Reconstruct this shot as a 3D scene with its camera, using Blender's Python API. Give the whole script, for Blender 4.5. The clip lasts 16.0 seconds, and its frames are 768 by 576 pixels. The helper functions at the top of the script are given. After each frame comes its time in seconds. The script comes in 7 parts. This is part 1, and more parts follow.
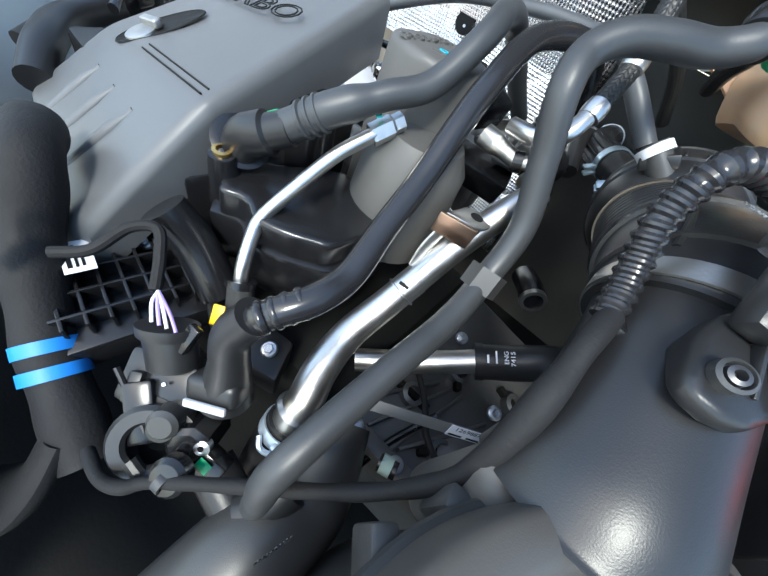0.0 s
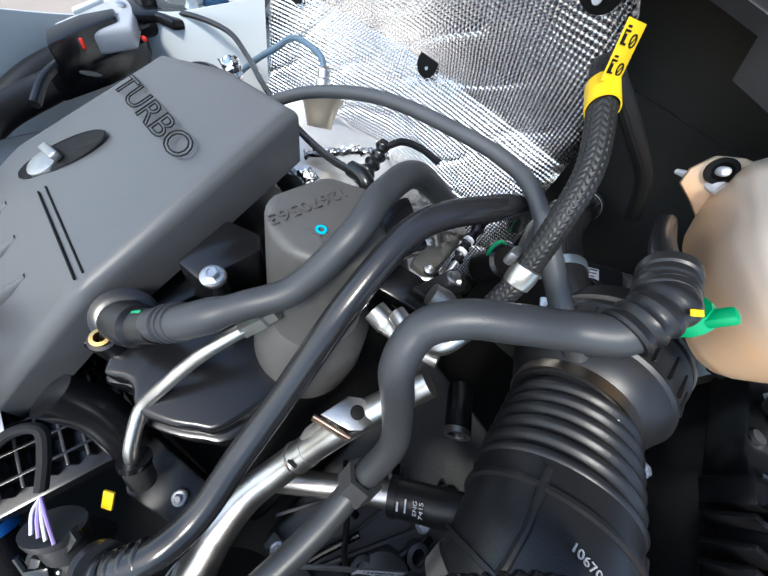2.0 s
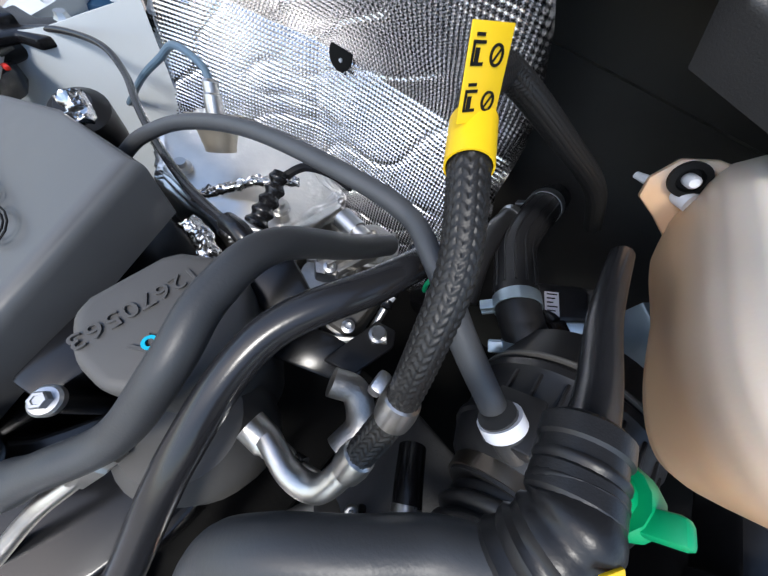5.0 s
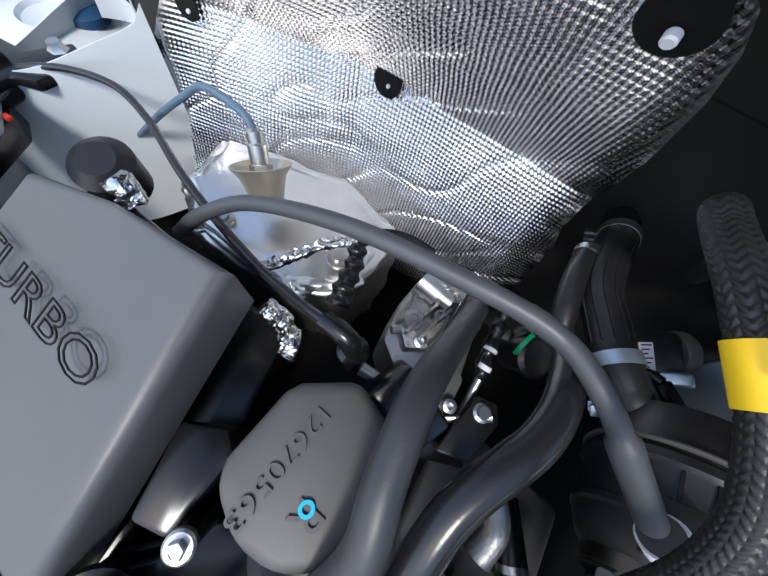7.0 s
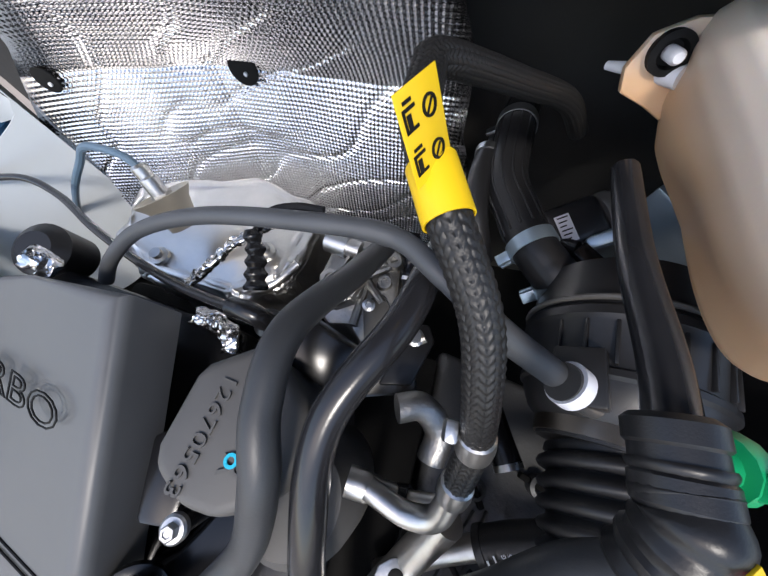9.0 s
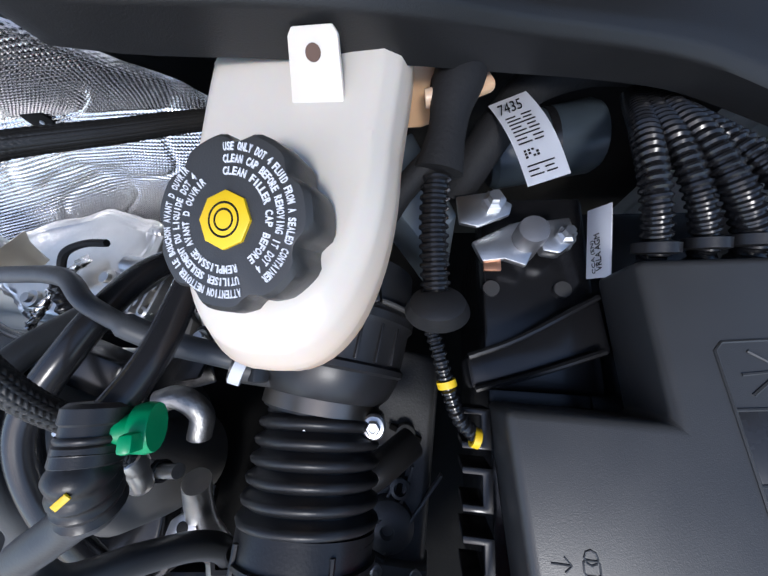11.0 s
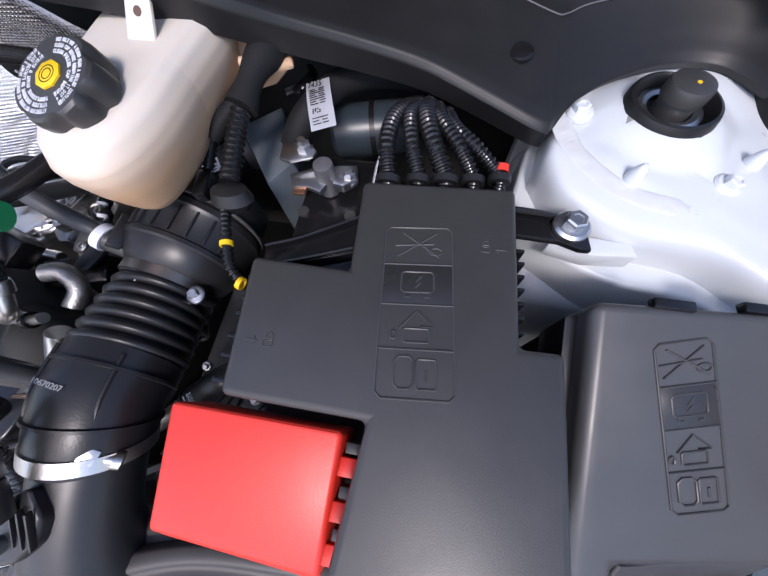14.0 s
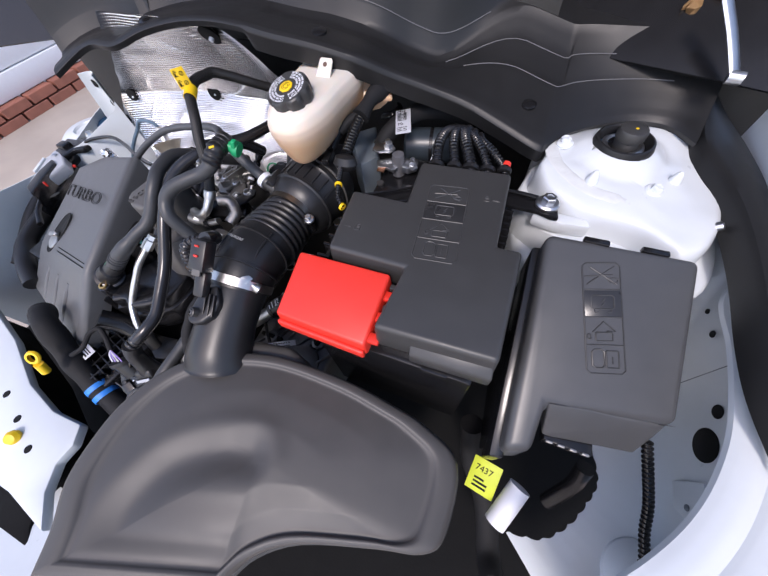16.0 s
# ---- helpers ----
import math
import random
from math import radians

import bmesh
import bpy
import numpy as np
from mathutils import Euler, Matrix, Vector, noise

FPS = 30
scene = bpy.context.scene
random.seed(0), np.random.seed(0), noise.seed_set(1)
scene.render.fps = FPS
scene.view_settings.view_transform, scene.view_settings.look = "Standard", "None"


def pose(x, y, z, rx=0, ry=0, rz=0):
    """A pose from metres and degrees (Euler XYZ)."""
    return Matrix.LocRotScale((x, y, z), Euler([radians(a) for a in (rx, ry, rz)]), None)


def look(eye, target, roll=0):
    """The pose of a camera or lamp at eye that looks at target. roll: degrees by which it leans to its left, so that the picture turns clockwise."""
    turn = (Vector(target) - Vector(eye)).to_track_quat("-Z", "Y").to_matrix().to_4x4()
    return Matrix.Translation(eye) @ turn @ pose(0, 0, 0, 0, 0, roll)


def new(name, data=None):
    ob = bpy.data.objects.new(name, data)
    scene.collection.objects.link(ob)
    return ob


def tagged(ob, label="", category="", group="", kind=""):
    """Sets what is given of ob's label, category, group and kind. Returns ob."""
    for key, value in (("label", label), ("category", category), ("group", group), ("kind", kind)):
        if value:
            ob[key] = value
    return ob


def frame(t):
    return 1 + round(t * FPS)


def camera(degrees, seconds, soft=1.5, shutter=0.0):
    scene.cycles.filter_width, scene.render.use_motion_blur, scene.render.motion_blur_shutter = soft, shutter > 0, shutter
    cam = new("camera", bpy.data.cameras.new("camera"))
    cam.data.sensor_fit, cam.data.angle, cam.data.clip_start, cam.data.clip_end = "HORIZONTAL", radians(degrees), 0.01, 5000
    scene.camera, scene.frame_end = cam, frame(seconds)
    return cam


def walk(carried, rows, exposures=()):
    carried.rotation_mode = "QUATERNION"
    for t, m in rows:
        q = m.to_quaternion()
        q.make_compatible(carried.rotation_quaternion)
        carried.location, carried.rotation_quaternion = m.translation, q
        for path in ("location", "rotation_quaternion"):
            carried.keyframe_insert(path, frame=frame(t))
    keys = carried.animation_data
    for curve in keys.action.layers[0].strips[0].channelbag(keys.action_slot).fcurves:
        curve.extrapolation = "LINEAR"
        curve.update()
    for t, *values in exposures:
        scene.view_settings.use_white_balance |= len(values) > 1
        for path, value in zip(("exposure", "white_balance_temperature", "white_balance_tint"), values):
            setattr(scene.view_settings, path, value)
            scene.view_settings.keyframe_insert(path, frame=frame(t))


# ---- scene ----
cam = camera(102.45, 16.0)
PATH = [
    (0, -0.0959, -0.3147, 0.0775, 38.50, -18.94, 38.62),
    (0.5, -0.0989, -0.2811, 0.1048, 36.74, -18.26, 39.70),
    (1, -0.1097, -0.2341, 0.1433, 33.89, -17.27, 40.98),
    (1.5, -0.1187, -0.1911, 0.1706, 32.29, -16.39, 41.50),
    (2, -0.1320, -0.1449, 0.1958, 30.97, -15.11, 41.41),
    (2.5, -0.1282, -0.1063, 0.2059, 30.63, -13.94, 41.11),
    (3, -0.1283, -0.0721, 0.2108, 29.69, -13.35, 40.58),
    (3.2, -0.1319, -0.0587, 0.2157, 28.90, -13.31, 40.41),
    (5.3, -0.1248, -0.0154, 0.2006, 28.22, -11.02, 34.95),
    (5.5, -0.1472, -0.0083, 0.2083, 27.22, -11.66, 35.26),
    (6, -0.1951, 0.0024, 0.2061, 25.64, -11.52, 36.19),
    (6.5, -0.2279, 0.0033, 0.2060, 25.07, -11.39, 34.27),
    (7, -0.2453, 0.0036, 0.2107, 24.12, -10.00, 30.60),
    (7.5, -0.2260, 0.0029, 0.1959, 24.39, -6.00, 26.33),
    (8, -0.2134, 0.0079, 0.1921, 23.20, -2.91, 21.76),
    (8.5, -0.1982, 0.0042, 0.1874, 23.16, -0.38, 17.53),
    (9, -0.1435, 0.0133, 0.2171, 22.32, 2.42, 13.04),
    (9.5, -0.0539, 0.0168, 0.2369, 20.25, 7.17, 9.54),
    (10, 0.0016, 0.0254, 0.2355, 18.26, 11.05, 7.22),
    (10.2, 0.0261, 0.0310, 0.2320, 18.12, 12.45, 6.68),
    (12.3, 0.1273, 0.0659, 0.2504, 13.39, -2.13, 0.19),
    (12.5, 0.1416, 0.0501, 0.2514, 15.45, -1.56, 1.23),
    (13, 0.1804, 0.0173, 0.2706, 17.80, -0.13, 4.05),
    (13.5, 0.2327, -0.0229, 0.2732, 20.34, 2.52, 6.86),
    (14, 0.2593, -0.0589, 0.2678, 22.25, 3.54, 9.48),
    (14.5, 0.2930, -0.1222, 0.2854, 24.97, 4.27, 11.72),
    (15, 0.3544, -0.1829, 0.2877, 27.03, 7.37, 14.55),
    (15.5, 0.3647, -0.2305, 0.3236, 29.42, 8.09, 16.34),
    (16, 0.3101, -0.2641, 0.3499, 31.82, 4.63, 20.89),
]
LIGHTNESS = [(0.0, 1.78, 6350, 2), (1.0, 1.74, 6400, 4), (1.5, 1.58, 6400, 5), (2.0, 1.35, 6450, 6), (3.0, 1.05, 6450, 9), (7.0, 0.95, 6400, 10), (9.0, 0.95, 6650, 12), (9.5, 0.82, 6350, 12), (10.0, 0.75, 6050, 11), (12.5, 0.85, 6250, 17), (13.0, 0.9, 6300, 20), (16.0, 0.9, 6650, 20)]
walk(cam, [(t, pose(*p)) for t, *p in PATH], LIGHTNESS)

# ---- light ----
world = bpy.data.worlds.new("sky")
scene.world = world
world.use_nodes = True
wn = world.node_tree.nodes
sky = wn.new("ShaderNodeTexSky")
sky.sky_type = "NISHITA"
sky.sun_disc = False
sky.sun_elevation = radians(48)
sky.sun_rotation = radians(200)
wn["Background"].inputs["Strength"].default_value = 0.15
world.node_tree.links.new(sky.outputs[0], wn["Background"].inputs["Color"])
sun = new("sun", bpy.data.lights.new("sun", "SUN"))
sun.data.energy = 1.5
sun.data.angle = radians(12)
sun.data.color = (1.0, 0.96, 0.9)
sun.matrix_world = look((0.5, -2.0, 2.6), (0, 0, 0))


# ---- materials ----
def mat(name, color, rough=0.5, metal=0.0, vary=0.12, scale=40.0, bump=0.1, grain=600.0, coat=0.0, spec=0.5):
    m = bpy.data.materials.new(name)
    m.use_nodes = True
    nt = m.node_tree
    b = nt.nodes["Principled BSDF"]
    tc = nt.nodes.new("ShaderNodeTexCoord")
    n1, n2 = nt.nodes.new("ShaderNodeTexNoise"), nt.nodes.new("ShaderNodeTexNoise")
    n1.inputs["Scale"].default_value, n1.inputs["Detail"].default_value = scale, 5
    n2.inputs["Scale"].default_value, n2.inputs["Detail"].default_value = grain, 2
    for n in (n1, n2):
        nt.links.new(tc.outputs["Object"], n.inputs["Vector"])
    ramp = nt.nodes.new("ShaderNodeMix")
    ramp.data_type = "RGBA"
    lo = [max(0.0, c * (1 - vary)) for c in color]
    hi = [min(1.0, c * (1 + vary)) for c in color]
    ramp.inputs[6].default_value, ramp.inputs[7].default_value = (*lo, 1), (*hi, 1)
    nt.links.new(n1.outputs["Fac"], ramp.inputs[0])
    nt.links.new(ramp.outputs[2], b.inputs["Base Color"])
    rr = nt.nodes.new("ShaderNodeMapRange")
    rr.inputs["To Min"].default_value, rr.inputs["To Max"].default_value = max(0.03, rough * 0.8), min(1.0, rough * 1.2)
    nt.links.new(n1.outputs["Fac"], rr.inputs["Value"])
    nt.links.new(rr.outputs[0], b.inputs["Roughness"])
    b.inputs["Metallic"].default_value = metal
    b.inputs["Coat Weight"].default_value = coat
    b.inputs["Specular IOR Level"].default_value = spec
    if bump:
        bp = nt.nodes.new("ShaderNodeBump")
        bp.inputs["Strength"].default_value, bp.inputs["Distance"].default_value = bump, 0.0006
        nt.links.new(n2.outputs["Fac"], bp.inputs["Height"])
        nt.links.new(bp.outputs[0], b.inputs["Normal"])
    return m


M_PLASTIC = mat("black plastic, grained", (0.042, 0.042, 0.042), 0.40, bump=0.16, grain=1600)
M_COVER = mat("charcoal plastic", (0.092, 0.094, 0.097), 0.42, bump=0.12, grain=1800)
M_DARK = mat("dark moulded housing plastic", (0.016, 0.016, 0.017), 0.36, bump=0.12, grain=1400)
M_RELAY = mat("grey black relay lid plastic", (0.058, 0.059, 0.061), 0.35, bump=0.12, grain=1600)
M_PANEL = mat("smooth dark panel", (0.026, 0.026, 0.027), 0.28, bump=0.05)
M_VAC = mat("mid grey rubber hose", (0.062, 0.066, 0.072), 0.46, bump=0.14, grain=900, vary=0.25, scale=30)
M_DUCT = mat("moulded duct plastic", (0.066, 0.062, 0.058), 0.50, bump=0.12, grain=1400)
M_GLOSS = mat("smooth black plastic", (0.009, 0.009, 0.010), 0.24, bump=0.03)
M_RUBBER = mat("black rubber", (0.014, 0.014, 0.015), 0.36, bump=0.15, grain=600, spec=0.4)
M_COWL = mat("satin black cowl plastic", (0.013, 0.013, 0.0135), 0.44, bump=0.2, grain=1400, spec=0.4)
M_HOSE = mat("dark grey rubber hose", (0.036, 0.038, 0.041), 0.43, bump=0.14, grain=700, vary=0.25, scale=30)
M_SHINYHOSE = mat("glossy black nylon hose", (0.018, 0.018, 0.02), 0.23, bump=0.06, vary=0.3, scale=30)
M_BRAID = mat("woven black hose braid", (0.016, 0.0155, 0.015), 0.42, bump=0.3, grain=900, spec=0.4)
M_TAPE = mat("black cloth tape", (0.013, 0.013, 0.014), 0.7, bump=0.6, grain=400, spec=0.25)
M_STEEL = mat("bare steel", (0.60, 0.585, 0.56), 0.34, 1.0, bump=0.2, grain=500, vary=0.2, scale=60)
M_ZINC = mat("zinc plated steel", (0.56, 0.57, 0.58), 0.36, 1.0, bump=0.15, vary=0.2)
M_ALU = mat("cast aluminium", (0.44, 0.43, 0.41), 0.46, 1.0, bump=0.8, grain=350, vary=0.35, scale=70)
M_CAST = mat("grey brown cast resin", (0.085, 0.082, 0.078), 0.5, bump=0.12, grain=1600, vary=0.2, scale=25)
M_FOIL = mat("crinkled aluminium foil", (0.8, 0.78, 0.75), 0.34, 1.0, bump=0.5, grain=140)
M_WHITE = mat("white body paint", (0.66, 0.70, 0.72), 0.3, bump=0.02, vary=0.03, coat=0.4)
M_RED = mat("red plastic", (0.72, 0.035, 0.02), 0.38, bump=0.15, vary=0.05)
M_YELLOW = mat("yellow plastic", (0.85, 0.55, 0.01), 0.45, bump=0.05, vary=0.05)
M_GREEN = mat("green plastic", (0.0, 0.32, 0.12), 0.4, bump=0.05)
M_BLUE = mat("blue tape", (0.02, 0.22, 0.7), 0.5, bump=0.2)
M_LABEL = mat("white paper label", (0.75, 0.76, 0.8), 0.55, bump=0.05, vary=0.03)
# serves as print ink and as painted shade inside holes and slots
M_INKSHADE = mat("black for print, rubber and shaded holes", (0.010, 0.010, 0.010), 0.6, bump=0, spec=0.15)
# near-black base colour that puts the shade of the bay's depths into parts
M_DEEPSHADE = mat("near-black shade of the depths", (0.007, 0.007, 0.007), 0.75, bump=0.5, grain=200, spec=0.12)
M_FIREWALL = mat("dull black firewall lining", (0.030, 0.029, 0.027), 0.55, bump=0.5, grain=160, vary=0.3, scale=18)
M_CONCRETE = mat("sunlit beige concrete", (0.40, 0.34, 0.29), 0.85, bump=1.0, grain=150, scale=4, vary=0.2)
M_SEALER = mat("translucent seam sealer", (0.62, 0.64, 0.63), 0.35, bump=0.1)
M_BRASS = mat("brass", (0.65, 0.42, 0.15), 0.28, 1.0)
M_TANK = mat("milky white plastic", (0.72, 0.66, 0.58), 0.35, bump=0.05, vary=0.04)
tn = M_TANK.node_tree
tb = tn.nodes["Principled BSDF"]
tb.inputs["Subsurface Weight"].default_value = 0.3
tb.inputs["Subsurface Radius"].default_value = (0.03, 0.018, 0.01)
# amber fluid shows through the lower part
tcz, sep_, lev, fluid = tn.nodes.new("ShaderNodeTexCoord"), tn.nodes.new("ShaderNodeSeparateXYZ"), tn.nodes.new("ShaderNodeMapRange"), tn.nodes.new("ShaderNodeMix")
fluid.data_type = "RGBA"
lev.inputs["From Min"].default_value, lev.inputs["From Max"].default_value = 0.134, 0.092
fluid.inputs[7].default_value = (0.62, 0.40, 0.24, 1)
tn.links.new(tcz.outputs["Object"], sep_.inputs[0])
tn.links.new(sep_.outputs["Z"], lev.inputs["Value"])
tn.links.new(lev.outputs[0], fluid.inputs[0])
tn.links.new(tb.inputs["Base Color"].links[0].from_socket, fluid.inputs[6])
tn.links.new(fluid.outputs[2], tb.inputs["Base Color"])


# ---- building blocks ----
def smooth(me, angle=0.7):
    me.shade_smooth() if angle > 3 else me.set_sharp_from_angle(angle=angle)


def mesh_of(name, bm, material, angle=0.6):
    bmesh.ops.recalc_face_normals(bm, faces=bm.faces)
    me = bpy.data.meshes.new(name)
    for f in bm.faces:
        f.smooth = True
    bm.to_mesh(me)
    bm.free()
    me.materials.append(material)
    me.set_sharp_from_angle(angle=angle)
    return me


def part(name, bm, material, parent=None, label="", angle=0.6):
    ob = new(name, mesh_of(name, bm, material, angle))
    if parent is not None:
        ob.parent = parent
    return tagged(ob, label)


def thing(name, label, category, at=(0, 0, 0), group="", kind=""):
    ob = new(name)
    ob.empty_display_size = 0.01
    return tagged(ob, label, category, group, kind)


def bevelled(bm, width, segments=2, angle=0.5):
    es = [e for e in bm.edges if len(e.link_faces) == 2 and e.calc_face_angle(0) > angle]
    if es and width:
        bmesh.ops.bevel(bm, geom=es, offset=width, segments=segments, affect="EDGES", profile=0.5, clamp_overlap=True)
    return bm


def prism(poly, z0, z1, bevel=0.003, segments=2, taper=0.0):
    """Upright block over a plan; z1 may be a function of x, y."""
    bm = bmesh.new()
    cx, cy = sum(p[0] for p in poly) / len(poly), sum(p[1] for p in poly) / len(poly)
    f0 = z0 if callable(z0) else (lambda x, y: z0)
    f1 = z1 if callable(z1) else (lambda x, y: z1)
    lo = [bm.verts.new((x + (x - cx) * taper, y + (y - cy) * taper, f0(x, y))) for x, y in poly]
    hi = [bm.verts.new((x, y, f1(x, y))) for x, y in poly]
    bm.faces.new(hi)
    bm.faces.new(lo[::-1])
    n = len(poly)
    for i in range(n):
        bm.faces.new((lo[i], lo[(i + 1) % n], hi[(i + 1) % n], hi[i]))
    bmesh.ops.recalc_face_normals(bm, faces=bm.faces)
    return bevelled(bm, bevel, segments)


def spline(pts, n):
    """Points along a Catmull-Rom curve through pts."""
    p = [Vector(q) for q in pts]
    p = [p[0] * 2 - p[1]] + p + [p[-1] * 2 - p[-2]]
    out = []
    for i in range(1, len(p) - 2):
        a, b, c, d = p[i - 1:i + 3]
        for k in range(n):
            t = k / n
            out.append(0.5 * (2 * b + (c - a) * t + (2 * a - 5 * b + 4 * c - d) * t * t + (3 * b - a - 3 * c + d) * t ** 3))
    return out + [p[-2]]


def sweep(bm, pts, radius, sides=14, cap=True, flat=1.0):
    """A tube along pts; radius a number or a function of the fraction 0 to 1."""
    rad = radius if callable(radius) else (lambda s: radius)
    up, rings, n = None, [], len(pts)
    length = [0.0]
    for a, b in zip(pts[:-1], pts[1:]):
        length.append(length[-1] + (b - a).length)
    for i, q in enumerate(pts):
        d = (pts[min(i + 1, n - 1)] - pts[max(i - 1, 0)]).normalized()
        if up is None:
            up = d.orthogonal().normalized()
        up = (up - d * up.dot(d)).normalized()
        side = d.cross(up)
        r = rad(length[i] / max(length[-1], 1e-9))
        rings.append([bm.verts.new(q + r * (math.cos(a) * up + flat * math.sin(a) * side)) for a in [2 * math.pi * k / sides for k in range(sides)]])
    for a, b in zip(rings[:-1], rings[1:]):
        for k in range(sides):
            bm.faces.new((a[k], a[(k + 1) % sides], b[(k + 1) % sides], b[k]))
    if cap:
        bm.faces.new(rings[0][::-1])
        bm.faces.new(rings[-1])
    return bm


def tube(pts, radius, n=8, sides=14, cap=True, flat=1.0):
    return sweep(bmesh.new(), spline(pts, n), radius, sides, cap, flat)


def corrugated(pts, radius, pitch, depth, sides=12):
    """A ribbed conduit: rings of two radii along a curve."""
    base = spline(pts, 10)
    length = [0.0]
    for a, b in zip(base[:-1], base[1:]):
        length.append(length[-1] + (b - a).length)
    m = max(6, int(length[-1] / pitch) * 4)
    out = []
    for k in range(m + 1):
        s = length[-1] * k / m
        i = max(j for j in range(len(base) - 1) if length[j] <= s)
        w = (s - length[i]) / max(length[i + 1] - length[i], 1e-9)
        out.append(base[i].lerp(base[i + 1], w))
    return sweep(bmesh.new(), out, lambda f: radius - (depth if round(f * m) % 4 >= 2 else 0.0), sides)


def lathe(profile, m, sides=32, bm=None):
    """A turned body: profile of (radius, height) about the z axis of the pose m."""
    bm = bm or bmesh.new()
    rings = []
    for r, z in profile:
        if r < 1e-6:
            rings.append([bm.verts.new(m @ Vector((0, 0, z)))])
        else:
            rings.append([bm.verts.new(m @ Vector((r * math.cos(2 * math.pi * k / sides), r * math.sin(2 * math.pi * k / sides), z))) for k in range(sides)])
    for a, b in zip(rings[:-1], rings[1:]):
        for k in range(sides):
            q = [a[k % len(a)], a[(k + 1) % len(a)], b[(k + 1) % len(b)], b[k % len(b)]]
            q = list(dict.fromkeys(q))
            if len(q) > 2:
                bm.faces.new(q)
    return bm


def axis(at, to=(0, 0, 1), spin=0.0):
    """A pose at a place with its z axis along a direction."""
    return Matrix.Translation(at) @ Vector(to).to_track_quat("Z", "Y").to_matrix().to_4x4() @ Matrix.Rotation(spin, 4, "Z")


def slab(size, m, bevel=0.001, segments=2):
    bm = bmesh.new()
    bmesh.ops.create_cube(bm, size=1.0, matrix=m @ Matrix.Diagonal((*size, 1)))
    return bevelled(bm, bevel, segments)


def bolt(at, to=(0, 0, 1), size=0.010, label="zinc plated hex flange bolt", stud=0.0, group="", material=None):
    """A hex flange bolt: a washer flange, a six-sided head and its dished top."""
    root = thing("bolt", label, "bolt", group=group)
    m = axis(at, to, 0.3)
    part("flange", lathe([(0, -0.004), (size * 0.95, -0.004), (size * 0.95, 0), (size * 0.8, size * 0.14), (size * 0.5, size * 0.18)], m, 24), material or M_ZINC, root)
    part("head", lathe([(size * 0.56, size * 0.1), (size * 0.56, size * 0.6), (size * 0.47, size * 0.68), (size * 0.3, size * 0.68), (size * 0.26, size * 0.6), (0, size * 0.6)], m, 6), material or M_ZINC, root, angle=0.3)
    return root


def hose(name, pts, radius, material, label, category="hose", sides=16, n=8):
    """A plain hose as one mesh thing."""
    return tagged(part(name, tube(pts, radius, n, sides), material), label, category)


def surface(name, nx, ny, fn, material, label="", category="", kind="structure", thick=0.002, parent=None, keep=None):
    """A bent panel from a function of u, v in 0 to 1, with thickness; keep(u, v) cuts openings."""
    bm = bmesh.new()
    g = [[bm.verts.new(fn(i / nx, j / ny)) for j in range(ny + 1)] for i in range(nx + 1)]
    for i in range(nx):
        for j in range(ny):
            if keep is None or keep((i + 0.5) / nx, (j + 0.5) / ny):
                bm.faces.new((g[i][j], g[i + 1][j], g[i + 1][j + 1], g[i][j + 1]))
    bmesh.ops.delete(bm, geom=[v for v in bm.verts if not v.link_faces], context="VERTS")
    if thick:
        bmesh.ops.recalc_face_normals(bm, faces=bm.faces)
        bmesh.ops.solidify(bm, geom=bm.faces[:], thickness=thick)
    return tagged(part(name, bm, material, parent), label, category, kind=kind)


def lettering(text, m, width, height, material, parent, depth=0.0006, name="lettering", label="", bold=0.0):
    """Raised letters in a box of width by height whose lower left corner is the origin of the pose m."""
    cu = bpy.data.curves.new("letters", "FONT")
    cu.body, cu.extrude, cu.resolution_u, cu.offset = text, 0.05, 3, bold
    tmp = new("letters", cu)
    bpy.context.view_layer.update()
    me = bpy.data.meshes.new_from_object(tmp.evaluated_get(bpy.context.evaluated_depsgraph_get()))
    bpy.data.objects.remove(tmp)
    xs, ys = [v.co.x for v in me.vertices], [v.co.y for v in me.vertices]
    sx, sy = width / (max(xs) - min(xs)), height / (max(ys) - min(ys))
    x0, y0 = min(xs), min(ys)
    for v in me.vertices:
        v.co = m @ Vector(((v.co.x - x0) * sx, (v.co.y - y0) * sy, v.co.z / 0.05 * depth))
    me.name = name
    me.materials.append(material)
    ob = new(name, me)
    ob.parent = parent
    return tagged(ob, label)


def flat(origin, right, up):
    """A pose whose x axis runs along right and whose y axis lies towards up."""
    x = Vector(right).normalized()
    z = x.cross(Vector(up)).normalized()
    y = z.cross(x)
    return Matrix(((x.x, y.x, z.x, origin[0]), (x.y, y.y, z.y, origin[1]), (x.z, y.z, z.z, origin[2]), (0, 0, 0, 1)))


def bars(m, rows, material, parent, name="print", depth=0.0003):
    """Unreadable print: thin bars, rows of (x, y, width, height) in the pose m."""
    bm = bmesh.new()
    for x, y, w, h in rows:
        bmesh.ops.create_cube(bm, size=1.0, matrix=m @ Matrix.Translation((x + w / 2, y + h / 2, depth / 2)) @ Matrix.Diagonal((w, h, depth, 1)))
    return part(name, bm, material, parent)


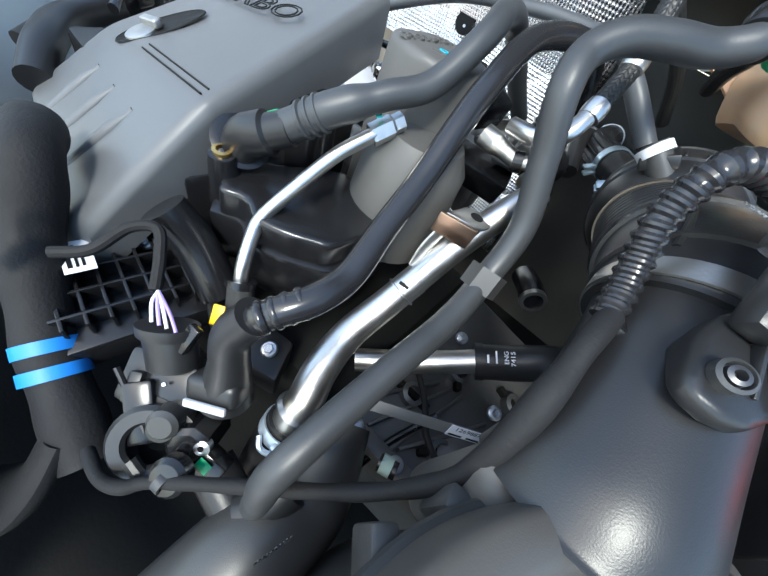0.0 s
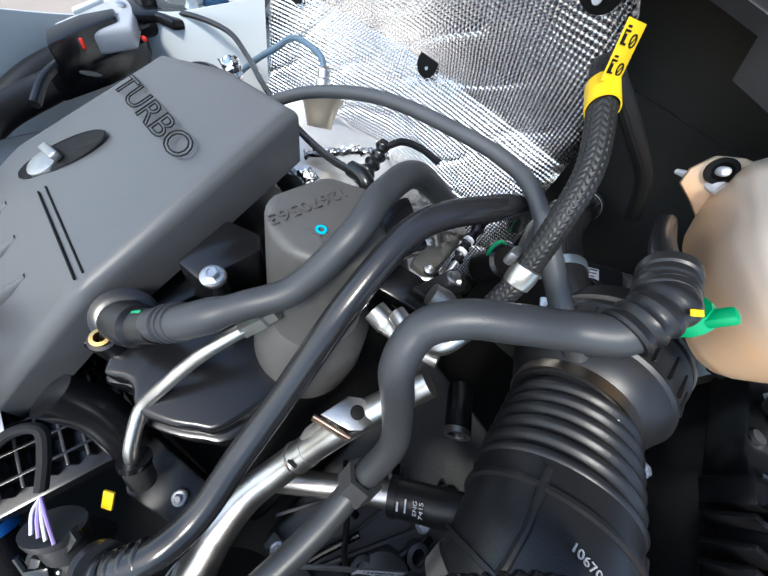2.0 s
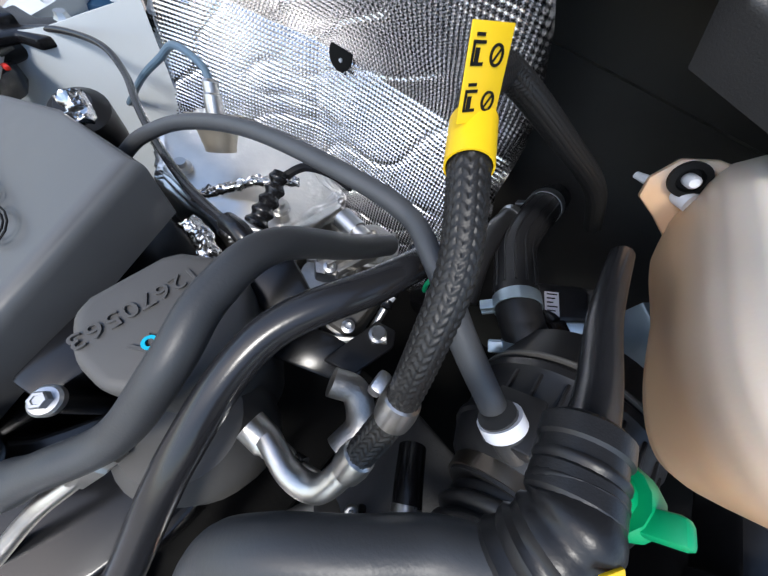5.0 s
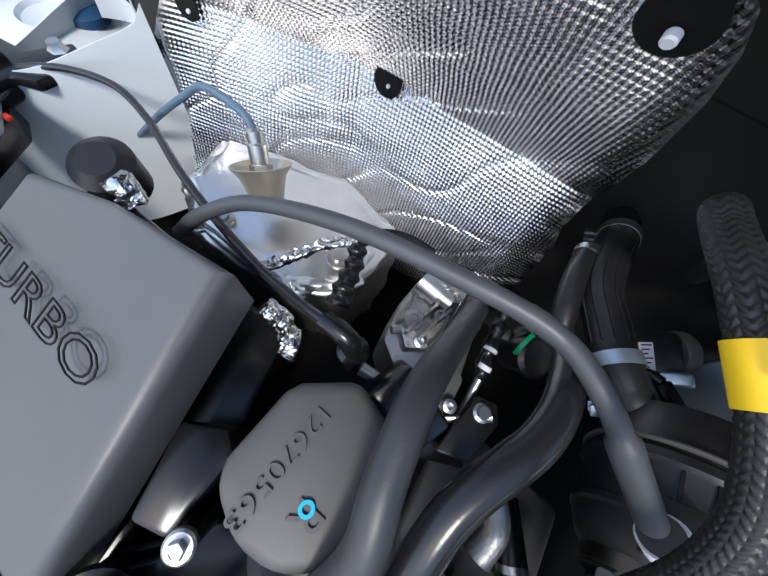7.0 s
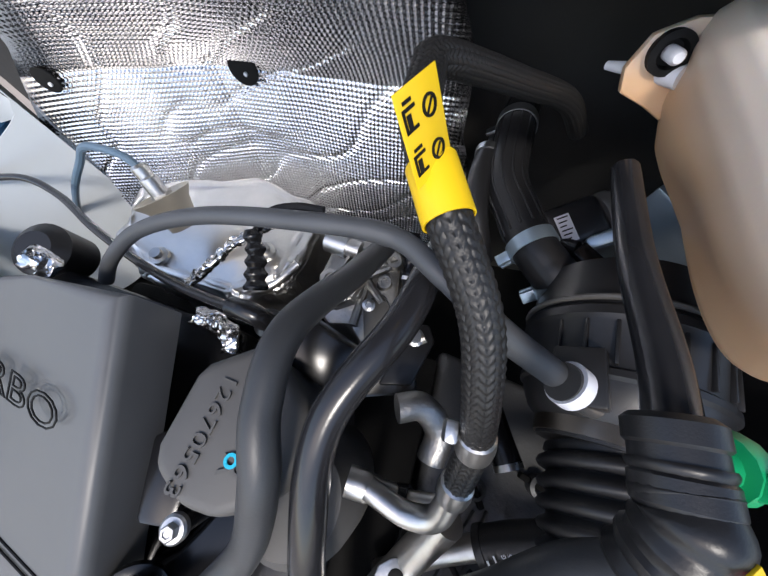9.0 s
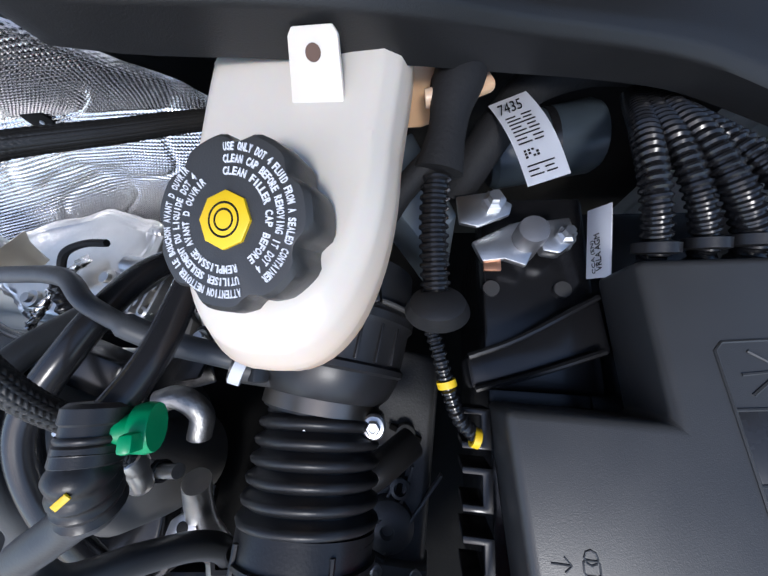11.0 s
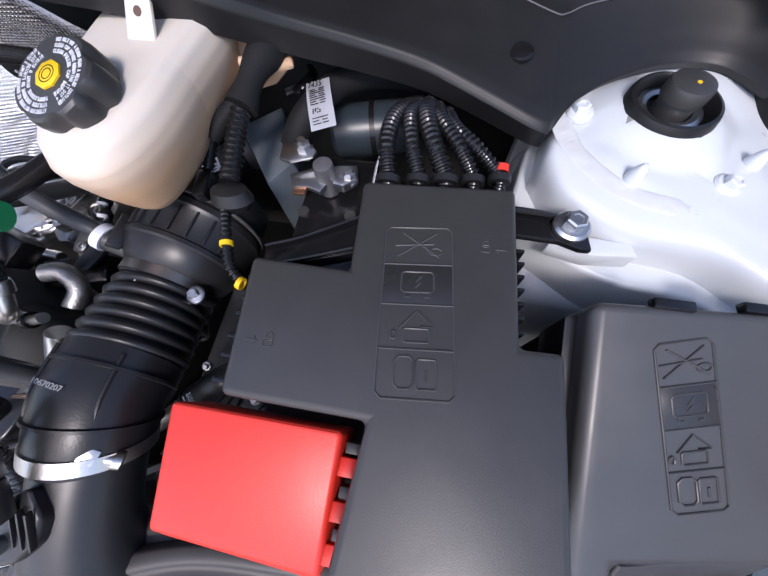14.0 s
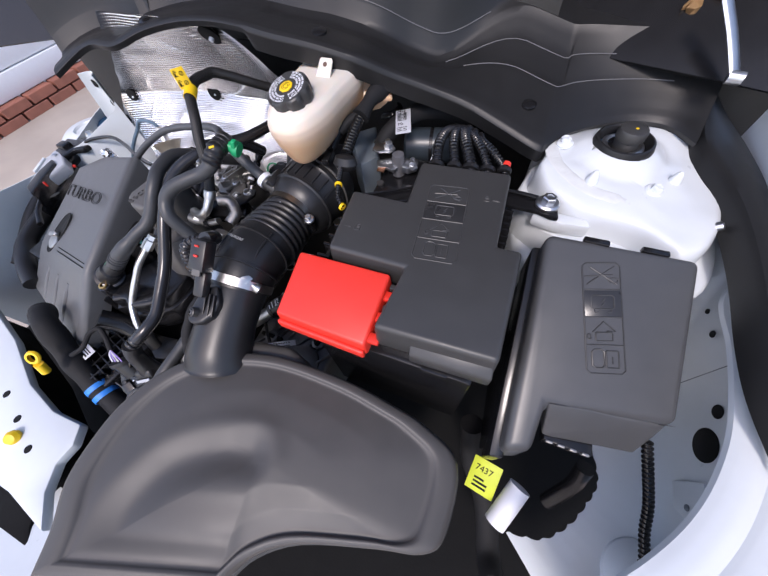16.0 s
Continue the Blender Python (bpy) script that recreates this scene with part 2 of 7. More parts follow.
def shell(name, faces, drop, material, parent, bevel=0.01, segments=4, label=""):
    """A moulded cap: upper faces from shared 3D corners, walls going down by drop."""
    bm = bmesh.new()
    vs = {}
    for poly in faces:
        bm.faces.new([vs.setdefault(tuple(p), bm.verts.new(p)) if tuple(p) in vs else vs.setdefault(tuple(p), bm.verts.new(p)) for p in poly])
    bmesh.ops.delete(bm, geom=[v for v in bm.verts if not v.link_faces], context="VERTS")
    bmesh.ops.recalc_face_normals(bm, faces=bm.faces)
    rim = [e for e in bm.edges if e.is_boundary]
    ext = bmesh.ops.extrude_edge_only(bm, edges=rim)
    low = [v for v in ext["geom"] if isinstance(v, bmesh.types.BMVert)]
    c = sum((v.co for v in low), Vector()) / len(low)
    for v in low:
        v.co += Vector(((v.co.x - c.x) * 0.02, (v.co.y - c.y) * 0.02, -drop))
    es = [e for e in bm.edges if len(e.link_faces) == 2 and e.calc_face_angle(0) > 0.25 and not all(v in low for v in e.verts)]
    bmesh.ops.bevel(bm, geom=es, offset=bevel, segments=segments, affect="EDGES", profile=0.5, clamp_overlap=True)
    return part(name, bm, material, parent, label, angle=0.9)


# ---- setting ----
surface("ground", 4, 4, lambda u, v: Vector((-60 + 120 * u, -60 + 120 * v, -0.86)), M_CONCRETE, "beige concrete driveway under the car", "ground", thick=0)
# closing sheet below the engine, deep shade put into its colour
tagged(part("bay_floor", prism([(-1.0, -0.62), (0.8, -0.62), (0.8, 0.6), (-1.0, 0.6)], -0.5, -0.48, 0), M_DEEPSHADE), "near-black sheet for the shaded depth of the engine bay", "floor", kind="structure")
tagged(part("firewall", prism([(-0.95, 0.40), (0.75, 0.40), (0.75, 0.42), (-0.95, 0.42)], -0.5, 0.08, 0), M_FIREWALL), "black painted firewall behind the engine", "firewall", kind="structure")
tagged(part("firewall_upper", prism([(-0.42, 0.405), (0.33, 0.405), (0.33, 0.42), (-0.42, 0.42)], 0.081, 0.20, 0), M_FIREWALL), "black painted upper firewall under the cowl", "firewall", kind="structure")

# strut tower: a folded plateau with a lower step, both pressed in white sheet
PLATEAU = [(p.x, p.y) for p in spline([(x, y, 0) for x, y in [(0.360, 0.189), (0.380, 0.148), (0.432, 0.117), (0.495, 0.106), (0.531, 0.082), (0.552, 0.073), (0.584, 0.108), (0.603, 0.180), (0.600, 0.258), (0.559, 0.330), (0.493, 0.356), (0.422, 0.319), (0.373, 0.247)]], 4)]


def tower_top(x, y):
    boss = 0.014 * math.exp(-(math.hypot(x - 0.468, y - 0.247) / 0.056) ** 4)
    well = 0.024 * (math.hypot(x - 0.468, y - 0.247) < 0.033)
    return 0.034 + boss - well + 0.004 * math.sin(18 * x + 3) * math.sin(22 * y) - 0.10 * max(0.0, x - 0.53) - 0.06 * max(0.0, 0.19 - y)


tower = tagged(new("strut_tower"), "white painted pressed steel strut tower", "strut tower", kind="structure")
FOLD = spline([(0.388, 0.124, 0.036), (0.432, 0.102, 0.036), (0.488, 0.085, 0.036), (0.538, 0.063, 0.036)], 6)


def dist_to(line, x, y):
    return min((p.xy - Vector((x, y))).length for p in line)


def tower_skin(x, y):
    """Plateau with hand-pressed unevenness, a raised fold and a shallow ring round the mount."""
    z = tower_top(x, y) + 0.0022 * noise.noise(Vector((x * 26, y * 26, 0.5))) + 0.0006 * noise.noise(Vector((x * 80, y * 80, 0.2)))
    return z + 0.0035 * math.exp(-(dist_to(FOLD, x, y) / 0.011) ** 2) - 0.003 * math.exp(-((math.hypot(x - 0.468, y - 0.252) - 0.068) / 0.010) ** 2)


bm = bmesh.new()
pc = Vector((0.47, 0.245))
rows_ = []
for r, drop in [(0.02 + 0.046 * k, 0.0) for k in range(20)] + [(0.93, 0.0006), (0.955, 0.0022), (0.975, 0.0055), (0.99, 0.0105), (1.0, 0.018), (1.012, 0.032), (1.05, 0.09)]:
    row = []
    for x, y in PLATEAU:
        px, py = pc.x + (x - pc.x) * r, pc.y + (y - pc.y) * r
        z = (tower_skin(px, py) if r > 0.35 else tower_top(px, py)) - drop
        row.append(bm.verts.new((px, py, z)))
    rows_.append(row)
for a, b in zip(rows_[:-1], rows_[1:]):
    for k in range(len(a) - 1):
        bm.faces.new((a[k], a[k + 1], b[k + 1], b[k]))
    bm.faces.new((a[-1], a[0], b[0], b[-1]))
part("plateau", bm, M_WHITE, tower, angle=1.2)
STEP = [(0.468 + (x - 0.468) * 1.16, 0.252 + (y - 0.252) * 1.20) for x, y in PLATEAU]
part("step", prism(STEP, -0.34, lambda x, y: -0.012 - 0.2 * max(0.0, x - 0.56), 0.014, 4, 0.10), M_WHITE, tower, angle=1.0)
part("tower_foot", prism([(0.350, 0.15), (0.372, 0.085), (0.46, 0.080), (0.57, 0.085), (0.62, 0.12), (0.64, 0.30), (0.36, 0.30)], -0.34, lambda x, y: -0.05 - 0.3 * max(0.0, 0.14 - y), 0.02, 4, 0.05), M_WHITE, tower, angle=1.0)
part("ledge", prism([(0.369, 0.108), (0.397, 0.120), (0.442, 0.116), (0.446, 0.102), (0.405, 0.099)], -0.01, 0.012, 0.003, 2), M_WHITE, tower)
M_JOINT = mat("dark sheet joint", (0.18, 0.20, 0.22), 0.6, bump=0)


def plate_x(name, pts, x0, x1, material, parent, bevel=0.003):
    """An upright sheet across the car from (x, y, z) corners at x0, x1 thick."""
    m = Matrix(((0, 0, 1, 0), (1, 0, 0, 0), (0, 1, 0, 0), (0, 0, 0, 1)))
    bm = prism([(p[1], p[2]) for p in pts], x0, x1, bevel)
    bm.transform(m)
    return part(name, bm, material, parent)


def along(line, s):
    k = s * (len(line) - 1)
    i = min(int(k), len(line) - 2)
    p = [Vector(line[max(0, min(len(line) - 1, j))]) for j in (i - 1, i, i + 1, i + 2)]
    t = k - i
    a, b, c, d = p
    return 0.5 * (2 * b + (c - a) * t + (2 * a - 5 * b + 4 * c - d) * t * t + (3 * b - a - 3 * c + d) * t ** 3)


wing = tagged(new("inner_wing"), "white painted inner wing panel with punched holes", "inner wing", kind="structure")
OUTER = [(0.640, 0.34), (0.640, 0.20), (0.640, 0.12), (0.645, 0.05), (0.657, -0.02), (0.658, -0.08), (0.658, -0.14), (0.658, -0.20), (0.655, -0.25), (0.640, -0.30), (0.600, -0.34), (0.540, -0.36)]
INNER = [(0.560, 0.34), (0.560, 0.20), (0.560, 0.12), (0.555, 0.05), (0.550, -0.02), (0.552, -0.08), (0.560, -0.135), (0.566, -0.170), (0.552, -0.203), (0.528, -0.240), (0.495, -0.268), (0.450, -0.276)]


def wing_fn(u, v):
    """Upright outer wall that rolls into a floor pan with a scalloped inner edge."""
    o, q = (along([(x, y, 0) for x, y in line], v) for line in (OUTER, INNER))
    deep = -0.215 + 0.150 * min(1.0, max(0.0, (o.y - 0.02) / 0.10)) ** 1.5
    if v > 0.55:
        q = q.lerp(o, 0.030 * abs(math.sin(23 * math.pi * (v - 0.55))) ** 0.7)
    if u < 0.4:
        return Vector((o.x, o.y, -0.028 + (deep + 0.045 + 0.028) * u / 0.4))
    if u < 0.7:
        a = (u - 0.4) / 0.3 * math.pi / 2
        w = o.lerp(q, 0.42)
        k = 1 - math.cos(a)
        return Vector((o.x + (w.x - o.x) * k, o.y + (w.y - o.y) * k, deep + 0.045 * (1 - math.sin(a))))
    k = (u - 0.7) / 0.3
    w = o.lerp(q, 0.42).lerp(q, k)
    return Vector((w.x, w.y, deep - 0.004 * k * k + 0.0015 * noise.noise(Vector((w.x * 22, w.y * 22, 0)))))


surface("panel", 44, 170, wing_fn, M_WHITE, "", "", "", 0.0015, wing)
for (x, y, z), r in [((0.64, 0.105, -0.071), 0.0042), ((0.64, 0.081, -0.08), 0.0036), ((0.64, 0.043, -0.078), 0.0046), ((0.656, -0.052, -0.11), 0.0085), ((0.656, -0.091, -0.137), 0.02)]:
    # nothing is cut: a black disc paints the shade inside each hole
    part("punched_hole", lathe([(0, 0.0012), (r, 0.0012), (r * 1.12, 0.0)], axis((x, y, z), (-1, 0, 0)), 28), M_INKSHADE, wing, "black disc for the shade in a punched hole")
SEAM = [wing_fn(u, 0.335) + Vector((-0.0006, 0, 0.0006)) for u in [0.02 * k for k in range(36)]]
part("seam", sweep(bmesh.new(), SEAM, 0.0012, 6), M_JOINT, wing)
plate_x("stiffener", [(0, -0.134, -0.196), (0, -0.138, -0.138), (0, -0.151, -0.139), (0, -0.183, -0.150), (0, -0.181, -0.176), (0, -0.166, -0.203), (0, -0.148, -0.206)], 0.650, 0.660, M_WHITE, wing, 0.003)
part("rivet", lathe([(0.0042, 0), (0.0038, 0.0012), (0, 0.0018)], axis((0.650, -0.168, -0.170), (-1, 0, 0)), 16), M_JOINT, wing)
part("pan_bulge", lathe([(0.05, -0.01), (0.046, 0.006), (0.034, 0.015), (0.018, 0.019), (0, 0.019)], axis((0.618, -0.268, -0.216)), 28), M_WHITE, wing)
part("back_sheet", prism([(0.36, 0.30), (0.70, 0.30), (0.70, 0.32), (0.36, 0.32)], -0.34, 0.02, 0.002), M_WHITE, wing)

# outer wing edge: a rolled flange that turns into the painted wing
EDGE = [(0.665, 0.30, -0.02), (0.668, 0.16, -0.022), (0.623, 0.074, -0.030), (0.620, 0.002, -0.030), (0.614, -0.060, -0.030), (0.604, -0.111, -0.030), (0.584, -0.162, -0.030), (0.558, -0.206, -0.030), (0.523, -0.248, -0.030), (0.487, -0.285, -0.035), (0.446, -0.322, -0.035)]


def fender_fn(u, v):
    prof = [(0.003, -0.010), (0.0, -0.007), (0.002, -0.002), (0.010, 0.001), (0.022, 0.003), (0.034, 0.001), (0.040, 0.004), (0.075, 0.010), (0.12, 0.006), (0.17, -0.02), (0.20, -0.07), (0.21, -0.2)]
    k = u * (len(prof) - 1)
    i = min(int(k), len(prof) - 2)
    d, z = (prof[i][n] + (prof[i + 1][n] - prof[i][n]) * (k - i) for n in (0, 1))
    p = along(EDGE, v)
    q = along(EDGE, min(1.0, v + 0.02)) - along(EDGE, max(0.0, v - 0.02))
    out = Vector((-q.y, q.x, 0)).normalized()
    slim = 0.25 + 0.75 * min(1.0, max(0.0, (0.16 - p.y) / 0.10))
    return p + out * d * slim + Vector((0, 0, z))


surface("front_fender", 33, 60, fender_fn, M_WHITE, "glossy white front fender with rolled inner edge", "fender")

# cowl: a lip that sweeps over the firewall, a shelf and a rising wall behind it
COWL = [(-0.490, 0.100, 0.129), (-0.430, 0.149, 0.158), (-0.348, 0.141, 0.165), (-0.293, 0.166, 0.179), (-0.235, 0.184, 0.187), (-0.173, 0.188, 0.190), (-0.111, 0.185, 0.187), (-0.05, 0.179, 0.180), (0.012, 0.179, 0.172), (0.07, 0.190, 0.155), (0.121, 0.214, 0.127), (0.177, 0.229, 0.105), (0.236, 0.233, 0.086), (0.294, 0.224, 0.066), (0.352, 0.212, 0.047), (0.366, 0.222, 0.044), (0.386, 0.254, 0.045), (0.425, 0.290, 0.045), (0.480, 0.318, 0.045), (0.532, 0.317, 0.045), (0.565, 0.277, 0.045)]
SHELF = [(0.004, -0.030), (0.001, -0.012), (0.0, -0.006), (0.003, 0.0), (0.009, 0.0025), (0.03, 0.003), (0.055, 0.0), (0.062, -0.003), (0.085, -0.006), (0.10, 0.0), (0.115, 0.03), (0.13, 0.09), (0.14, 0.13), (0.16, 0.138), (0.22, 0.14)]
SHELF += [(d - 0.002 * (z > 0.02), z - 0.0035) for d, z in SHELF[:4:-1]] + [(0.008, -0.004), (0.006, -0.028)]
VS = 14 / 26


def cowl_fn(u, v):
    p = along(COWL, u)
    k = v * (len(SHELF) - 1)
    i = min(int(k), len(SHELF) - 2)
    y, z = (SHELF[i][n] + (SHELF[i + 1][n] - SHELF[i][n]) * (k - i) for n in (0, 1))
    z = z * 0.35 if z < 0 and (u < 0.315 or u > 0.76) else z
    q = along(COWL, min(1.0, u + 0.01)) - along(COWL, max(0.0, u - 0.01))
    w = min(1.0, max(0.0, (u - 0.165) / 0.06)) * min(1.0, max(0.0, (0.97 - u) / 0.10))
    away = Vector((-q.y, q.x, 0)).normalized().lerp(Vector((0.25 * (p.x + 0.05), 1.0 - 0.25 * abs(2.6 * u - 1) * (u < 0.76), 0)), w)
    low = min(1.0, max(0.0, (u - 0.52) / 0.14))
    base = p + away * y + Vector((0, 0, z + 0.15 * y * max(0.0, 0.14 - p.z)))
    k = min(1.0, y / 0.10)
    wall = Vector((p.x + 0.10 * (p.x - 0.40) * k, p.y + (0.400 - p.y) * k + max(0.0, y - 0.10), p.z + min(z, 0.004) - 0.003 * (v > VS) + 0.085 * k ** 1.4 + 0.25 * max(0.0, y - 0.10)))
    return base.lerp(wall, low * low * (3 - 2 * low))


cowl = tagged(new("cowl_panel"), "black plastic windscreen cowl panel with rolled lip", "cowl panel", kind="structure")
surface("panel", 130, 96, cowl_fn, M_COWL, "", "", "", 0, cowl)
for v, u0, u1 in ((0.44 * VS, 0.58, 0.93), (0.56 * VS, 0.55, 0.95), (0.70 * VS, 0.34, 0.60), (0.83 * VS, 0.08, 0.60)):
    part("seam", sweep(bmesh.new(), [cowl_fn(u0 + (u1 - u0) * k / 30, v) + Vector((0, -0.0006, 0.0009)) for k in range(31)], 0.0008, 6), mat("pale grey edge line", (0.11, 0.11, 0.115), 0.5), cowl)
for u, v in ((0.40, 0.36), (0.675, 0.36), (0.15, 0.36)):
    q = cowl_fn(u, v * VS)
    part("push_clip", lathe([(0.012, -0.002), (0.012, 0.001), (0.0085, 0.003), (0, 0.0036)], axis(q, (0, -0.12, 1)), 24), M_GLOSS, cowl, "black push clip")


surface("windscreen", 20, 4, lambda u, v: Vector((-0.9 + 1.8 * u, 0.62 + 0.35 * (1.5 * v - 0.5) - 0.25 * (2 * u - 0.95) ** 2, 0.24 + 0.28 * (1.5 * v - 0.5))), M_GLOSS, "dark windscreen base behind the cowl", "windscreen", thick=0.004)
surface("hood_seal", 40, 8, lambda u, v: cowl_fn(u * 0.97, 0.93 * VS) + Vector((0, 0.02 * v, 0.002 + 0.012 * math.sin(math.pi * v))), M_RUBBER, "black rubber bonnet seal along the cowl", "seal", thick=0.002)
STRIP = [(0.575, 0.36, 0.052), (0.562, 0.262, 0.046), (0.584, 0.191, 0.041), (0.597, 0.136, 0.037), (0.603, 0.062, 0.031), (0.603, -0.018, 0.024), (0.609, -0.078, 0.018), (0.628, -0.14, 0.010)]
STRIP_OUT = [(0.600, 0.42, 0.052), (0.610, 0.35, 0.048), (0.626, 0.285, 0.044), (0.640, 0.215, 0.038), (0.646, 0.13, 0.032), (0.647, 0.04, 0.025), (0.652, -0.03, 0.018), (0.668, -0.10, 0.010)]
surface("fender_seal", 10, 48, lambda u, v: along(STRIP, v).lerp(along(STRIP_OUT, v), u) + Vector((0, 0, 0.008 * math.sin(math.pi * u) - 0.03 * max(0.0, 0.12 - u) / 0.12)), M_COWL, "black plastic trim along the fender top", "trim", thick=0.003)


# raised bonnet: dark lining above the rear of the bay
def bonnet_fn(u, v):
    bow = 0.03 * math.sin(math.pi * u)
    return Vector((-0.98 + 1.72 * u, 0.66 - 0.50 * v + bow, 0.30 + 0.86 * v + 0.05 * math.sin(math.pi * v)))


bonnet = surface("bonnet", 24, 20, bonnet_fn, M_WHITE, "white bonnet propped open above the engine", "bonnet", thick=0.004)
surface("bonnet_lining", 24, 20, lambda u, v: bonnet_fn(0.03 + 0.94 * u, 0.03 + 0.94 * v) + Vector((0, -0.02, -0.012)), mat("black felt lining", (0.018, 0.018, 0.019), 0.9, bump=0.8, grain=300), "black felt lining under the open bonnet", "lining", thick=0.006)

# far background, past the open bonnet
house = thing("house", "white sided house with brick base beside the driveway", "house")
part("wall", slab((0.1, 6.0, 3.0), Matrix.Translation((-3.60, 2.6, 0.64)), 0.0), M_LABEL, house)
for k in range(12):
    part("board", slab((0.03, 6.0, 0.15), Matrix.Translation((-3.53, 2.6, -0.64 + 0.16 * k)) @ Matrix.Rotation(0.12, 4, "Y"), 0.004), M_LABEL, house)
M_BRICK = mat("red brick", (0.32, 0.12, 0.08), 0.8, scale=12, vary=0.35)
for k in range(2):
    for n in range(24):
        part("brick", slab((0.10, 0.22, 0.064), Matrix.Translation((-3.50, -0.3 + 0.24 * n + 0.12 * (k % 2), -0.83 + 0.074 * k)), 0.004, 1), M_BRICK, house)
M_PALEGREEN = mat("pale green door paint", (0.45, 0.55, 0.5), 0.5)
part("door", slab((0.06, 1.2, 1.9), Matrix.Translation((-3.50, 2.3, 0.45)), 0.01), M_PALEGREEN, house)


# ---- engine cover ----
def cov(x, y):
    return 0.109 + 0.272 * x + 0.416 * y


cover = thing("engine_cover", "charcoal grey plastic engine cover with embossed word", "engine cover")
BR, RG, LG, BL = (-0.349, 0.048, 0.026), (-0.337, -0.172, -0.060), (-0.575, -0.135, -0.100), (-0.582, 0.044, -0.040)
TIP, TIP2, LT = (-0.382, -0.290, -0.172), (-0.350, -0.274, -0.150), (-0.605, -0.218, -0.176)
BM_ = ((BR[0] + BL[0]) / 2, (BR[1] + BL[1]) / 2 + 0.004, (BR[2] + BL[2]) / 2 + 0.012)
shell("shell", [(BR, BM_, BL, LG, RG), (RG, LG, LT, TIP, TIP2)], 0.062, M_COVER, cover, 0.014, 5)


def outline_word(text, m, width, height, r, material, parent):
    """Letters as grooved outlines."""
    cu = bpy.data.curves.new("letters", "FONT")
    cu.body, cu.fill_mode, cu.bevel_depth, cu.resolution_u, cu.bevel_resolution = text, "NONE", 0.02, 3, 1
    tmp = new("letters", cu)
    bpy.context.view_layer.update()
    me = bpy.data.meshes.new_from_object(tmp.evaluated_get(bpy.context.evaluated_depsgraph_get()))
    bpy.data.objects.remove(tmp)
    xs, ys = [v.co.x for v in me.vertices], [v.co.y for v in me.vertices]
    sx, sy = width / (max(xs) - min(xs)), height / (max(ys) - min(ys))
    x0, y0 = min(xs), min(ys)
    for v in me.vertices:
        v.co = m @ Vector(((v.co.x - x0) * sx, (v.co.y - y0) * sy, v.co.z / 0.02 * r))
    me.name = "lettering"
    me.materials.append(material)
    ob = new("lettering", me)
    ob.parent = parent
    return tagged(ob, "grooved letter outlines")


X_, Y_ = Vector((0.196, -0.030, 0.0408)), Vector((0.03, 1, 0.424))
TO = Vector((-0.563, -0.030, cov(-0.563, -0.030) + 0.0003))
outline_word("TURBO", flat(TO, X_, Y_), 0.188, 0.026, 0.0006, M_INKSHADE, cover)
O0, O1 = Vector((-0.521, -0.149, -0.095)), Vector((-0.489, -0.074, -0.055))
OC = (O0 + O1) / 2
om = flat(OC, O1 - O0, (-1, 0.3, -0.1))
om = om if om.col[2].z > 0 else om @ Matrix.Rotation(math.pi, 4, "X")
OL = (O1 - O0).length / 2
# opening and slot are black discs laid on, their inner shade painted
part("oil_recess", lathe([(0.0, 0.0004), (OL, 0.0004), (OL * 1.03, 0.0012), (OL * 1.06, 0.0002)], om @ Matrix.Diagonal((1.0, 0.42, 1, 1)), 40), M_INKSHADE, cover, "black oval disc for the shade in an opening")
part("side_slot", lathe([(0, 0.0004), (0.022, 0.0004), (0.023, 0.0)], flat((-0.616, -0.031, -0.071), (1, 0.25, 0.35), (0, 1, 0.42)) @ Matrix.Diagonal((1, 0.16, 1, 1)), 24), M_INKSHADE, cover, "black sliver for the shade in a narrow slot")
part("oil_cap", lathe([(0, 0.003), (OL * 0.30, 0.003), (OL * 0.36, 0.002), (OL * 0.37, 0.0)], om @ Matrix.Translation((-OL * 0.45, 0.0, 0)), 20), M_ALU, cover)
part("oil_cap_grip", slab((OL * 0.20, OL * 0.62, 0.008), om @ Matrix.Translation((-OL * 0.15, 0.002, 0.005)) @ Matrix.Rotation(0.5, 4, "Z"), 0.002, 3), M_ALU, cover)
gd = Vector(LG) - Vector(RG)
for off in (0.0, 0.007):
    part("groove", sweep(bmesh.new(), [Vector(RG) + gd * s + Vector((0, off + 0.003, 0.0014 + off * 0.4)) for s in (0.06, 0.2, 0.35, 0.5, 0.58)], 0.0009, 6), M_INKSHADE, cover)
fn_ = (Vector(RG) - Vector(LG)).cross(Vector(TIP) - Vector(RG)).normalized()
fn_ = fn_ if fn_.z > 0 else -fn_
for s in (0.30, 0.52, 0.74):
    a = Vector(LT).lerp(Vector(TIP), s)
    b = Vector(LG).lerp(Vector(RG), s)
    part("rib", sweep(bmesh.new(), [a.lerp(b, t) + fn_ * (-0.0055 + 0.004 * t) for t in (0.12, 0.25, 0.4, 0.55, 0.66, 0.70)], lambda f: 0.0075 if f < 0.9 else 0.004, 12, True, 0.9), M_COVER, cover)

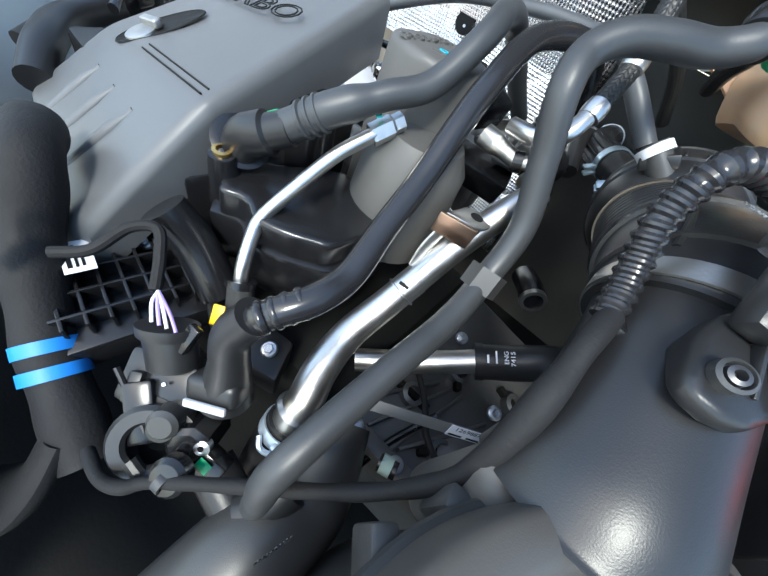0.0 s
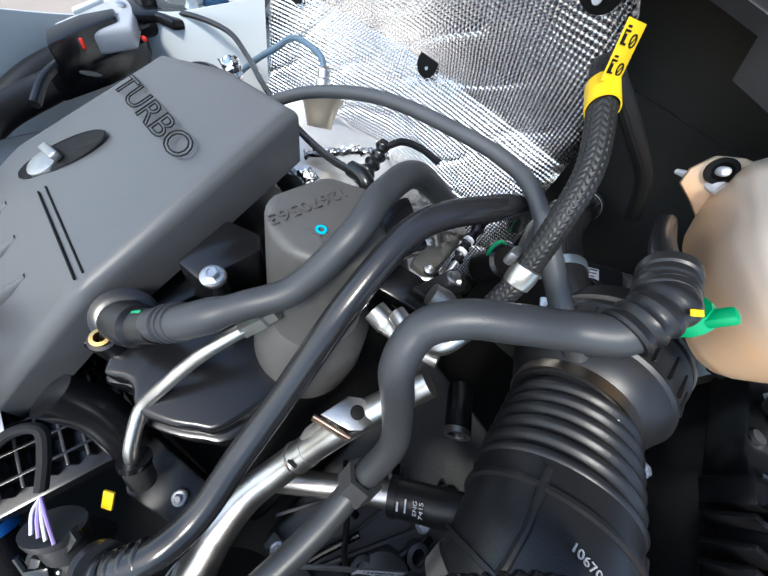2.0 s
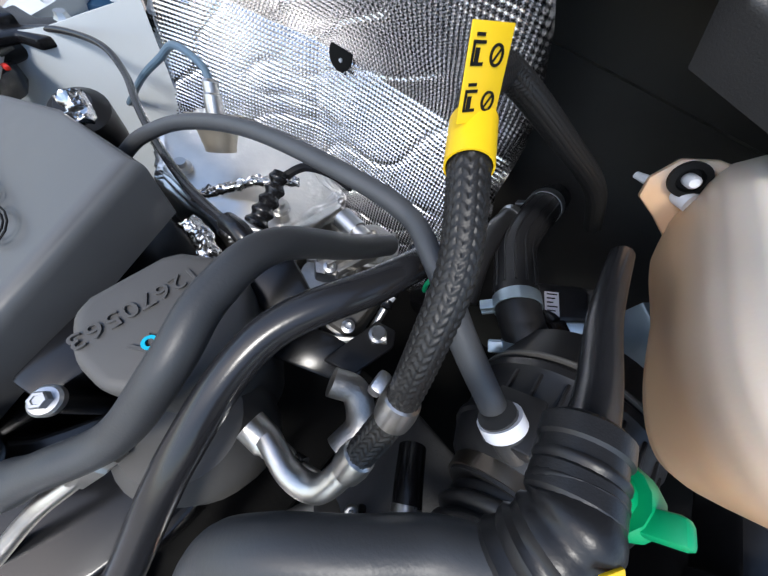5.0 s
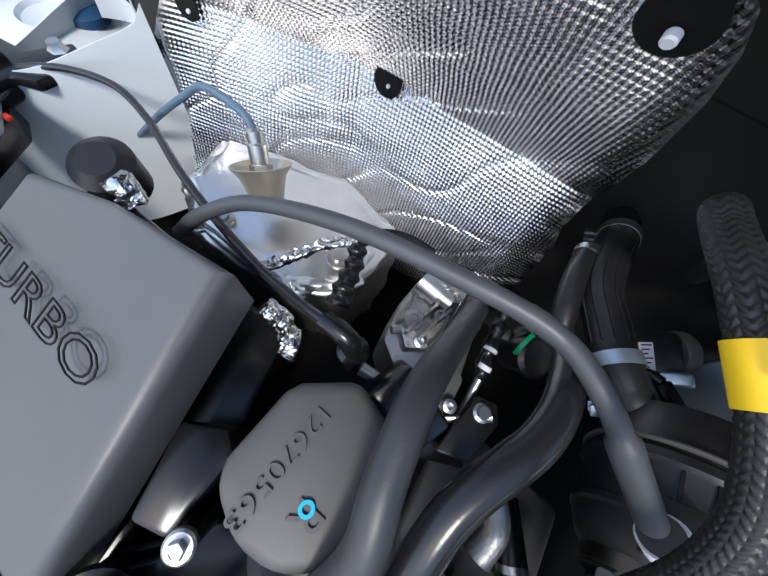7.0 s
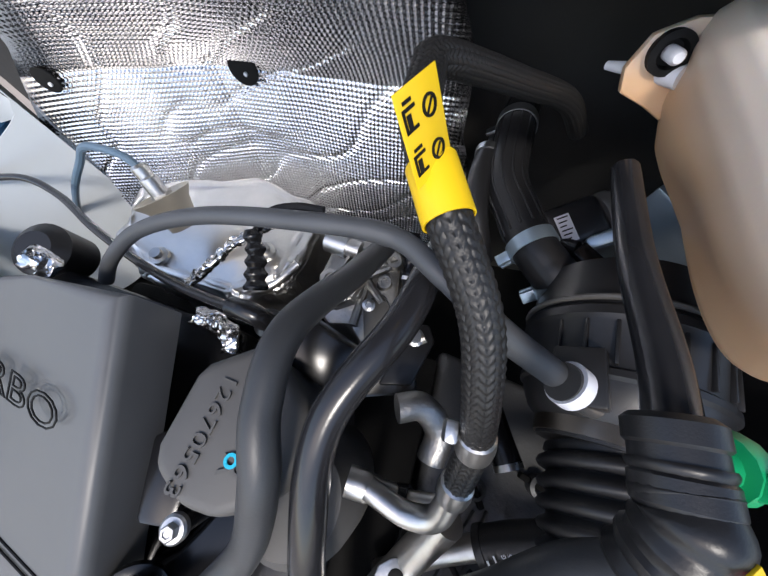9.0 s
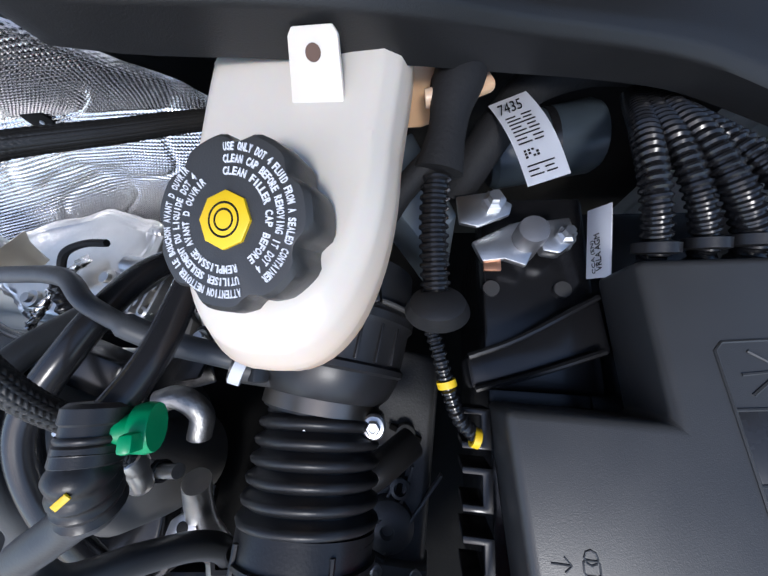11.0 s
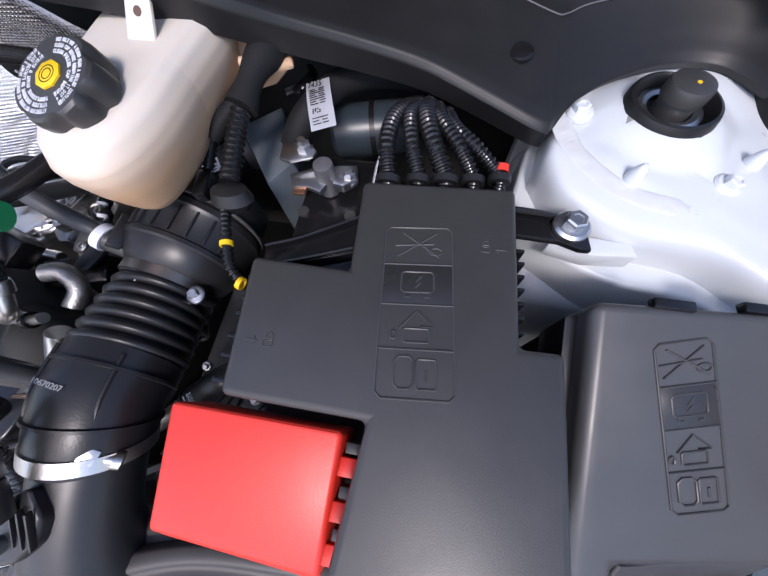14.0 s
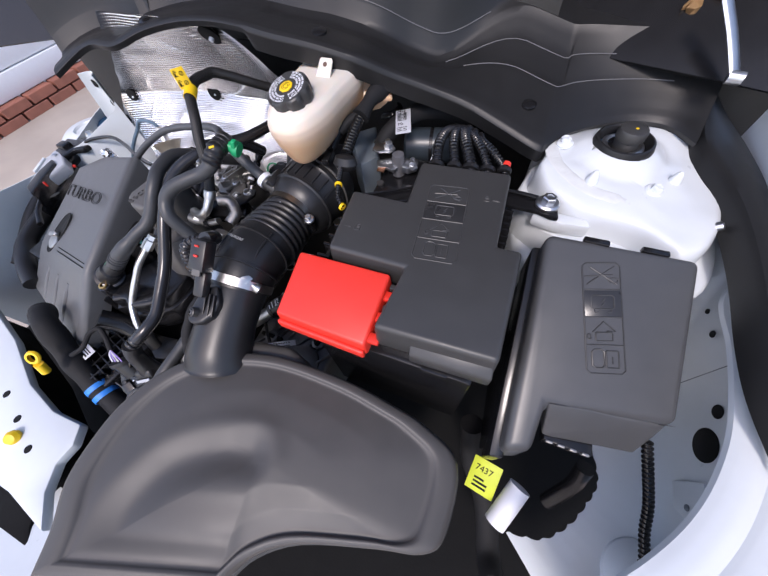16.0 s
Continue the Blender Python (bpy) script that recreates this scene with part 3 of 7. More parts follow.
# ---- oil separator housing ----
HS = [(-0.276, -0.047), (-0.280, -0.035), (-0.275, 0.007), (-0.270, 0.016), (-0.241, 0.035), (-0.217, 0.025), (-0.195, 0.004), (-0.188, -0.022), (-0.201, -0.047), (-0.229, -0.062), (-0.253, -0.061)]
sep = thing("oil_separator", "grey brown moulded oil separator housing with raised number", "housing")
part("body", prism(HS, -0.15, 0.02, 0.008, 4, 0.12), M_CAST, sep, angle=1.0)
part("bulge", lathe([(0, -0.15), (0.05, -0.145), (0.052, -0.10), (0.048, -0.05), (0.036, -0.03), (0, -0.028)], axis((-0.205, -0.055, 0.0)), 32), M_CAST, sep)
d1, d3 = Vector((-0.262, -0.055, 0.0205)), Vector((-0.254, 0.004, 0.0205))
dd = (d1 - d3)
lettering("12670563", flat(d3 + Vector((0.000, 0.006, 0)), dd, (1, 0.1, 0)), 0.066, 0.0095, M_CAST, sep, 0.001)
part("paint_dot", lathe([(0.0022, 0), (0.0042, 0.0), (0.0042, 0.0012), (0.0022, 0.0012)], axis((-0.231, -0.032, 0.0205)), 20), mat("cyan paint", (0.0, 0.45, 0.65), 0.4), sep, "cyan paint mark")
lettering("R", flat((-0.236, -0.029, 0.0205), dd, (1, 0.1, 0)), 0.012, 0.016, M_CAST, sep, 0.0008)

# ---- bulkhead heat shield: dimpled foil, one real relief ----
NX, NY = 680, 540
RIGHT = [(-0.30, -0.108), (-0.15, -0.112), (-0.08, -0.120), (-0.045, -0.133), (0.0, -0.1345), (0.03, -0.136), (0.07, -0.142), (0.10, -0.151), (0.13, -0.160), (0.155, -0.172), (0.170, -0.184), (0.180, -0.200), (0.186, -0.225)]


def shield_y(x, z):
    y = 0.325 - 0.62 * max(z, 0.0) + 0.10 * min(z, 0.0) - 0.28 * max(0.0, -0.42 - x)
    y += 0.005 * math.sin(9 * x + 6 * z) + 0.004 * math.sin(21 * x - 17 * z + 1)
    y += 0.0055 * noise.noise(Vector((x * 9, z * 11, 0.3))) + 0.0011 * noise.noise(Vector((x * 27 + 3, z * 31, 1.7)))
    crease = abs(noise.noise(Vector((x * 9 - z * 5, z * 12, 4.1))))
    return y + 0.0022 * math.exp(-(crease / 0.07) ** 2)


def shield_right(z):
    z = min(max(z, RIGHT[0][0]), RIGHT[-1][0])
    for (za, xa), (zb, xb) in zip(RIGHT[:-1], RIGHT[1:]):
        if z <= zb:
            return xa + (xb - xa) * (z - za) / (zb - za)


verts = []
for i in range(NX + 1):
    for j in range(NY + 1):
        v = j / NY
        z = -0.30 + 0.486 * v
        left, right = -0.640 + 0.5 * min(z, 0.0) + 1.1 * max(0.0, z), shield_right(z)
        x = left + (right - left) * i / NX
        p, q = (x + 0.9 * z) * 640, (x - 0.9 * z) * 640
        dim = math.sin(p) * math.sin(q)
        fade = min(1.0, 12 * i / NX, 12 * (1 - i / NX))
        verts.append((x + 0.004 * noise.noise(Vector((z * 40, 2.2, 0))) * (1 - i / NX), shield_y(x, z) - 0.0019 * fade * max(-0.55, dim) + 0.00012 * noise.noise(Vector((x * 150, z * 150, 7))), z))
faces = [(i * (NY + 1) + j, (i + 1) * (NY + 1) + j, (i + 1) * (NY + 1) + j + 1, i * (NY + 1) + j + 1) for i in range(NX) for j in range(NY)]
me = bpy.data.meshes.new("foil")
me.from_pydata(verts, [], faces)
me.materials.append(mat("dimpled aluminium foil", (0.90, 0.90, 0.93), 0.20, 1.0, vary=0.1, bump=0.0))
for pl in me.polygons:
    pl.use_smooth = True
shield = thing("heat_shield", "dimpled silver foil heat shield on the bulkhead", "heat shield")
foil = new("foil", me)
foil.parent = shield
for x, z, r in ((-0.384, 0.0, 0.017), (-0.675, -0.062, 0.015), (-0.612, -0.004, 0.014), (-0.206, 0.158, 0.018)):
    y = shield_y(x, z) - 0.005
    n = Vector((0.12 if x < -0.42 else 0, -1, -0.62 if z > 0 else 0.1))
    # black disc on the foil, painted as the shade in the hole
    part("hole", lathe([(0, 0.0), (r, 0.0), (r, 0.002), (r * 0.9, 0.0025), (0, 0.0015)], axis((x, y, z), n), 28), M_INKSHADE, shield, "black disc for the shade in a fixing hole")
    part("stud", lathe([(0.004, 0.001), (0.004, 0.005), (0.003, 0.006), (0, 0.006)] if r > 0.0175 else [(0.0022, 0.001), (0.0022, 0.004), (0, 0.0045)], axis((x + 0.002, y, z - 0.004), n), 12), M_LABEL, shield)

# ---- exhaust with foil cover and oxygen sensor ----
exh = thing("exhaust_cover", "crumpled silver foil exhaust manifold cover", "heat shield")
EX = [(-0.57, 0.235), (-0.555, 0.14), (-0.50, 0.10), (-0.36, 0.09), (-0.30, 0.12), (-0.285, 0.235), (-0.40, 0.27)]
bm = prism(EX, -0.27, lambda x, y: -0.115 + 0.12 * (x + 0.5) * 0.4, 0.02, 5, 0.03)
bmesh.ops.subdivide_edges(bm, edges=bm.edges[:], cuts=6, use_grid_fill=True)
bm.normal_update()
for v in bm.verts:
    v.co += v.normal * (0.007 * noise.noise(v.co * 38) + 0.005 * abs(noise.noise(v.co * 90)) + 0.0015 * noise.noise(v.co * 260))
part("foil", bm, M_FOIL, exh)
part("bead", tube([(-0.50, 0.105, -0.135), (-0.42, 0.10, -0.125), (-0.33, 0.112, -0.115), (-0.295, 0.15, -0.11)], 0.006, 8, 12), M_FOIL, exh)
for q in ((-0.47, 0.125, -0.11), (-0.33, 0.15, -0.092)):
    part("bolt_head", lathe([(0.012, -0.004), (0.012, 0.002), (0.007, 0.003), (0.007, 0.009), (0, 0.009)], axis(q), 12), M_STEEL, exh)
OX = Vector((-0.430, 0.160, -0.074))
od = Vector((-0.35, 0.35, 0.75)).normalized()
o2 = thing("oxygen_sensor", "steel oxygen sensor with tan cup and blue lead", "sensor")
part("cup", lathe([(0.017, -0.006), (0.018, 0.0), (0.021, 0.012), (0.024, 0.022), (0.030, 0.030), (0.0315, 0.033), (0.030, 0.0335), (0.023, 0.025), (0.018, 0.014), (0.0, 0.010)], axis(OX, od), 28), mat("tan plated cup", (0.52, 0.47, 0.38), 0.4, 0.7), o2)
part("hex", lathe([(0.0115, 0.01), (0.0115, 0.034), (0, 0.034)], axis(OX, od), 6), M_STEEL, o2)
part("barrel", lathe([(0.0095, 0.032), (0.0095, 0.052), (0.008, 0.054), (0.0085, 0.064), (0.0065, 0.067), (0.0, 0.067)], axis(OX, od), 20), M_STEEL, o2)
part("lead", tube([OX + od * 0.064, OX + od * 0.076 + Vector((-0.012, 0, 0.0)), (-0.530, 0.200, -0.020), (-0.570, 0.200, -0.050), (-0.620, 0.190, -0.094), (-0.718, 0.190, -0.184), (-0.789, 0.170, -0.247), (-0.828, 0.150, -0.298)], 0.0042, 6, 10), mat("blue grey silicone sleeve", (0.10, 0.16, 0.22), 0.45), o2)
foilwrap = thing("foil_wrap", "crinkled shiny foil wrap round the wiring", "foil wrap")
M_CRUMPLE = mat("bright crumpled foil", (0.66, 0.65, 0.64), 0.2, 1.0, bump=0.4, grain=260)


def foil_strip(pts, radius, squash=1.0):
    """A wrapped strip with sharp small creases."""
    bm = tube(pts, radius, 16, 40, True, squash)
    for v in bm.verts:
        crease = abs(noise.noise(v.co * 210)) - 0.5 * abs(noise.noise(v.co * 480 + Vector((3, 3, 3))))
        v.co += Vector((noise.noise(v.co * 120), noise.noise(v.co * 130 + Vector((5, 1, 3))), noise.noise(v.co * 125 + Vector((2, 9, 4))))) * 0.0035 + Vector((0, 0, 0.004 * crease))
    part("strip", bm, M_CRUMPLE, foilwrap, angle=0.5)


foil_strip([(-0.372, 0.080, -0.056), (-0.351, 0.111, -0.050), (-0.331, 0.137, -0.045), (-0.305, 0.158, -0.042)], 0.0085, 0.5)
foil_strip([(-0.481, 0.065, -0.004), (-0.474, 0.065, -0.012), (-0.467, 0.062, -0.021)], 0.010)
foil_strip([(-0.342, 0.054, -0.046), (-0.325, 0.053, -0.053), (-0.307, 0.043, -0.060), (-0.304, 0.031, -0.063)], 0.009)

# ---- hoses over the engine ----
breather = thing("breather_hose", "dark grey rubber breather hose with black quick connector", "hose")
BP = [(-0.289, -0.156, -0.062), (-0.266, -0.141, -0.040), (-0.2504, -0.131, -0.0245), (-0.228, -0.101, -0.006), (-0.2103, -0.0714, 0.0088), (-0.203, -0.033, 0.044), (-0.2105, 0.002, 0.0555), (-0.2120, 0.045, 0.050), (-0.1966, 0.1038, 0.003), (-0.185, 0.15, -0.03)]
part("tube", tube(BP, lambda f: 0.0102 + 0.0022 * max(0.0, min(1.0, (0.22 - f) / 0.03)), 12, 20), M_HOSE, breather)
part("connector", tube([(-0.312, -0.160, -0.085), (-0.303, -0.160, -0.070), (-0.289, -0.156, -0.060), (-0.272, -0.145, -0.048)], lambda f: 0.0165 - 0.003 * (f > 0.7), 10, 24), M_RUBBER, breather)
part("collar", lathe([(0.014, -0.004), (0.023, -0.004), (0.024, 0.002), (0.019, 0.004), (0.014, 0.004)], axis((-0.314, -0.158, -0.082), (0.5, -0.2, 0.85)), 28), M_GLOSS, breather)
part("mark", slab((0.0025, 0.009, 0.001), axis((-0.288, -0.150, -0.043), (-0.4, -0.3, 0.85)), 0.0003), M_GREEN, breather, "green paint mark")
for k in range(3):
    q = Vector(BP[1]).lerp(Vector(BP[2]), 0.1 + 0.3 * k)
    part("ridge", lathe([(0.0125, -0.002), (0.0142, -0.001), (0.0142, 0.001), (0.0125, 0.002)], axis(q, Vector(BP[2]) - Vector(BP[1])), 24), M_HOSE, breather)

purge = thing("purge_hose", "glossy black formed hose with quick connector", "hose")
PP = [(-0.182, -0.256, -0.104), (-0.168, -0.243, -0.086), (-0.157, -0.222, -0.077), (-0.155, -0.195, -0.072), (-0.162, -0.160, -0.056), (-0.168, -0.1192, -0.0312), (-0.1764, -0.0568, 0.0224), (-0.1773, 0.002, 0.0534), (-0.151, 0.0573, 0.0607), (-0.1385, 0.1126, 0.0396), (-0.132, 0.150, 0.0)]
part("tube", tube(PP, lambda f: 0.0098, 12, 20), M_SHINYHOSE, purge)
for k in range(4):
    q = Vector(PP[1]).lerp(Vector(PP[2]), -0.3 + 0.32 * k)
    part("ridge", lathe([(0.0098, -0.0025), (0.0108, -0.001), (0.0108, 0.001), (0.0098, 0.0025)], axis(q, Vector(PP[2]) - Vector(PP[1])), 24), M_SHINYHOSE, purge)
part("connector", tube([(-0.172, -0.276, -0.170), (-0.178, -0.268, -0.140), (-0.184, -0.260, -0.115), (-0.176, -0.250, -0.092)], lambda f: 0.019 - 0.006 * min(1, f * 2.2), 10, 20), M_DARK, purge)
lm_ = flat((-0.170, -0.291, -0.154), (1, 0.45, 0.32), (-0.1, 0.55, 0.8))
part("foot", slab((0.038, 0.020, 0.026), lm_ @ Matrix.Translation((0, 0.007, -0.014)), 0.006, 3), M_DARK, purge)
part("latch", slab((0.030, 0.0055, 0.003), lm_ @ Matrix.Translation((0, 0.0, 0.0015)), 0.001), mat("pale grey latch", (0.42, 0.44, 0.47), 0.5), purge, "pale grey latch")

front = thing("vent_hose", "matte dark grey formed vent hose with green clip", "hose")
FP = [(-0.106, -0.305, -0.230), (-0.1055, -0.300, -0.170), (-0.1055, -0.2880, -0.1160), (-0.0979, -0.2201, -0.0997), (-0.0893, -0.1571, -0.0865), (-0.0885, -0.1135, -0.0700), (-0.092, -0.088, -0.0325), (-0.111, -0.080, 0.010), (-0.127, -0.078, 0.045), (-0.131, -0.063, 0.063), (-0.120, -0.050, 0.076), (-0.101, -0.037, 0.083), (-0.080, -0.022, 0.088), (-0.064, -0.013, 0.098), (-0.060, 0.003, 0.110)]
part("tube", tube(FP, 0.0099, 12, 20), M_HOSE, front)
CF = Vector((-0.061, 0.019, 0.110))
part("elbow", tube([FP[13], FP[14], Vector(FP[14]).lerp(CF, 0.55), CF], lambda f: 0.0120 + 0.0008 * math.sin(34 * f), 12, 20), M_RUBBER, front)
cfd = CF - Vector(FP[14])
part("cuff", lathe([(0, -0.013), (0.0110, -0.013), (0.0125, -0.011), (0.0125, -0.004), (0.0117, -0.003), (0.0117, 0.004), (0.0128, 0.005), (0.0128, 0.011), (0.0105, 0.013), (0, 0.013)], axis(CF, cfd), 28), M_DARK, front)
GC = Vector((-0.042, 0.022, 0.103))
gdn = (GC - CF).normalized()
part("clip", lathe([(0, -0.004), (0.0105, -0.004), (0.0112, 0.0), (0.0105, 0.004), (0, 0.004)], axis(GC, gdn), 14), M_GREEN, front, "bright green plastic clip")
part("clip_neck", lathe([(0.007, -0.016), (0.007, 0.0)], axis(GC, gdn), 14), M_GREEN, front)
part("clip_tab", slab((0.008, 0.014, 0.006), axis(GC + Vector((0.004, -0.004, 0.010)), gdn), 0.002), M_GREEN, front)
part("mark", slab((0.007, 0.003, 0.001), axis(Vector(FP[14]) + Vector((0.005, -0.006, 0.0105)), (0.3, -0.3, 0.9)), 0.0003), M_YELLOW, front, "yellow paint mark")
part("clamp", lathe([(0.0108, -0.009), (0.0150, -0.009), (0.0150, 0.009), (0.0108, 0.009)], axis(FP[5], Vector(FP[6]) - Vector(FP[5])), 6), M_PLASTIC, front)
part("riser", tube([CF, (-0.053, 0.053, 0.098), (-0.051, 0.104, 0.086), (-0.043, 0.171, 0.072)], lambda f: 0.0082 - 0.001 * f, 8, 18), M_SHINYHOSE, front, "straight glossy black pipe")

fuel = thing("fuel_hose", "thick braided black fuel hose with yellow warning tag", "hose")
GP = [(-0.1090, -0.014, 0.036), (-0.1085, -0.002, 0.051), (-0.1090, 0.010, 0.068), (-0.1160, 0.028, 0.100), (-0.1241, 0.0478, 0.1213), (-0.1411, 0.0725, 0.1379), (-0.1500, 0.090, 0.1415), (-0.1557, 0.1064, 0.1428), (-0.1575, 0.130, 0.1395), (-0.1536, 0.1502, 0.1345), (-0.1158, 0.1857, 0.1057), (-0.0735, 0.2284, 0.0686), (-0.0437, 0.2596, 0.0231)]
gb = spline(GP, 40)
bm = sweep(bmesh.new(), gb, 0.0072, 96)
run_ = 0.0
for ring_ in range(len(gb)):
    run_ += (gb[ring_] - gb[max(0, ring_ - 1)]).length
    for s in range(96):
        bm.verts.ensure_lookup_table() if ring_ == 0 and s == 0 else None
        v = bm.verts[ring_ * 96 + s]
        chevron = abs((s / 96 * 16) % 2 - 1)
        v.co += (v.co - gb[ring_]).normalized() * (0.00026 * math.cos(2 * math.pi * (run_ / 0.0036 + 0.8 * chevron)) - 0.0003 * max(abs(2 * chevron - 1) - 0.6, 0) * 2)
part("braid", bm, M_BRAID, fuel)
for i, r in ((0, 0.0083), (2, 0.0083)):
    part("ferrule", lathe([(0.0070, -0.007), (r, -0.006), (r + 0.0006, 0), (r, 0.006), (0.0070, 0.007)], axis(Vector(GP[i]), Vector(GP[i + 1]) - Vector(GP[max(0, i - 1)])), 28), M_STEEL, fuel, "crimped steel band")
part("band_ear", slab((0.006, 0.010, 0.010), Matrix.Translation(Vector(GP[2]) + Vector((-0.012, 0.002, 0.006))), 0.002), M_ZINC, fuel)
part("end_pipe", tube([(-0.152, -0.030, 0.004), (-0.130, -0.036, 0.008), (-0.114, -0.032, 0.018), (-0.1090, -0.016, 0.034)], lambda f: 0.0068, 8, 16), M_STEEL, fuel, "bent steel hose end")
td = Vector(GP[6]) - Vector(GP[5])
TC = Vector(GP[5]).lerp(Vector(GP[6]), 0.35)
part("tag_sleeve", lathe([(0.0078, -0.010), (0.0085, -0.010), (0.0085, 0.010), (0.0078, 0.010)], axis(TC, td), 28), M_YELLOW, fuel, "yellow tag wrapped round")
TT = TC + Vector((-0.009, 0.006, 0.024))
tagm = flat(TC + (TT - TC).normalized() * 0.007, TT - TC, td + Vector((0.012, -0.006, 0.0))) @ Matrix.Scale(0.84, 4)
part("tag", slab((0.030, 0.021, 0.0006), tagm @ Matrix.Translation((0.015, 0.0, 0)), 0.0002), M_YELLOW, fuel, "yellow printed warning tag")
for cx in (0.004, 0.018):
    for side in (0.0004, -0.0008):
        tm_ = tagm @ Matrix.Translation((cx, -0.009, side))
        bars(tm_, [(0, 0.0, 0.001, 0.006), (0.006, 0.0, 0.001, 0.006), (0.0, 0.0, 0.007, 0.001), (0.001, 0.0015, 0.004, 0.002), (0.008, 0.001, 0.001, 0.004)], M_INKSHADE, fuel)
        part("print_ring", lathe([(0.0026, -0.0002), (0.0034, -0.0002), (0.0034, 0.0004), (0.0026, 0.0004)], tm_ @ Matrix.Translation((0.003, 0.0125, 0.0)), 18), M_INKSHADE, fuel)
        bars(tm_ @ Matrix.Translation((0.0012, 0.0105, 0)) @ Matrix.Rotation(0.75, 4, "Z"), [(0, 0, 0.005, 0.0008)], M_INKSHADE, fuel)
vac = thing("vacuum_hose", "matte grey rubber hose arching over the exhaust", "hose")
VP = [(-0.4408, 0.0667, -0.0423), (-0.425, 0.083, -0.022), (-0.3848, 0.103, 0.0058), (-0.303, 0.1073, 0.0438), (-0.2152, 0.1056, 0.0637), (-0.165, 0.102, 0.069), (-0.135, 0.083, 0.071), (-0.0994, 0.066, 0.0529), (-0.0584, 0.0562, 0.0250)]
part("tube", tube(VP, lambda f: 0.0062 + 0.0022 * (f > 0.84) + 0.0004 * (0.66 < f < 0.70), 12, 18), M_VAC, vac)
part("band", lathe([(0.0105, -0.004), (0.0135, -0.004), (0.0135, 0.004), (0.0105, 0.004)], axis((-0.050, 0.051, 0.026), (0.8, -0.25, -0.4)), 24), M_LABEL, vac, "white plastic band")
part("socket", tube([(-0.056, 0.052, 0.029), (-0.044, 0.050, 0.022), (-0.028, 0.048, 0.012)], 0.0115, 6, 20), M_PLASTIC, vac)

evap = thing("vapour_pipe", "thin glossy black vapour pipe with elbow connector", "pipe")
EP = [(-0.800, 0.128, -0.095), (-0.73, 0.16, -0.075), (-0.65, 0.172, -0.062), (-0.585, 0.158, -0.062), (-0.502, 0.122, -0.050), (-0.432, 0.096, -0.040), (-0.360, 0.074, -0.026), (-0.310, 0.064, -0.015), (-0.266, 0.057, 0.002)]
part("tube", tube(EP, 0.0042, 8, 12), M_SHINYHOSE, evap)
part("elbow", tube([(-0.285, 0.060, -0.004), (-0.268, 0.058, 0.0), (-0.258, 0.056, -0.008), (-0.256, 0.056, -0.035)], lambda f: 0.008 + 0.004 * (f > 0.6), 8, 16), M_GLOSS, evap)

inj = thing("injector_connector", "black plastic injector plug with lead", "connector")
part("plug", tube([(-0.290, 0.086, -0.036), (-0.293, 0.101, -0.029), (-0.296, 0.119, -0.019), (-0.301, 0.132, -0.009)], lambda f: 0.010 - 0.003 * f + 0.0015 * math.sin(30 * f), 10, 12), M_GLOSS, inj)
part("lead", tube([(-0.302, 0.136, -0.019), (-0.291, 0.153, -0.010), (-0.268, 0.162, -0.008), (-0.243, 0.163, -0.009)], 0.004, 6, 8), M_TAPE, inj)


# ---- battery, fuse box and terminal cover ----
FB = [(0.198, 0.122), (0.326, 0.127), (0.330, -0.006), (0.359, -0.005), (0.357, -0.146), (0.228, -0.150), (0.236, -0.067), (0.134, -0.067), (0.123, 0.038), (0.203, 0.036)]
fuse = thing("fuse_box", "large black plastic battery fuse box with embossed symbols", "fuse box")
part("lid", prism(FB, 0.012, 0.057, 0.0055, 4, 0.02), M_PLASTIC, fuse)
part("base", prism([(x * 0.96 + 0.010, y * 0.96) for x, y in FB], -0.03, 0.014, 0.002), M_GLOSS, fuse)
part("front_lip", prism([(0.268, -0.148), (0.356, -0.146), (0.358, -0.157), (0.270, -0.159)], 0.010, lambda x, y: 0.040 + 0.9 * (y + 0.146), 0.003, 2), M_PLASTIC, fuse)
part("front_latch", slab((0.03, 0.006, 0.012), Matrix.Translation((0.30, -0.160, 0.004)), 0.001), M_GLOSS, fuse)
for k in range(7):
    part("side_rib", slab((0.012, 0.003, 0.03), Matrix.Translation((0.336, 0.085 - 0.012 * k, 0.015)), 0.0006), M_GLOSS, fuse)
for y in (0.022, -0.012, -0.048):
    part("side_clip", prism([(0.104, y - 0.012), (0.122, y - 0.012), (0.122, y + 0.012), (0.104, y + 0.012), (0.104, y + 0.008), (0.116, y + 0.008), (0.116, y - 0.008), (0.104, y - 0.008)], -0.01, 0.022, 0.0008), M_GLOSS, fuse)


def emboss(parent, m, lines, r=0.0009, material=None, name="symbol"):
    """Raised outlines drawn in the plane of m."""
    for pts in lines:
        part(name, sweep(bmesh.new(), [m @ Vector((x, y, 0)) for x, y in pts], r, 6), material or M_PLASTIC, parent)


def ring(cx, cy, rx, ry, n=14):
    return [(cx + rx * math.cos(2 * math.pi * k / n), cy + ry * math.sin(2 * math.pi * k / n)) for k in range(n + 1)]


def frame_of(x0, y0, x1, y1, r=0.004):
    return [(x0 + r, y0), (x1 - r, y0), (x1, y0 + r), (x1, y1 - r), (x1 - r, y1), (x0 + r, y1), (x0, y1 - r), (x0, y0 + r), (x0 + r, y0)]


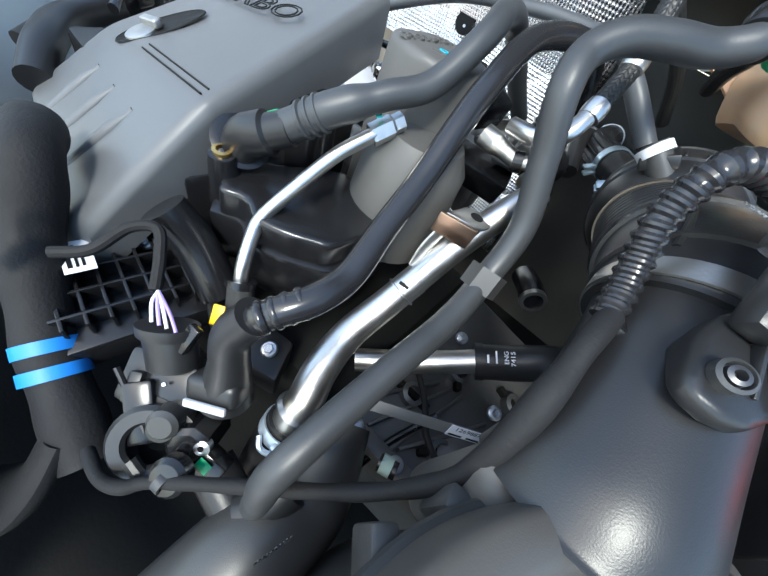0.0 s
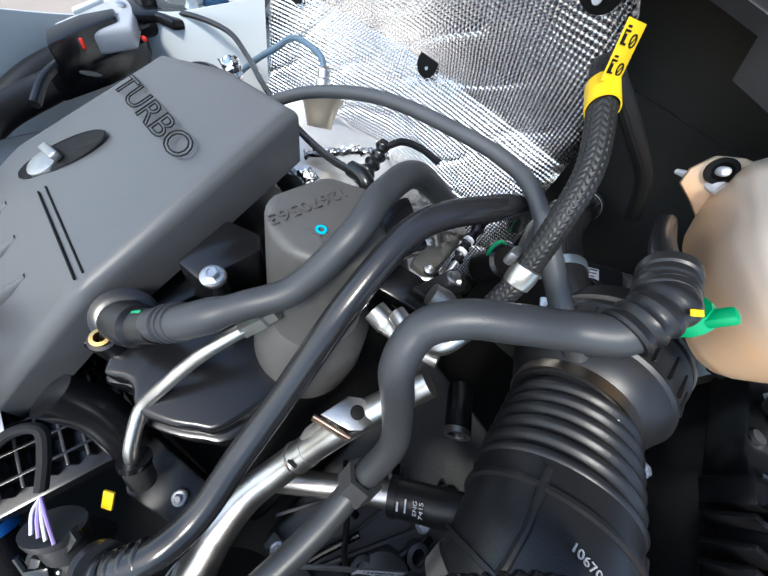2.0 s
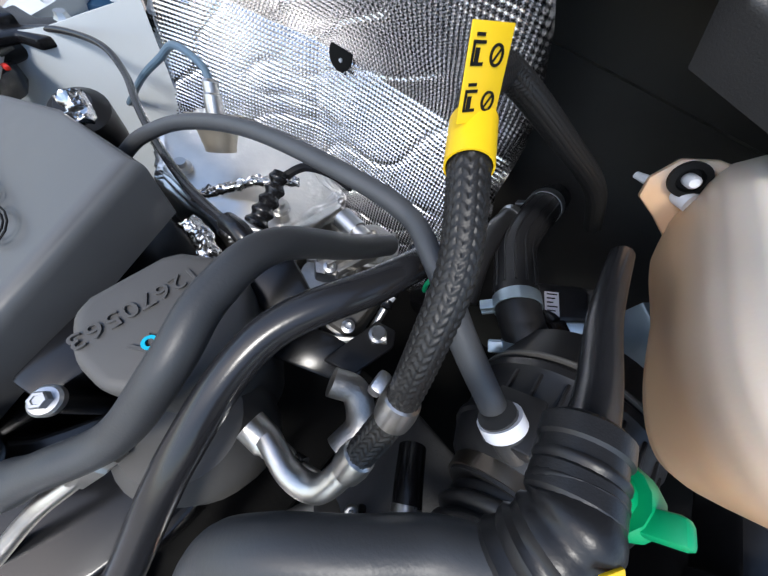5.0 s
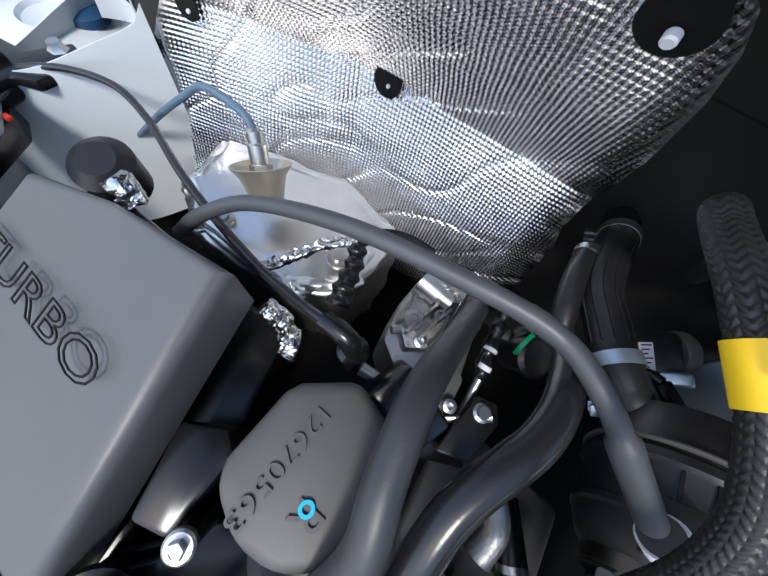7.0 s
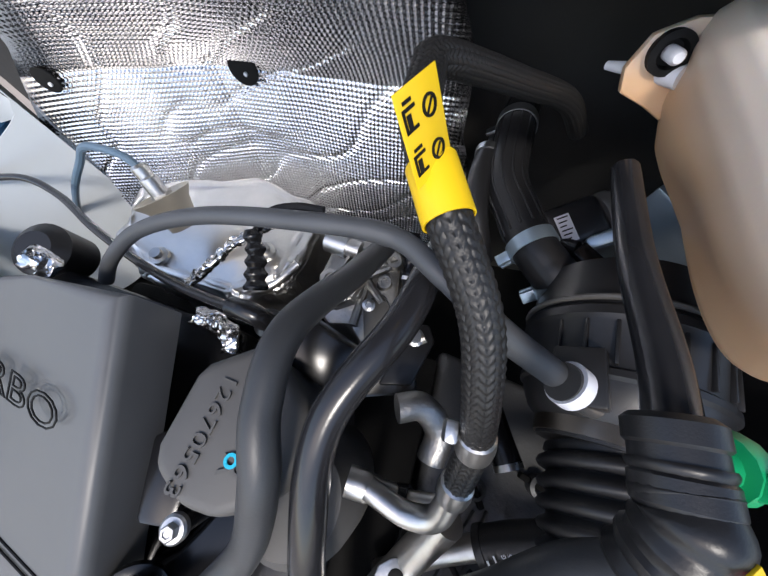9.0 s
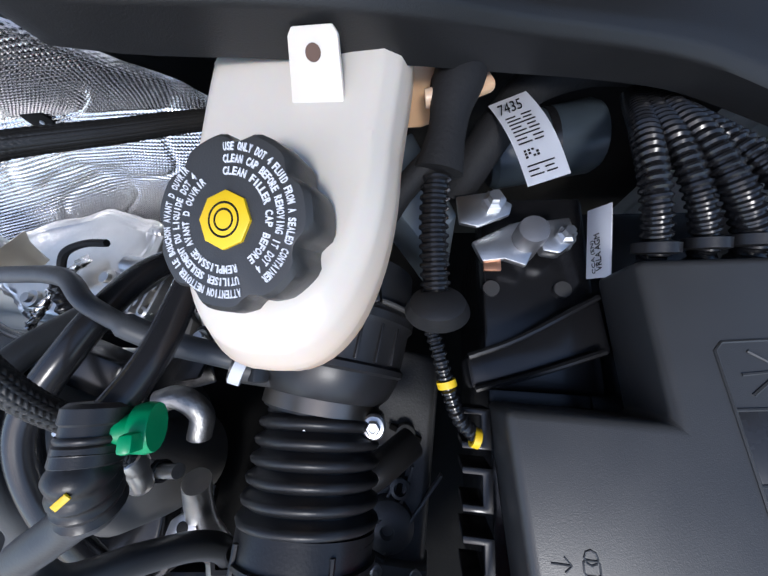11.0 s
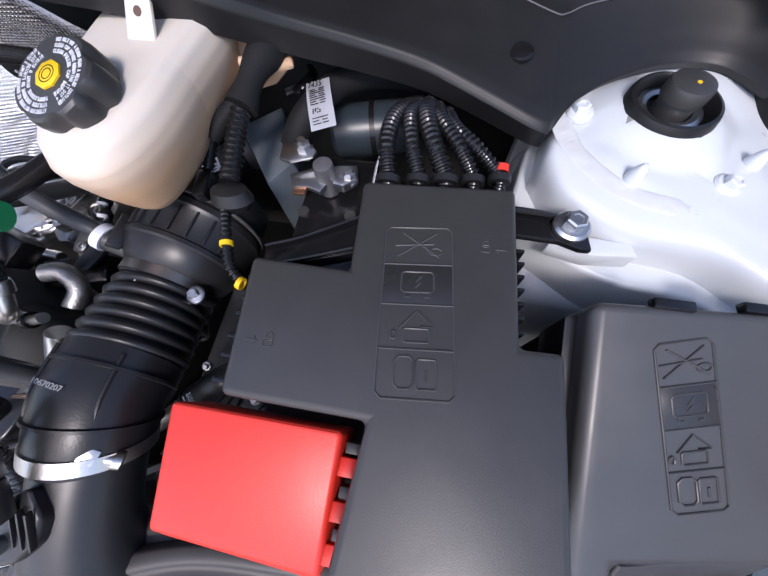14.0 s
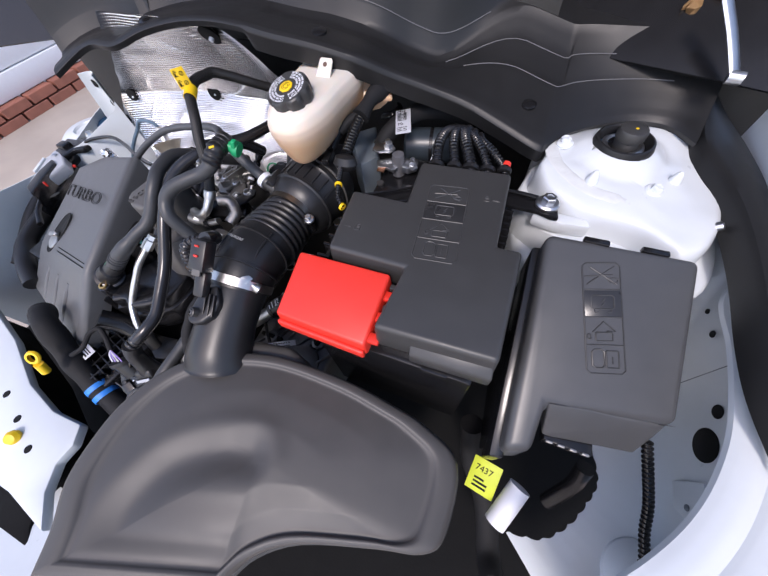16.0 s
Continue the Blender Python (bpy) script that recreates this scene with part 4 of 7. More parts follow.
def symbols(parent, m, w=0.052, h=0.142):
    """The strip of four warning symbols."""
    q = h / 4
    emboss(parent, m, [frame_of(0, 0, w, h)] + [[(0, k * q), (w, k * q)] for k in (1, 2, 3)])
    c = w / 2
    emboss(parent, m, [[(c - 0.016, 3.2 * q), (c + 0.014, 3.85 * q)], [(c + 0.016, 3.2 * q), (c - 0.012, 3.85 * q)], [(c - 0.018, 3.5 * q), (c + 0.012, 3.55 * q)], ring(c + 0.013, 3.35 * q, 0.005, 0.003)])
    emboss(parent, m, [frame_of(c - 0.012, 2.3 * q, c + 0.012, 2.8 * q, 0.002), [(c - 0.002, 2.4 * q), (c + 0.002, 2.52 * q), (c - 0.001, 2.55 * q), (c + 0.003, 2.7 * q)], [(c - 0.009, 2.3 * q), (c - 0.009, 2.18 * q), (c - 0.005, 2.18 * q)], [(c + 0.009, 2.3 * q), (c + 0.009, 2.18 * q), (c + 0.005, 2.18 * q)]])
    emboss(parent, m, [[(c - 0.012, 1.45 * q), (c, 1.85 * q), (c + 0.012, 1.5 * q), (c + 0.003, 1.5 * q)], frame_of(c - 0.009, 1.15 * q, c + 0.009, 1.45 * q, 0.001), ring(c - 0.016, 1.3 * q, 0.002, 0.003, 8)])
    emboss(parent, m, [frame_of(c - 0.014, 0.2 * q, c - 0.001, 0.85 * q, 0.003), frame_of(c + 0.001, 0.2 * q, c + 0.014, 0.8 * q, 0.001), [(c + 0.0075, 0.35 * q), (c + 0.0075, 0.58 * q)]])
    part("dark_panel", slab((w - 0.001, q - 0.001, 0.0006), m @ Matrix.Translation((w / 2, 2.5 * q, -0.0001)), 0.0001), M_PANEL, parent)


S0, S1, S2 = Vector((0.238, -0.052, 0.057)), Vector((0.290, -0.047, 0.057)), Vector((0.241, 0.077, 0.057))
symbols(fuse, flat(S0, S1 - S0, S2 - S0), (S1 - S0).length, (S2 - S0).length)
A0 = Vector((0.300, 0.064, 0.057))
emboss(fuse, flat(A0, (1, 0, 0), (0, 1, 0)), [frame_of(0, 0, 0.007, 0.006, 0.001), ring(0.0035, 0.007, 0.003, 0.003, 8), [(0.011, 0.003), (0.02, 0.003)], [(0.014, 0.006), (0.011, 0.003), (0.014, 0.0)]], 0.0005)
A1 = Vector((0.140, -0.031, 0.057))
emboss(fuse, flat(A1, (1, 0, 0), (0, 1, 0)), [frame_of(0.014, 0, 0.021, 0.006, 0.001), ring(0.0175, 0.007, 0.003, 0.003, 8), [(0.0, 0.003), (0.009, 0.003)], [(0.006, 0.006), (0.009, 0.003), (0.006, 0.0)]], 0.0005)

red = thing("terminal_cover", "bright red plastic battery terminal cover with hinge tabs", "terminal cover")
part("lid", prism([(0.096, -0.077), (0.221, -0.076), (0.219, -0.163), (0.099, -0.159)], -0.002, lambda x, y: 0.047 + 0.26 * (y + 0.077), 0.004, 3, 0.03), M_RED, red)
part("front_step", prism([(0.098, -0.158), (0.218, -0.162), (0.218, -0.169), (0.098, -0.165)], -0.004, 0.012, 0.003, 3), M_RED, red)
for y in (-0.098, -0.125, -0.150):
    part("tab", slab((0.014, 0.012, 0.007), Matrix.Translation((0.2255, y, 0.030 + 0.2 * (y + 0.1))), 0.0012), M_RED, red)
    part("hinge", slab((0.012, 0.007, 0.012), Matrix.Translation((0.229, y + 0.012, 0.030 + 0.2 * (y + 0.1))), 0.001), M_PLASTIC, red)

battery = thing("battery", "black car battery under the fuse box", "battery")
part("case", prism([(0.13, -0.15), (0.345, -0.15), (0.345, 0.20), (0.13, 0.20)], -0.24, -0.03, 0.004), M_GLOSS, battery)
part("case_top", prism([(0.122, 0.045), (0.20, 0.045), (0.20, 0.195), (0.122, 0.195)], -0.03, 0.004, 0.004), M_GLOSS, battery)
for x in (0.128, 0.178):
    part("vent_plug", lathe([(0.006, 0.0), (0.006, 0.003), (0, 0.0035)], axis((x, 0.118, 0.004)), 16), M_PLASTIC, battery)
part("label", slab((0.02, 0.05, 0.0008), flat((0.198, 0.148, 0.022), (0.3, -0.2, 0.9), (0, 1, 0.1)), 0.0001), M_LABEL, battery, "white battery label with print")
lettering("VRLA AGM", flat((0.1965, 0.127, 0.024), (0, 1, 0.1), (-0.3, 0.2, -0.9)), 0.026, 0.0045, M_INKSHADE, battery, 0.0002)
lettering("CCA (EN)", flat((0.1965, 0.127, 0.017), (0, 1, 0.1), (-0.3, 0.2, -0.9)), 0.024, 0.0036, M_INKSHADE, battery, 0.0002)
strap = thing("battery_strap", "glossy black plastic battery hold-down duct", "bracket")
part("wedge", prism([(0.107, 0.066), (0.142, 0.082), (0.196, 0.111), (0.200, 0.072), (0.153, 0.056), (0.111, 0.044)], -0.02, 0.018, 0.004, 2), M_GLOSS, strap)
part("ridge", tube([(0.109, 0.066, 0.020), (0.143, 0.080, 0.020), (0.194, 0.109, 0.020)], 0.0022, 4, 8), M_GLOSS, strap)
part("ridge", tube([(0.113, 0.045, 0.022), (0.153, 0.058, 0.022), (0.193, 0.073, 0.022)], 0.0022, 4, 8), M_GLOSS, strap)

# battery terminal clamp
term = thing("battery_clamp", "grey zinc battery terminal clamp with nuts", "battery clamp")
T1, T2 = Vector((0.125, 0.170, 0.044)), Vector((0.174, 0.150, 0.032))
PO = Vector((0.150, 0.149, 0.036))
part("post", lathe([(0.0, -0.03), (0.011, -0.03), (0.0105, 0.0), (0.0095, 0.006), (0.004, 0.0075), (0, 0.0075)], axis(PO), 28), mat("lead grey", (0.2, 0.2, 0.21), 0.45, 0.6), term)
part("plate", prism([(0.112, 0.147), (0.139, 0.161), (0.150, 0.164), (0.162, 0.158), (0.148, 0.129), (0.134, 0.134), (0.119, 0.132)], 0.020, 0.026, 0.001), M_ZINC, term)
part("upper_plate", prism([(0.100, 0.177), (0.123, 0.180), (0.138, 0.170), (0.136, 0.162), (0.114, 0.153), (0.102, 0.156)], 0.034, 0.038, 0.001), M_ZINC, term)
part("arm", prism([(0.156, 0.162), (0.179, 0.165), (0.182, 0.147), (0.170, 0.137), (0.159, 0.139)], 0.016, 0.028, 0.002), M_ZINC, term)
part("copper_tab", slab((0.012, 0.010, 0.003), Matrix.Translation((0.126, 0.131, 0.022)), 0.0006), mat("copper", (0.6, 0.3, 0.18), 0.4, 1.0), term, "bare copper tab")
for q, s in ((T1, 0.011), (T2, 0.009)):
    part("nut", lathe([(0, -0.012), (s, -0.012), (s, -0.009), (s * 0.72, -0.009), (s * 0.72, 0.0), (s * 0.45, 0.001), (s * 0.4, 0.006), (0, 0.006)], axis(q, (0, 0, 1)), 6), M_ZINC, term, angle=0.3)

# ---- relay box ----
def box2_top(x, y):
    return 0.052 - 0.085 * (x - 0.384) + 0.46 * (y - 0.045)


BX = [(0.384, 0.040), (0.550, 0.053), (0.562, -0.114), (0.431, -0.139), (0.428, -0.190), (0.398, -0.200)]
relay = thing("relay_box", "black plastic underhood relay box with embossed symbols", "relay box")
part("lid", prism(BX, lambda x, y: box2_top(x, y) - 0.055, box2_top, 0.009, 5, 0.03), M_RELAY, relay)
bm = bmesh.new()
for x, y, z in ((0.432, -0.136, -0.030), (0.560, -0.112, -0.042), (0.553, -0.118, -0.044), (0.440, -0.166, -0.073), (0.546, -0.147, -0.084), (0.436, -0.112, -0.080), (0.552, -0.104, -0.086)):
    bm.verts.new((x, y, z - 0.004))
bmesh.ops.convex_hull(bm, input=bm.verts[:])
bmesh.ops.dissolve_limit(bm, angle_limit=0.03, verts=bm.verts[:], edges=bm.edges[:])
bmesh.ops.bevel(bm, geom=bm.edges[:], offset=0.003, segments=3, profile=0.5, affect="EDGES")
part("front_skirt", bm, M_RELAY, relay)
part("base", prism([(0.378, 0.034), (0.546, 0.050), (0.548, -0.105), (0.432, -0.128), (0.42, -0.18), (0.392, -0.19)], -0.20, lambda x, y: box2_top(x, y) - 0.05, 0.003), M_GLOSS, relay)
part("skirt", prism([(0.374, 0.034), (0.388, 0.036), (0.405, -0.205), (0.388, -0.208)], lambda x, y: box2_top(x, y) - 0.075, lambda x, y: box2_top(x, y) - 0.022, 0.003), M_GLOSS, relay)
for x in (0.440, 0.505):
    part("hinge", slab((0.028, 0.008, 0.008), Matrix.Translation((x, 0.045 + 0.12 * (x - 0.44), box2_top(x, 0.045) - 0.004)), 0.0015), M_GLOSS, relay)
part("connector", slab((0.055, 0.03, 0.02), Matrix.Translation((0.474, -0.152, -0.096)), 0.002), M_GLOSS, relay, "black multi-pin connector")
for k in range(4):
    part("pin_slot", slab((0.008, 0.003, 0.005), Matrix.Translation((0.453 + 0.0135 * k, -0.1675, -0.087)), 0.0008), M_ALU, relay)
n2 = Vector((0.13, -0.46, 1)).normalized()
R0 = Vector((0.463, -0.095, box2_top(0.463, -0.095) + 0.0003))
R1 = Vector((0.502, -0.084, box2_top(0.502, -0.084) + 0.0003))
R2 = Vector((0.447, 0.020, box2_top(0.447, 0.020) + 0.0003))
symbols(relay, flat(R0, R1 - R0, R2 - R0), (R1 - R0).length, (R2 - R0).length)

# ---- strut tower fittings ----
mount = thing("strut_mount", "black rubber strut top mount with domed cap", "strut mount")
SC = (0.468, 0.247, 0.0505)
part("cup", lathe([(0, -0.010), (0.024, -0.010), (0.031, -0.006), (0.0335, 0.004), (0.0355, 0.006), (0.0385, 0.005), (0.040, 0.001), (0.041, -0.004)], axis(SC), 48), M_RUBBER, mount)
part("bearing", lathe([(0.020, -0.010), (0.020, -0.004), (0.0245, -0.0025), (0.0285, -0.004), (0.029, -0.008)], axis(SC), 48), M_ZINC, mount, "pale metal bearing ring")
part("dome", lathe([(0.0165, -0.010), (0.0165, 0.008), (0.0195, 0.010), (0.0195, 0.020), (0.018, 0.023), (0.013, 0.0245), (0, 0.0245)], axis((0.472, 0.250, 0.047)), 36), M_PLASTIC, mount)
part("paint_dot", lathe([(0.002, 0), (0.002, 0.0006), (0, 0.0006)], axis((0.474, 0.247, 0.0714)), 12), M_YELLOW, mount)
part("blue_mark", slab((0.010, 0.003, 0.002), Matrix.Translation((0.4445, 0.254, 0.0445)), 0.0006), M_BLUE, mount)
for p in ((0.434, 0.169, 0.036), (0.539, 0.2, 0.032)):
    tagged(part("locating_cone", lathe([(0.0085, -0.004), (0.008, 0.002), (0.0045, 0.012), (0.002, 0.016), (0, 0.0165)], axis(p), 20), M_WHITE), "white painted locating cone on the strut tower", "cone", "locating cones")
bolt((0.384, 0.119, 0.026), (0, 0, 1), 0.017, "large zinc bolt with washer on black bracket")
bolt((0.513, 0.172, 0.033), (0.15, -0.1, 1), 0.013, "white painted hex bolt on the strut tower", group="strut bolts", material=M_WHITE)
bolt((0.392, 0.244, 0.040), (-0.15, 0, 1), 0.013, "white painted hex bolt on the strut tower", group="strut bolts", material=M_WHITE)
bolt((0.574, 0.134, 0.014), (0.5, -0.5, 0.5), 0.011, "long zinc stud bolt beside the strut tower")
tagged(part("stud_shank", lathe([(0.006, -0.01), (0.006, 0.020), (0.004, 0.022), (0, 0.022)], axis((0.574, 0.134, 0.014), (0.8, 0.1, 0.5)), 16), M_ZINC), "zinc stud beside the strut tower", "stud")
brk = thing("box_bracket", "glossy black steel bracket under a bolt", "bracket")
part("arm", prism([(0.328, 0.135), (0.398, 0.128), (0.402, 0.098), (0.392, 0.098), (0.375, 0.104), (0.328, 0.106)], 0.014, 0.021, 0.002), M_GLOSS, brk)
part("ridge", tube([(0.328, 0.132, 0.024), (0.36, 0.130, 0.024), (0.392, 0.126, 0.022)], 0.003, 4, 8), M_GLOSS, brk)


def sealer_fn(u, v):
    a = math.pi * (0.93 + 0.62 * v)
    r = 0.091 + 0.018 * v + 0.020 * (u - 0.5)
    x, y = 0.468 + r * math.cos(a), 0.252 + r * math.sin(a)
    lift = 0.0016 * math.sin(math.pi * u) ** 0.5 * min(1.0, 8 * v, 8 * (1 - v)) + 0.0003 * noise.noise(Vector((60 * v, 3 * u, 2))) * (u > 0.1) * (u < 0.9)
    return Vector((x, y, tower_skin(x, y) + lift - 0.0004))


surface("seam_sealer", 10, 150, sealer_fn, M_SEALER, "translucent ribbed seam sealer strip on white metal", "sealer", "", 0)

# ---- conduits out of the fuse box ----
loom = thing("conduit_bundle", "five ribbed black conduits leaving the fuse box", "conduits")
lows = [(0.217, 0.136), (0.244, 0.139), (0.268, 0.141), (0.292, 0.144), (0.315, 0.148)]
mids = [(0.212, 0.165), (0.233, 0.170), (0.252, 0.171), (0.275, 0.168), (0.292, 0.165)]
tops = [(0.216, 0.209), (0.229, 0.212), (0.242, 0.212), (0.255, 0.207), (0.271, 0.195)]
ends = [(0.238, 0.254), (0.242, 0.257), (0.247, 0.257), (0.253, 0.255), (0.260, 0.250)]
for (a, b), (c, d), (e, f), (g, h), r in zip(lows, mids, tops, ends, (0.0082, 0.0075, 0.0088, 0.007, 0.0062)):
    part("conduit", corrugated([(a, b - 0.012, 0.035), (a, b, 0.045), (c, d, 0.060), (e, f, 0.055), (g, h + 0.02, 0.02)], r, 0.0052, 0.0015, 16), M_GLOSS, loom)
    part("grommet", lathe([(r, -0.004), (r + 0.004, -0.003), (r + 0.004, 0.003), (r, 0.004)], axis((a, b - 0.002, 0.044), (0, 1, 0.35)), 20), M_RUBBER, loom)
part("red_mark", lathe([(0.0062, -0.003), (0.0069, -0.003), (0.0069, 0.003), (0.0062, 0.003)], axis((lows[4][0], lows[4][1] + 0.006, 0.049), (0, 1, 0.4)), 16), M_RED, loom, "red tape band")

harness = thing("harness", "black taped harness trunk with ribbed branches", "wiring harness")
trunk = [(0.102, 0.230, 0.100), (0.094, 0.203, 0.100), (0.090, 0.180, 0.095), (0.086, 0.161, 0.088)]
part("trunk", tube(trunk, lambda f: 0.0125 + 0.002 * math.sin(7 * f), 10, 18), M_TAPE, harness)
part("ribbed_top", corrugated([(0.118, 0.261, 0.090), (0.103, 0.229, 0.098), (0.096, 0.209, 0.100)], 0.010, 0.006, 0.002, 16), M_GLOSS, harness)
part("branch", corrugated([(0.085, 0.159, 0.086), (0.084, 0.137, 0.078), (0.085, 0.112, 0.070), (0.086, 0.098, 0.066)], 0.0085, 0.005, 0.0016, 16), M_GLOSS, harness)
part("branch_sleeve", tube([(0.084, 0.170, 0.090), (0.066, 0.155, 0.080), (0.055, 0.143, 0.070)], 0.0075, 8, 14), M_TAPE, harness)
part("branch", corrugated([(0.055, 0.150, 0.070), (0.049, 0.138, 0.060), (0.045, 0.124, 0.050)], 0.006, 0.0045, 0.0014, 14), M_GLOSS, harness)
part("plug", slab((0.012, 0.03, 0.012), Matrix.Translation((0.044, 0.109, 0.045)) @ Matrix.Rotation(0.15, 4, "Z"), 0.002), M_GLOSS, harness)
KN = Vector((0.087, 0.090, 0.060))
part("moulding", lathe([(0, -0.014), (0.012, -0.012), (0.016, -0.004), (0.013, 0.006), (0.006, 0.009), (0, 0.009)], axis(KN, (0, 0.3, 1)) @ Matrix.Diagonal((1.2, 0.9, 1, 1)), 24), M_RUBBER, harness)
part("wire", corrugated([(0.083, 0.081, 0.056), (0.089, 0.062, 0.054), (0.093, 0.048, 0.050), (0.100, 0.030, 0.044), (0.109, 0.021, 0.038)], 0.0048, 0.0042, 0.0012, 12), M_GLOSS, harness)
for q, d in (((0.093, 0.048, 0.050), (0.3, -1, -0.2)), ((0.110, 0.019, 0.038), (1, -0.3, -0.2))):
    part("yellow_band", lathe([(0.004, -0.002), (0.0056, -0.002), (0.0056, 0.002), (0.004, 0.002)], axis(q, d), 16), M_YELLOW, harness, "yellow tape band")

# paper tag on the harness
tagp = thing("paper_tag", "curled white printed part tag on the harness", "tag")
tA, tB, tC = Vector((0.119, 0.229, 0.064)), Vector((0.136, 0.226, 0.091)), Vector((0.163, 0.172, 0.066))
bm = bmesh.new()
w_ = Vector((0.0235, 0.006, 0.004))
rows_ = [[bm.verts.new(tA.lerp(tC - w_ * 0.95, t) + w_ * s + Vector((0, 0, 0.006 * math.sin(3 * t)))) for s in (0, 0.33, 0.66, 1)] for t in [k / 10 for k in range(11)]]
for a, b in zip(rows_[:-1], rows_[1:]):
    for k in range(3):
        bm.faces.new((a[k], a[k + 1], b[k + 1], b[k]))
bmesh.ops.solidify(bm, geom=bm.faces[:], thickness=0.0003)
part("paper", bm, M_LABEL, tagp)


def tag_pose(t):
    o = tA.lerp(tC - w_ * 0.95, t) + Vector((0, 0, 0.006 * math.sin(3 * t) + 0.0007))
    return flat(o, w_, tA - tC)


lettering("7435", tag_pose(0.22) @ Matrix.Translation((0.002, 0, 0)), 0.014, 0.008, M_INKSHADE, tagp, 0.0001)
for k, t in enumerate((0.30, 0.345, 0.39, 0.435, 0.48, 0.525, 0.57, 0.615, 0.84, 0.885, 0.93)):
    bars(tag_pose(t), [(0.003, 0, 0.006 + 0.002 * (k % 3), 0.0009), (0.0125, 0, 0.006 - 0.001 * (k % 2), 0.0009)], M_INKSHADE, tagp)
bars(tag_pose(0.76), [(0.004 + 0.0022 * (k % 4), 0.0022 * (k // 4), 0.0014, 0.0014) for k in range(12) if k % 5 != 1], M_INKSHADE, tagp)

# ---- hydraulic unit, motor and plugs between reservoir and fuse box ----
abs_ = thing("hydraulic_unit", "pale grey metal hydraulic block with motor", "hydraulic unit")
part("block", prism([(0.023, 0.224), (0.064, 0.261), (0.103, 0.177), (0.082, 0.144)], -0.10, 0.012, 0.003), mat("blue grey anodised aluminium", (0.35, 0.42, 0.48), 0.35, 0.7), abs_)
part("motor", lathe([(0, -0.045), (0.026, -0.045), (0.030, -0.04), (0.030, 0.038), (0.027, 0.044), (0, 0.045)], axis((0.175, 0.252, -0.005), (1, 0.15, 0.05)), 36), mat("dark blue grey plastic", (0.03, 0.04, 0.05), 0.32), abs_)
part("motor_band", lathe([(0.0302, -0.003), (0.0312, -0.003), (0.0312, 0.003), (0.0302, 0.003)], axis((0.179, 0.252, -0.005), (1, 0.15, 0.05)), 36), M_GLOSS, abs_)
part("sleeve", tube([(0.101, 0.191, 0.020), (0.114, 0.206, 0.040), (0.132, 0.230, 0.050), (0.155, 0.260, 0.050), (0.197, 0.279, 0.045), (0.241, 0.293, 0.030)], 0.014, 8, 16), M_TAPE, abs_, "black cloth wrapped cable")
part("clip", slab((0.03, 0.022, 0.008), Matrix.Translation((0.101, 0.220, 0.090)) @ Matrix.Rotation(0.4, 4, "Z"), 0.003), M_TANK, abs_, "cream plastic clip")
part("strap", tube([(0.084, 0.248, 0.040), (0.105, 0.245, 0.050), (0.113, 0.265, 0.050), (0.107, 0.277, 0.050)], 0.005, 8, 8, True, 0.5), M_GLOSS, abs_)


# ---- intake hose ----
intake = thing("intake_hose", "black ribbed rubber intake hose with steel clamps", "intake hose")
IA = [(-0.001, 0.022, -0.018), (0.0, -0.02, -0.012), (0.001, -0.056, -0.006)]
ax_ = Vector(IA[2]) - Vector(IA[0])
prof = [(0.0405, 0.0), (0.0415, 0.004)]
for k in range(6):
    z0 = 0.006 + 0.0118 * k
    r0 = 0.0400 + 0.0006 * k
    prof += [(r0, z0), (r0 + 0.0048, z0 + 0.0028), (r0 + 0.0062, z0 + 0.0055), (r0 + 0.0050, z0 + 0.0082), (r0 + 0.0004, z0 + 0.0108)]
prof += [(0.0455, 0.078), (0.0470, 0.081)]
part("bellows", lathe(prof, axis(IA[0], ax_), 56), M_RUBBER, intake, angle=1.2)
EL = [(0.001, -0.052, -0.006), (0.001, -0.068, -0.003), (0.001, -0.086, -0.001), (0.002, -0.103, -0.003), (0.002, -0.118, -0.008), (0.002, -0.128, -0.013)]
part("elbow", tube(EL, lambda f: 0.0470 - 0.004 * f, 10, 44), M_RUBBER, intake)
for i, r in ((1, 0.0475), (3, 0.0455)):
    d = Vector(EL[i + 1]) - Vector(EL[i - 1])
    part("elbow_rib", lathe([(r - 0.003, -0.0022), (r + 0.0012, -0.0012), (r + 0.0012, 0.0012), (r - 0.003, 0.0022)], axis(EL[i], d), 48), M_RUBBER, intake)
for x in (-0.030, 0.030):
    part("fin", sweep(bmesh.new(), [Vector((x, q[1], q[2] + 0.0365 - 0.0015 * k)) for k, q in enumerate(EL[:5])], 0.0022, 8), M_RUBBER, intake)
lettering("10670207", flat((-0.017, -0.083, 0.0462), (1, -0.10, -0.04), (0.08, 1, 0.02)), 0.026, 0.0042, mat("worn white print", (0.36, 0.36, 0.36), 0.6), intake, 0.0003, label="white stamped digits")
CLC, CLD = Vector((0.002, -0.121, -0.009)), Vector((0, -1, -0.45))
part("lower_tube", tube([(0.002, -0.118, -0.010), (0.003, -0.148, -0.019), (0.004, -0.180, -0.032), (0.006, -0.208, -0.048), (0.008, -0.222, -0.062)], lambda f: 0.0385 + 0.010 * f ** 4, 10, 40), M_DARK, intake)
cl = axis(CLC, CLD)
part("clamp", lathe([(0.0432, -0.006), (0.0448, -0.006), (0.0448, 0.006), (0.0432, 0.006)], cl, 52), M_STEEL, intake, "bright steel worm-drive clamp")
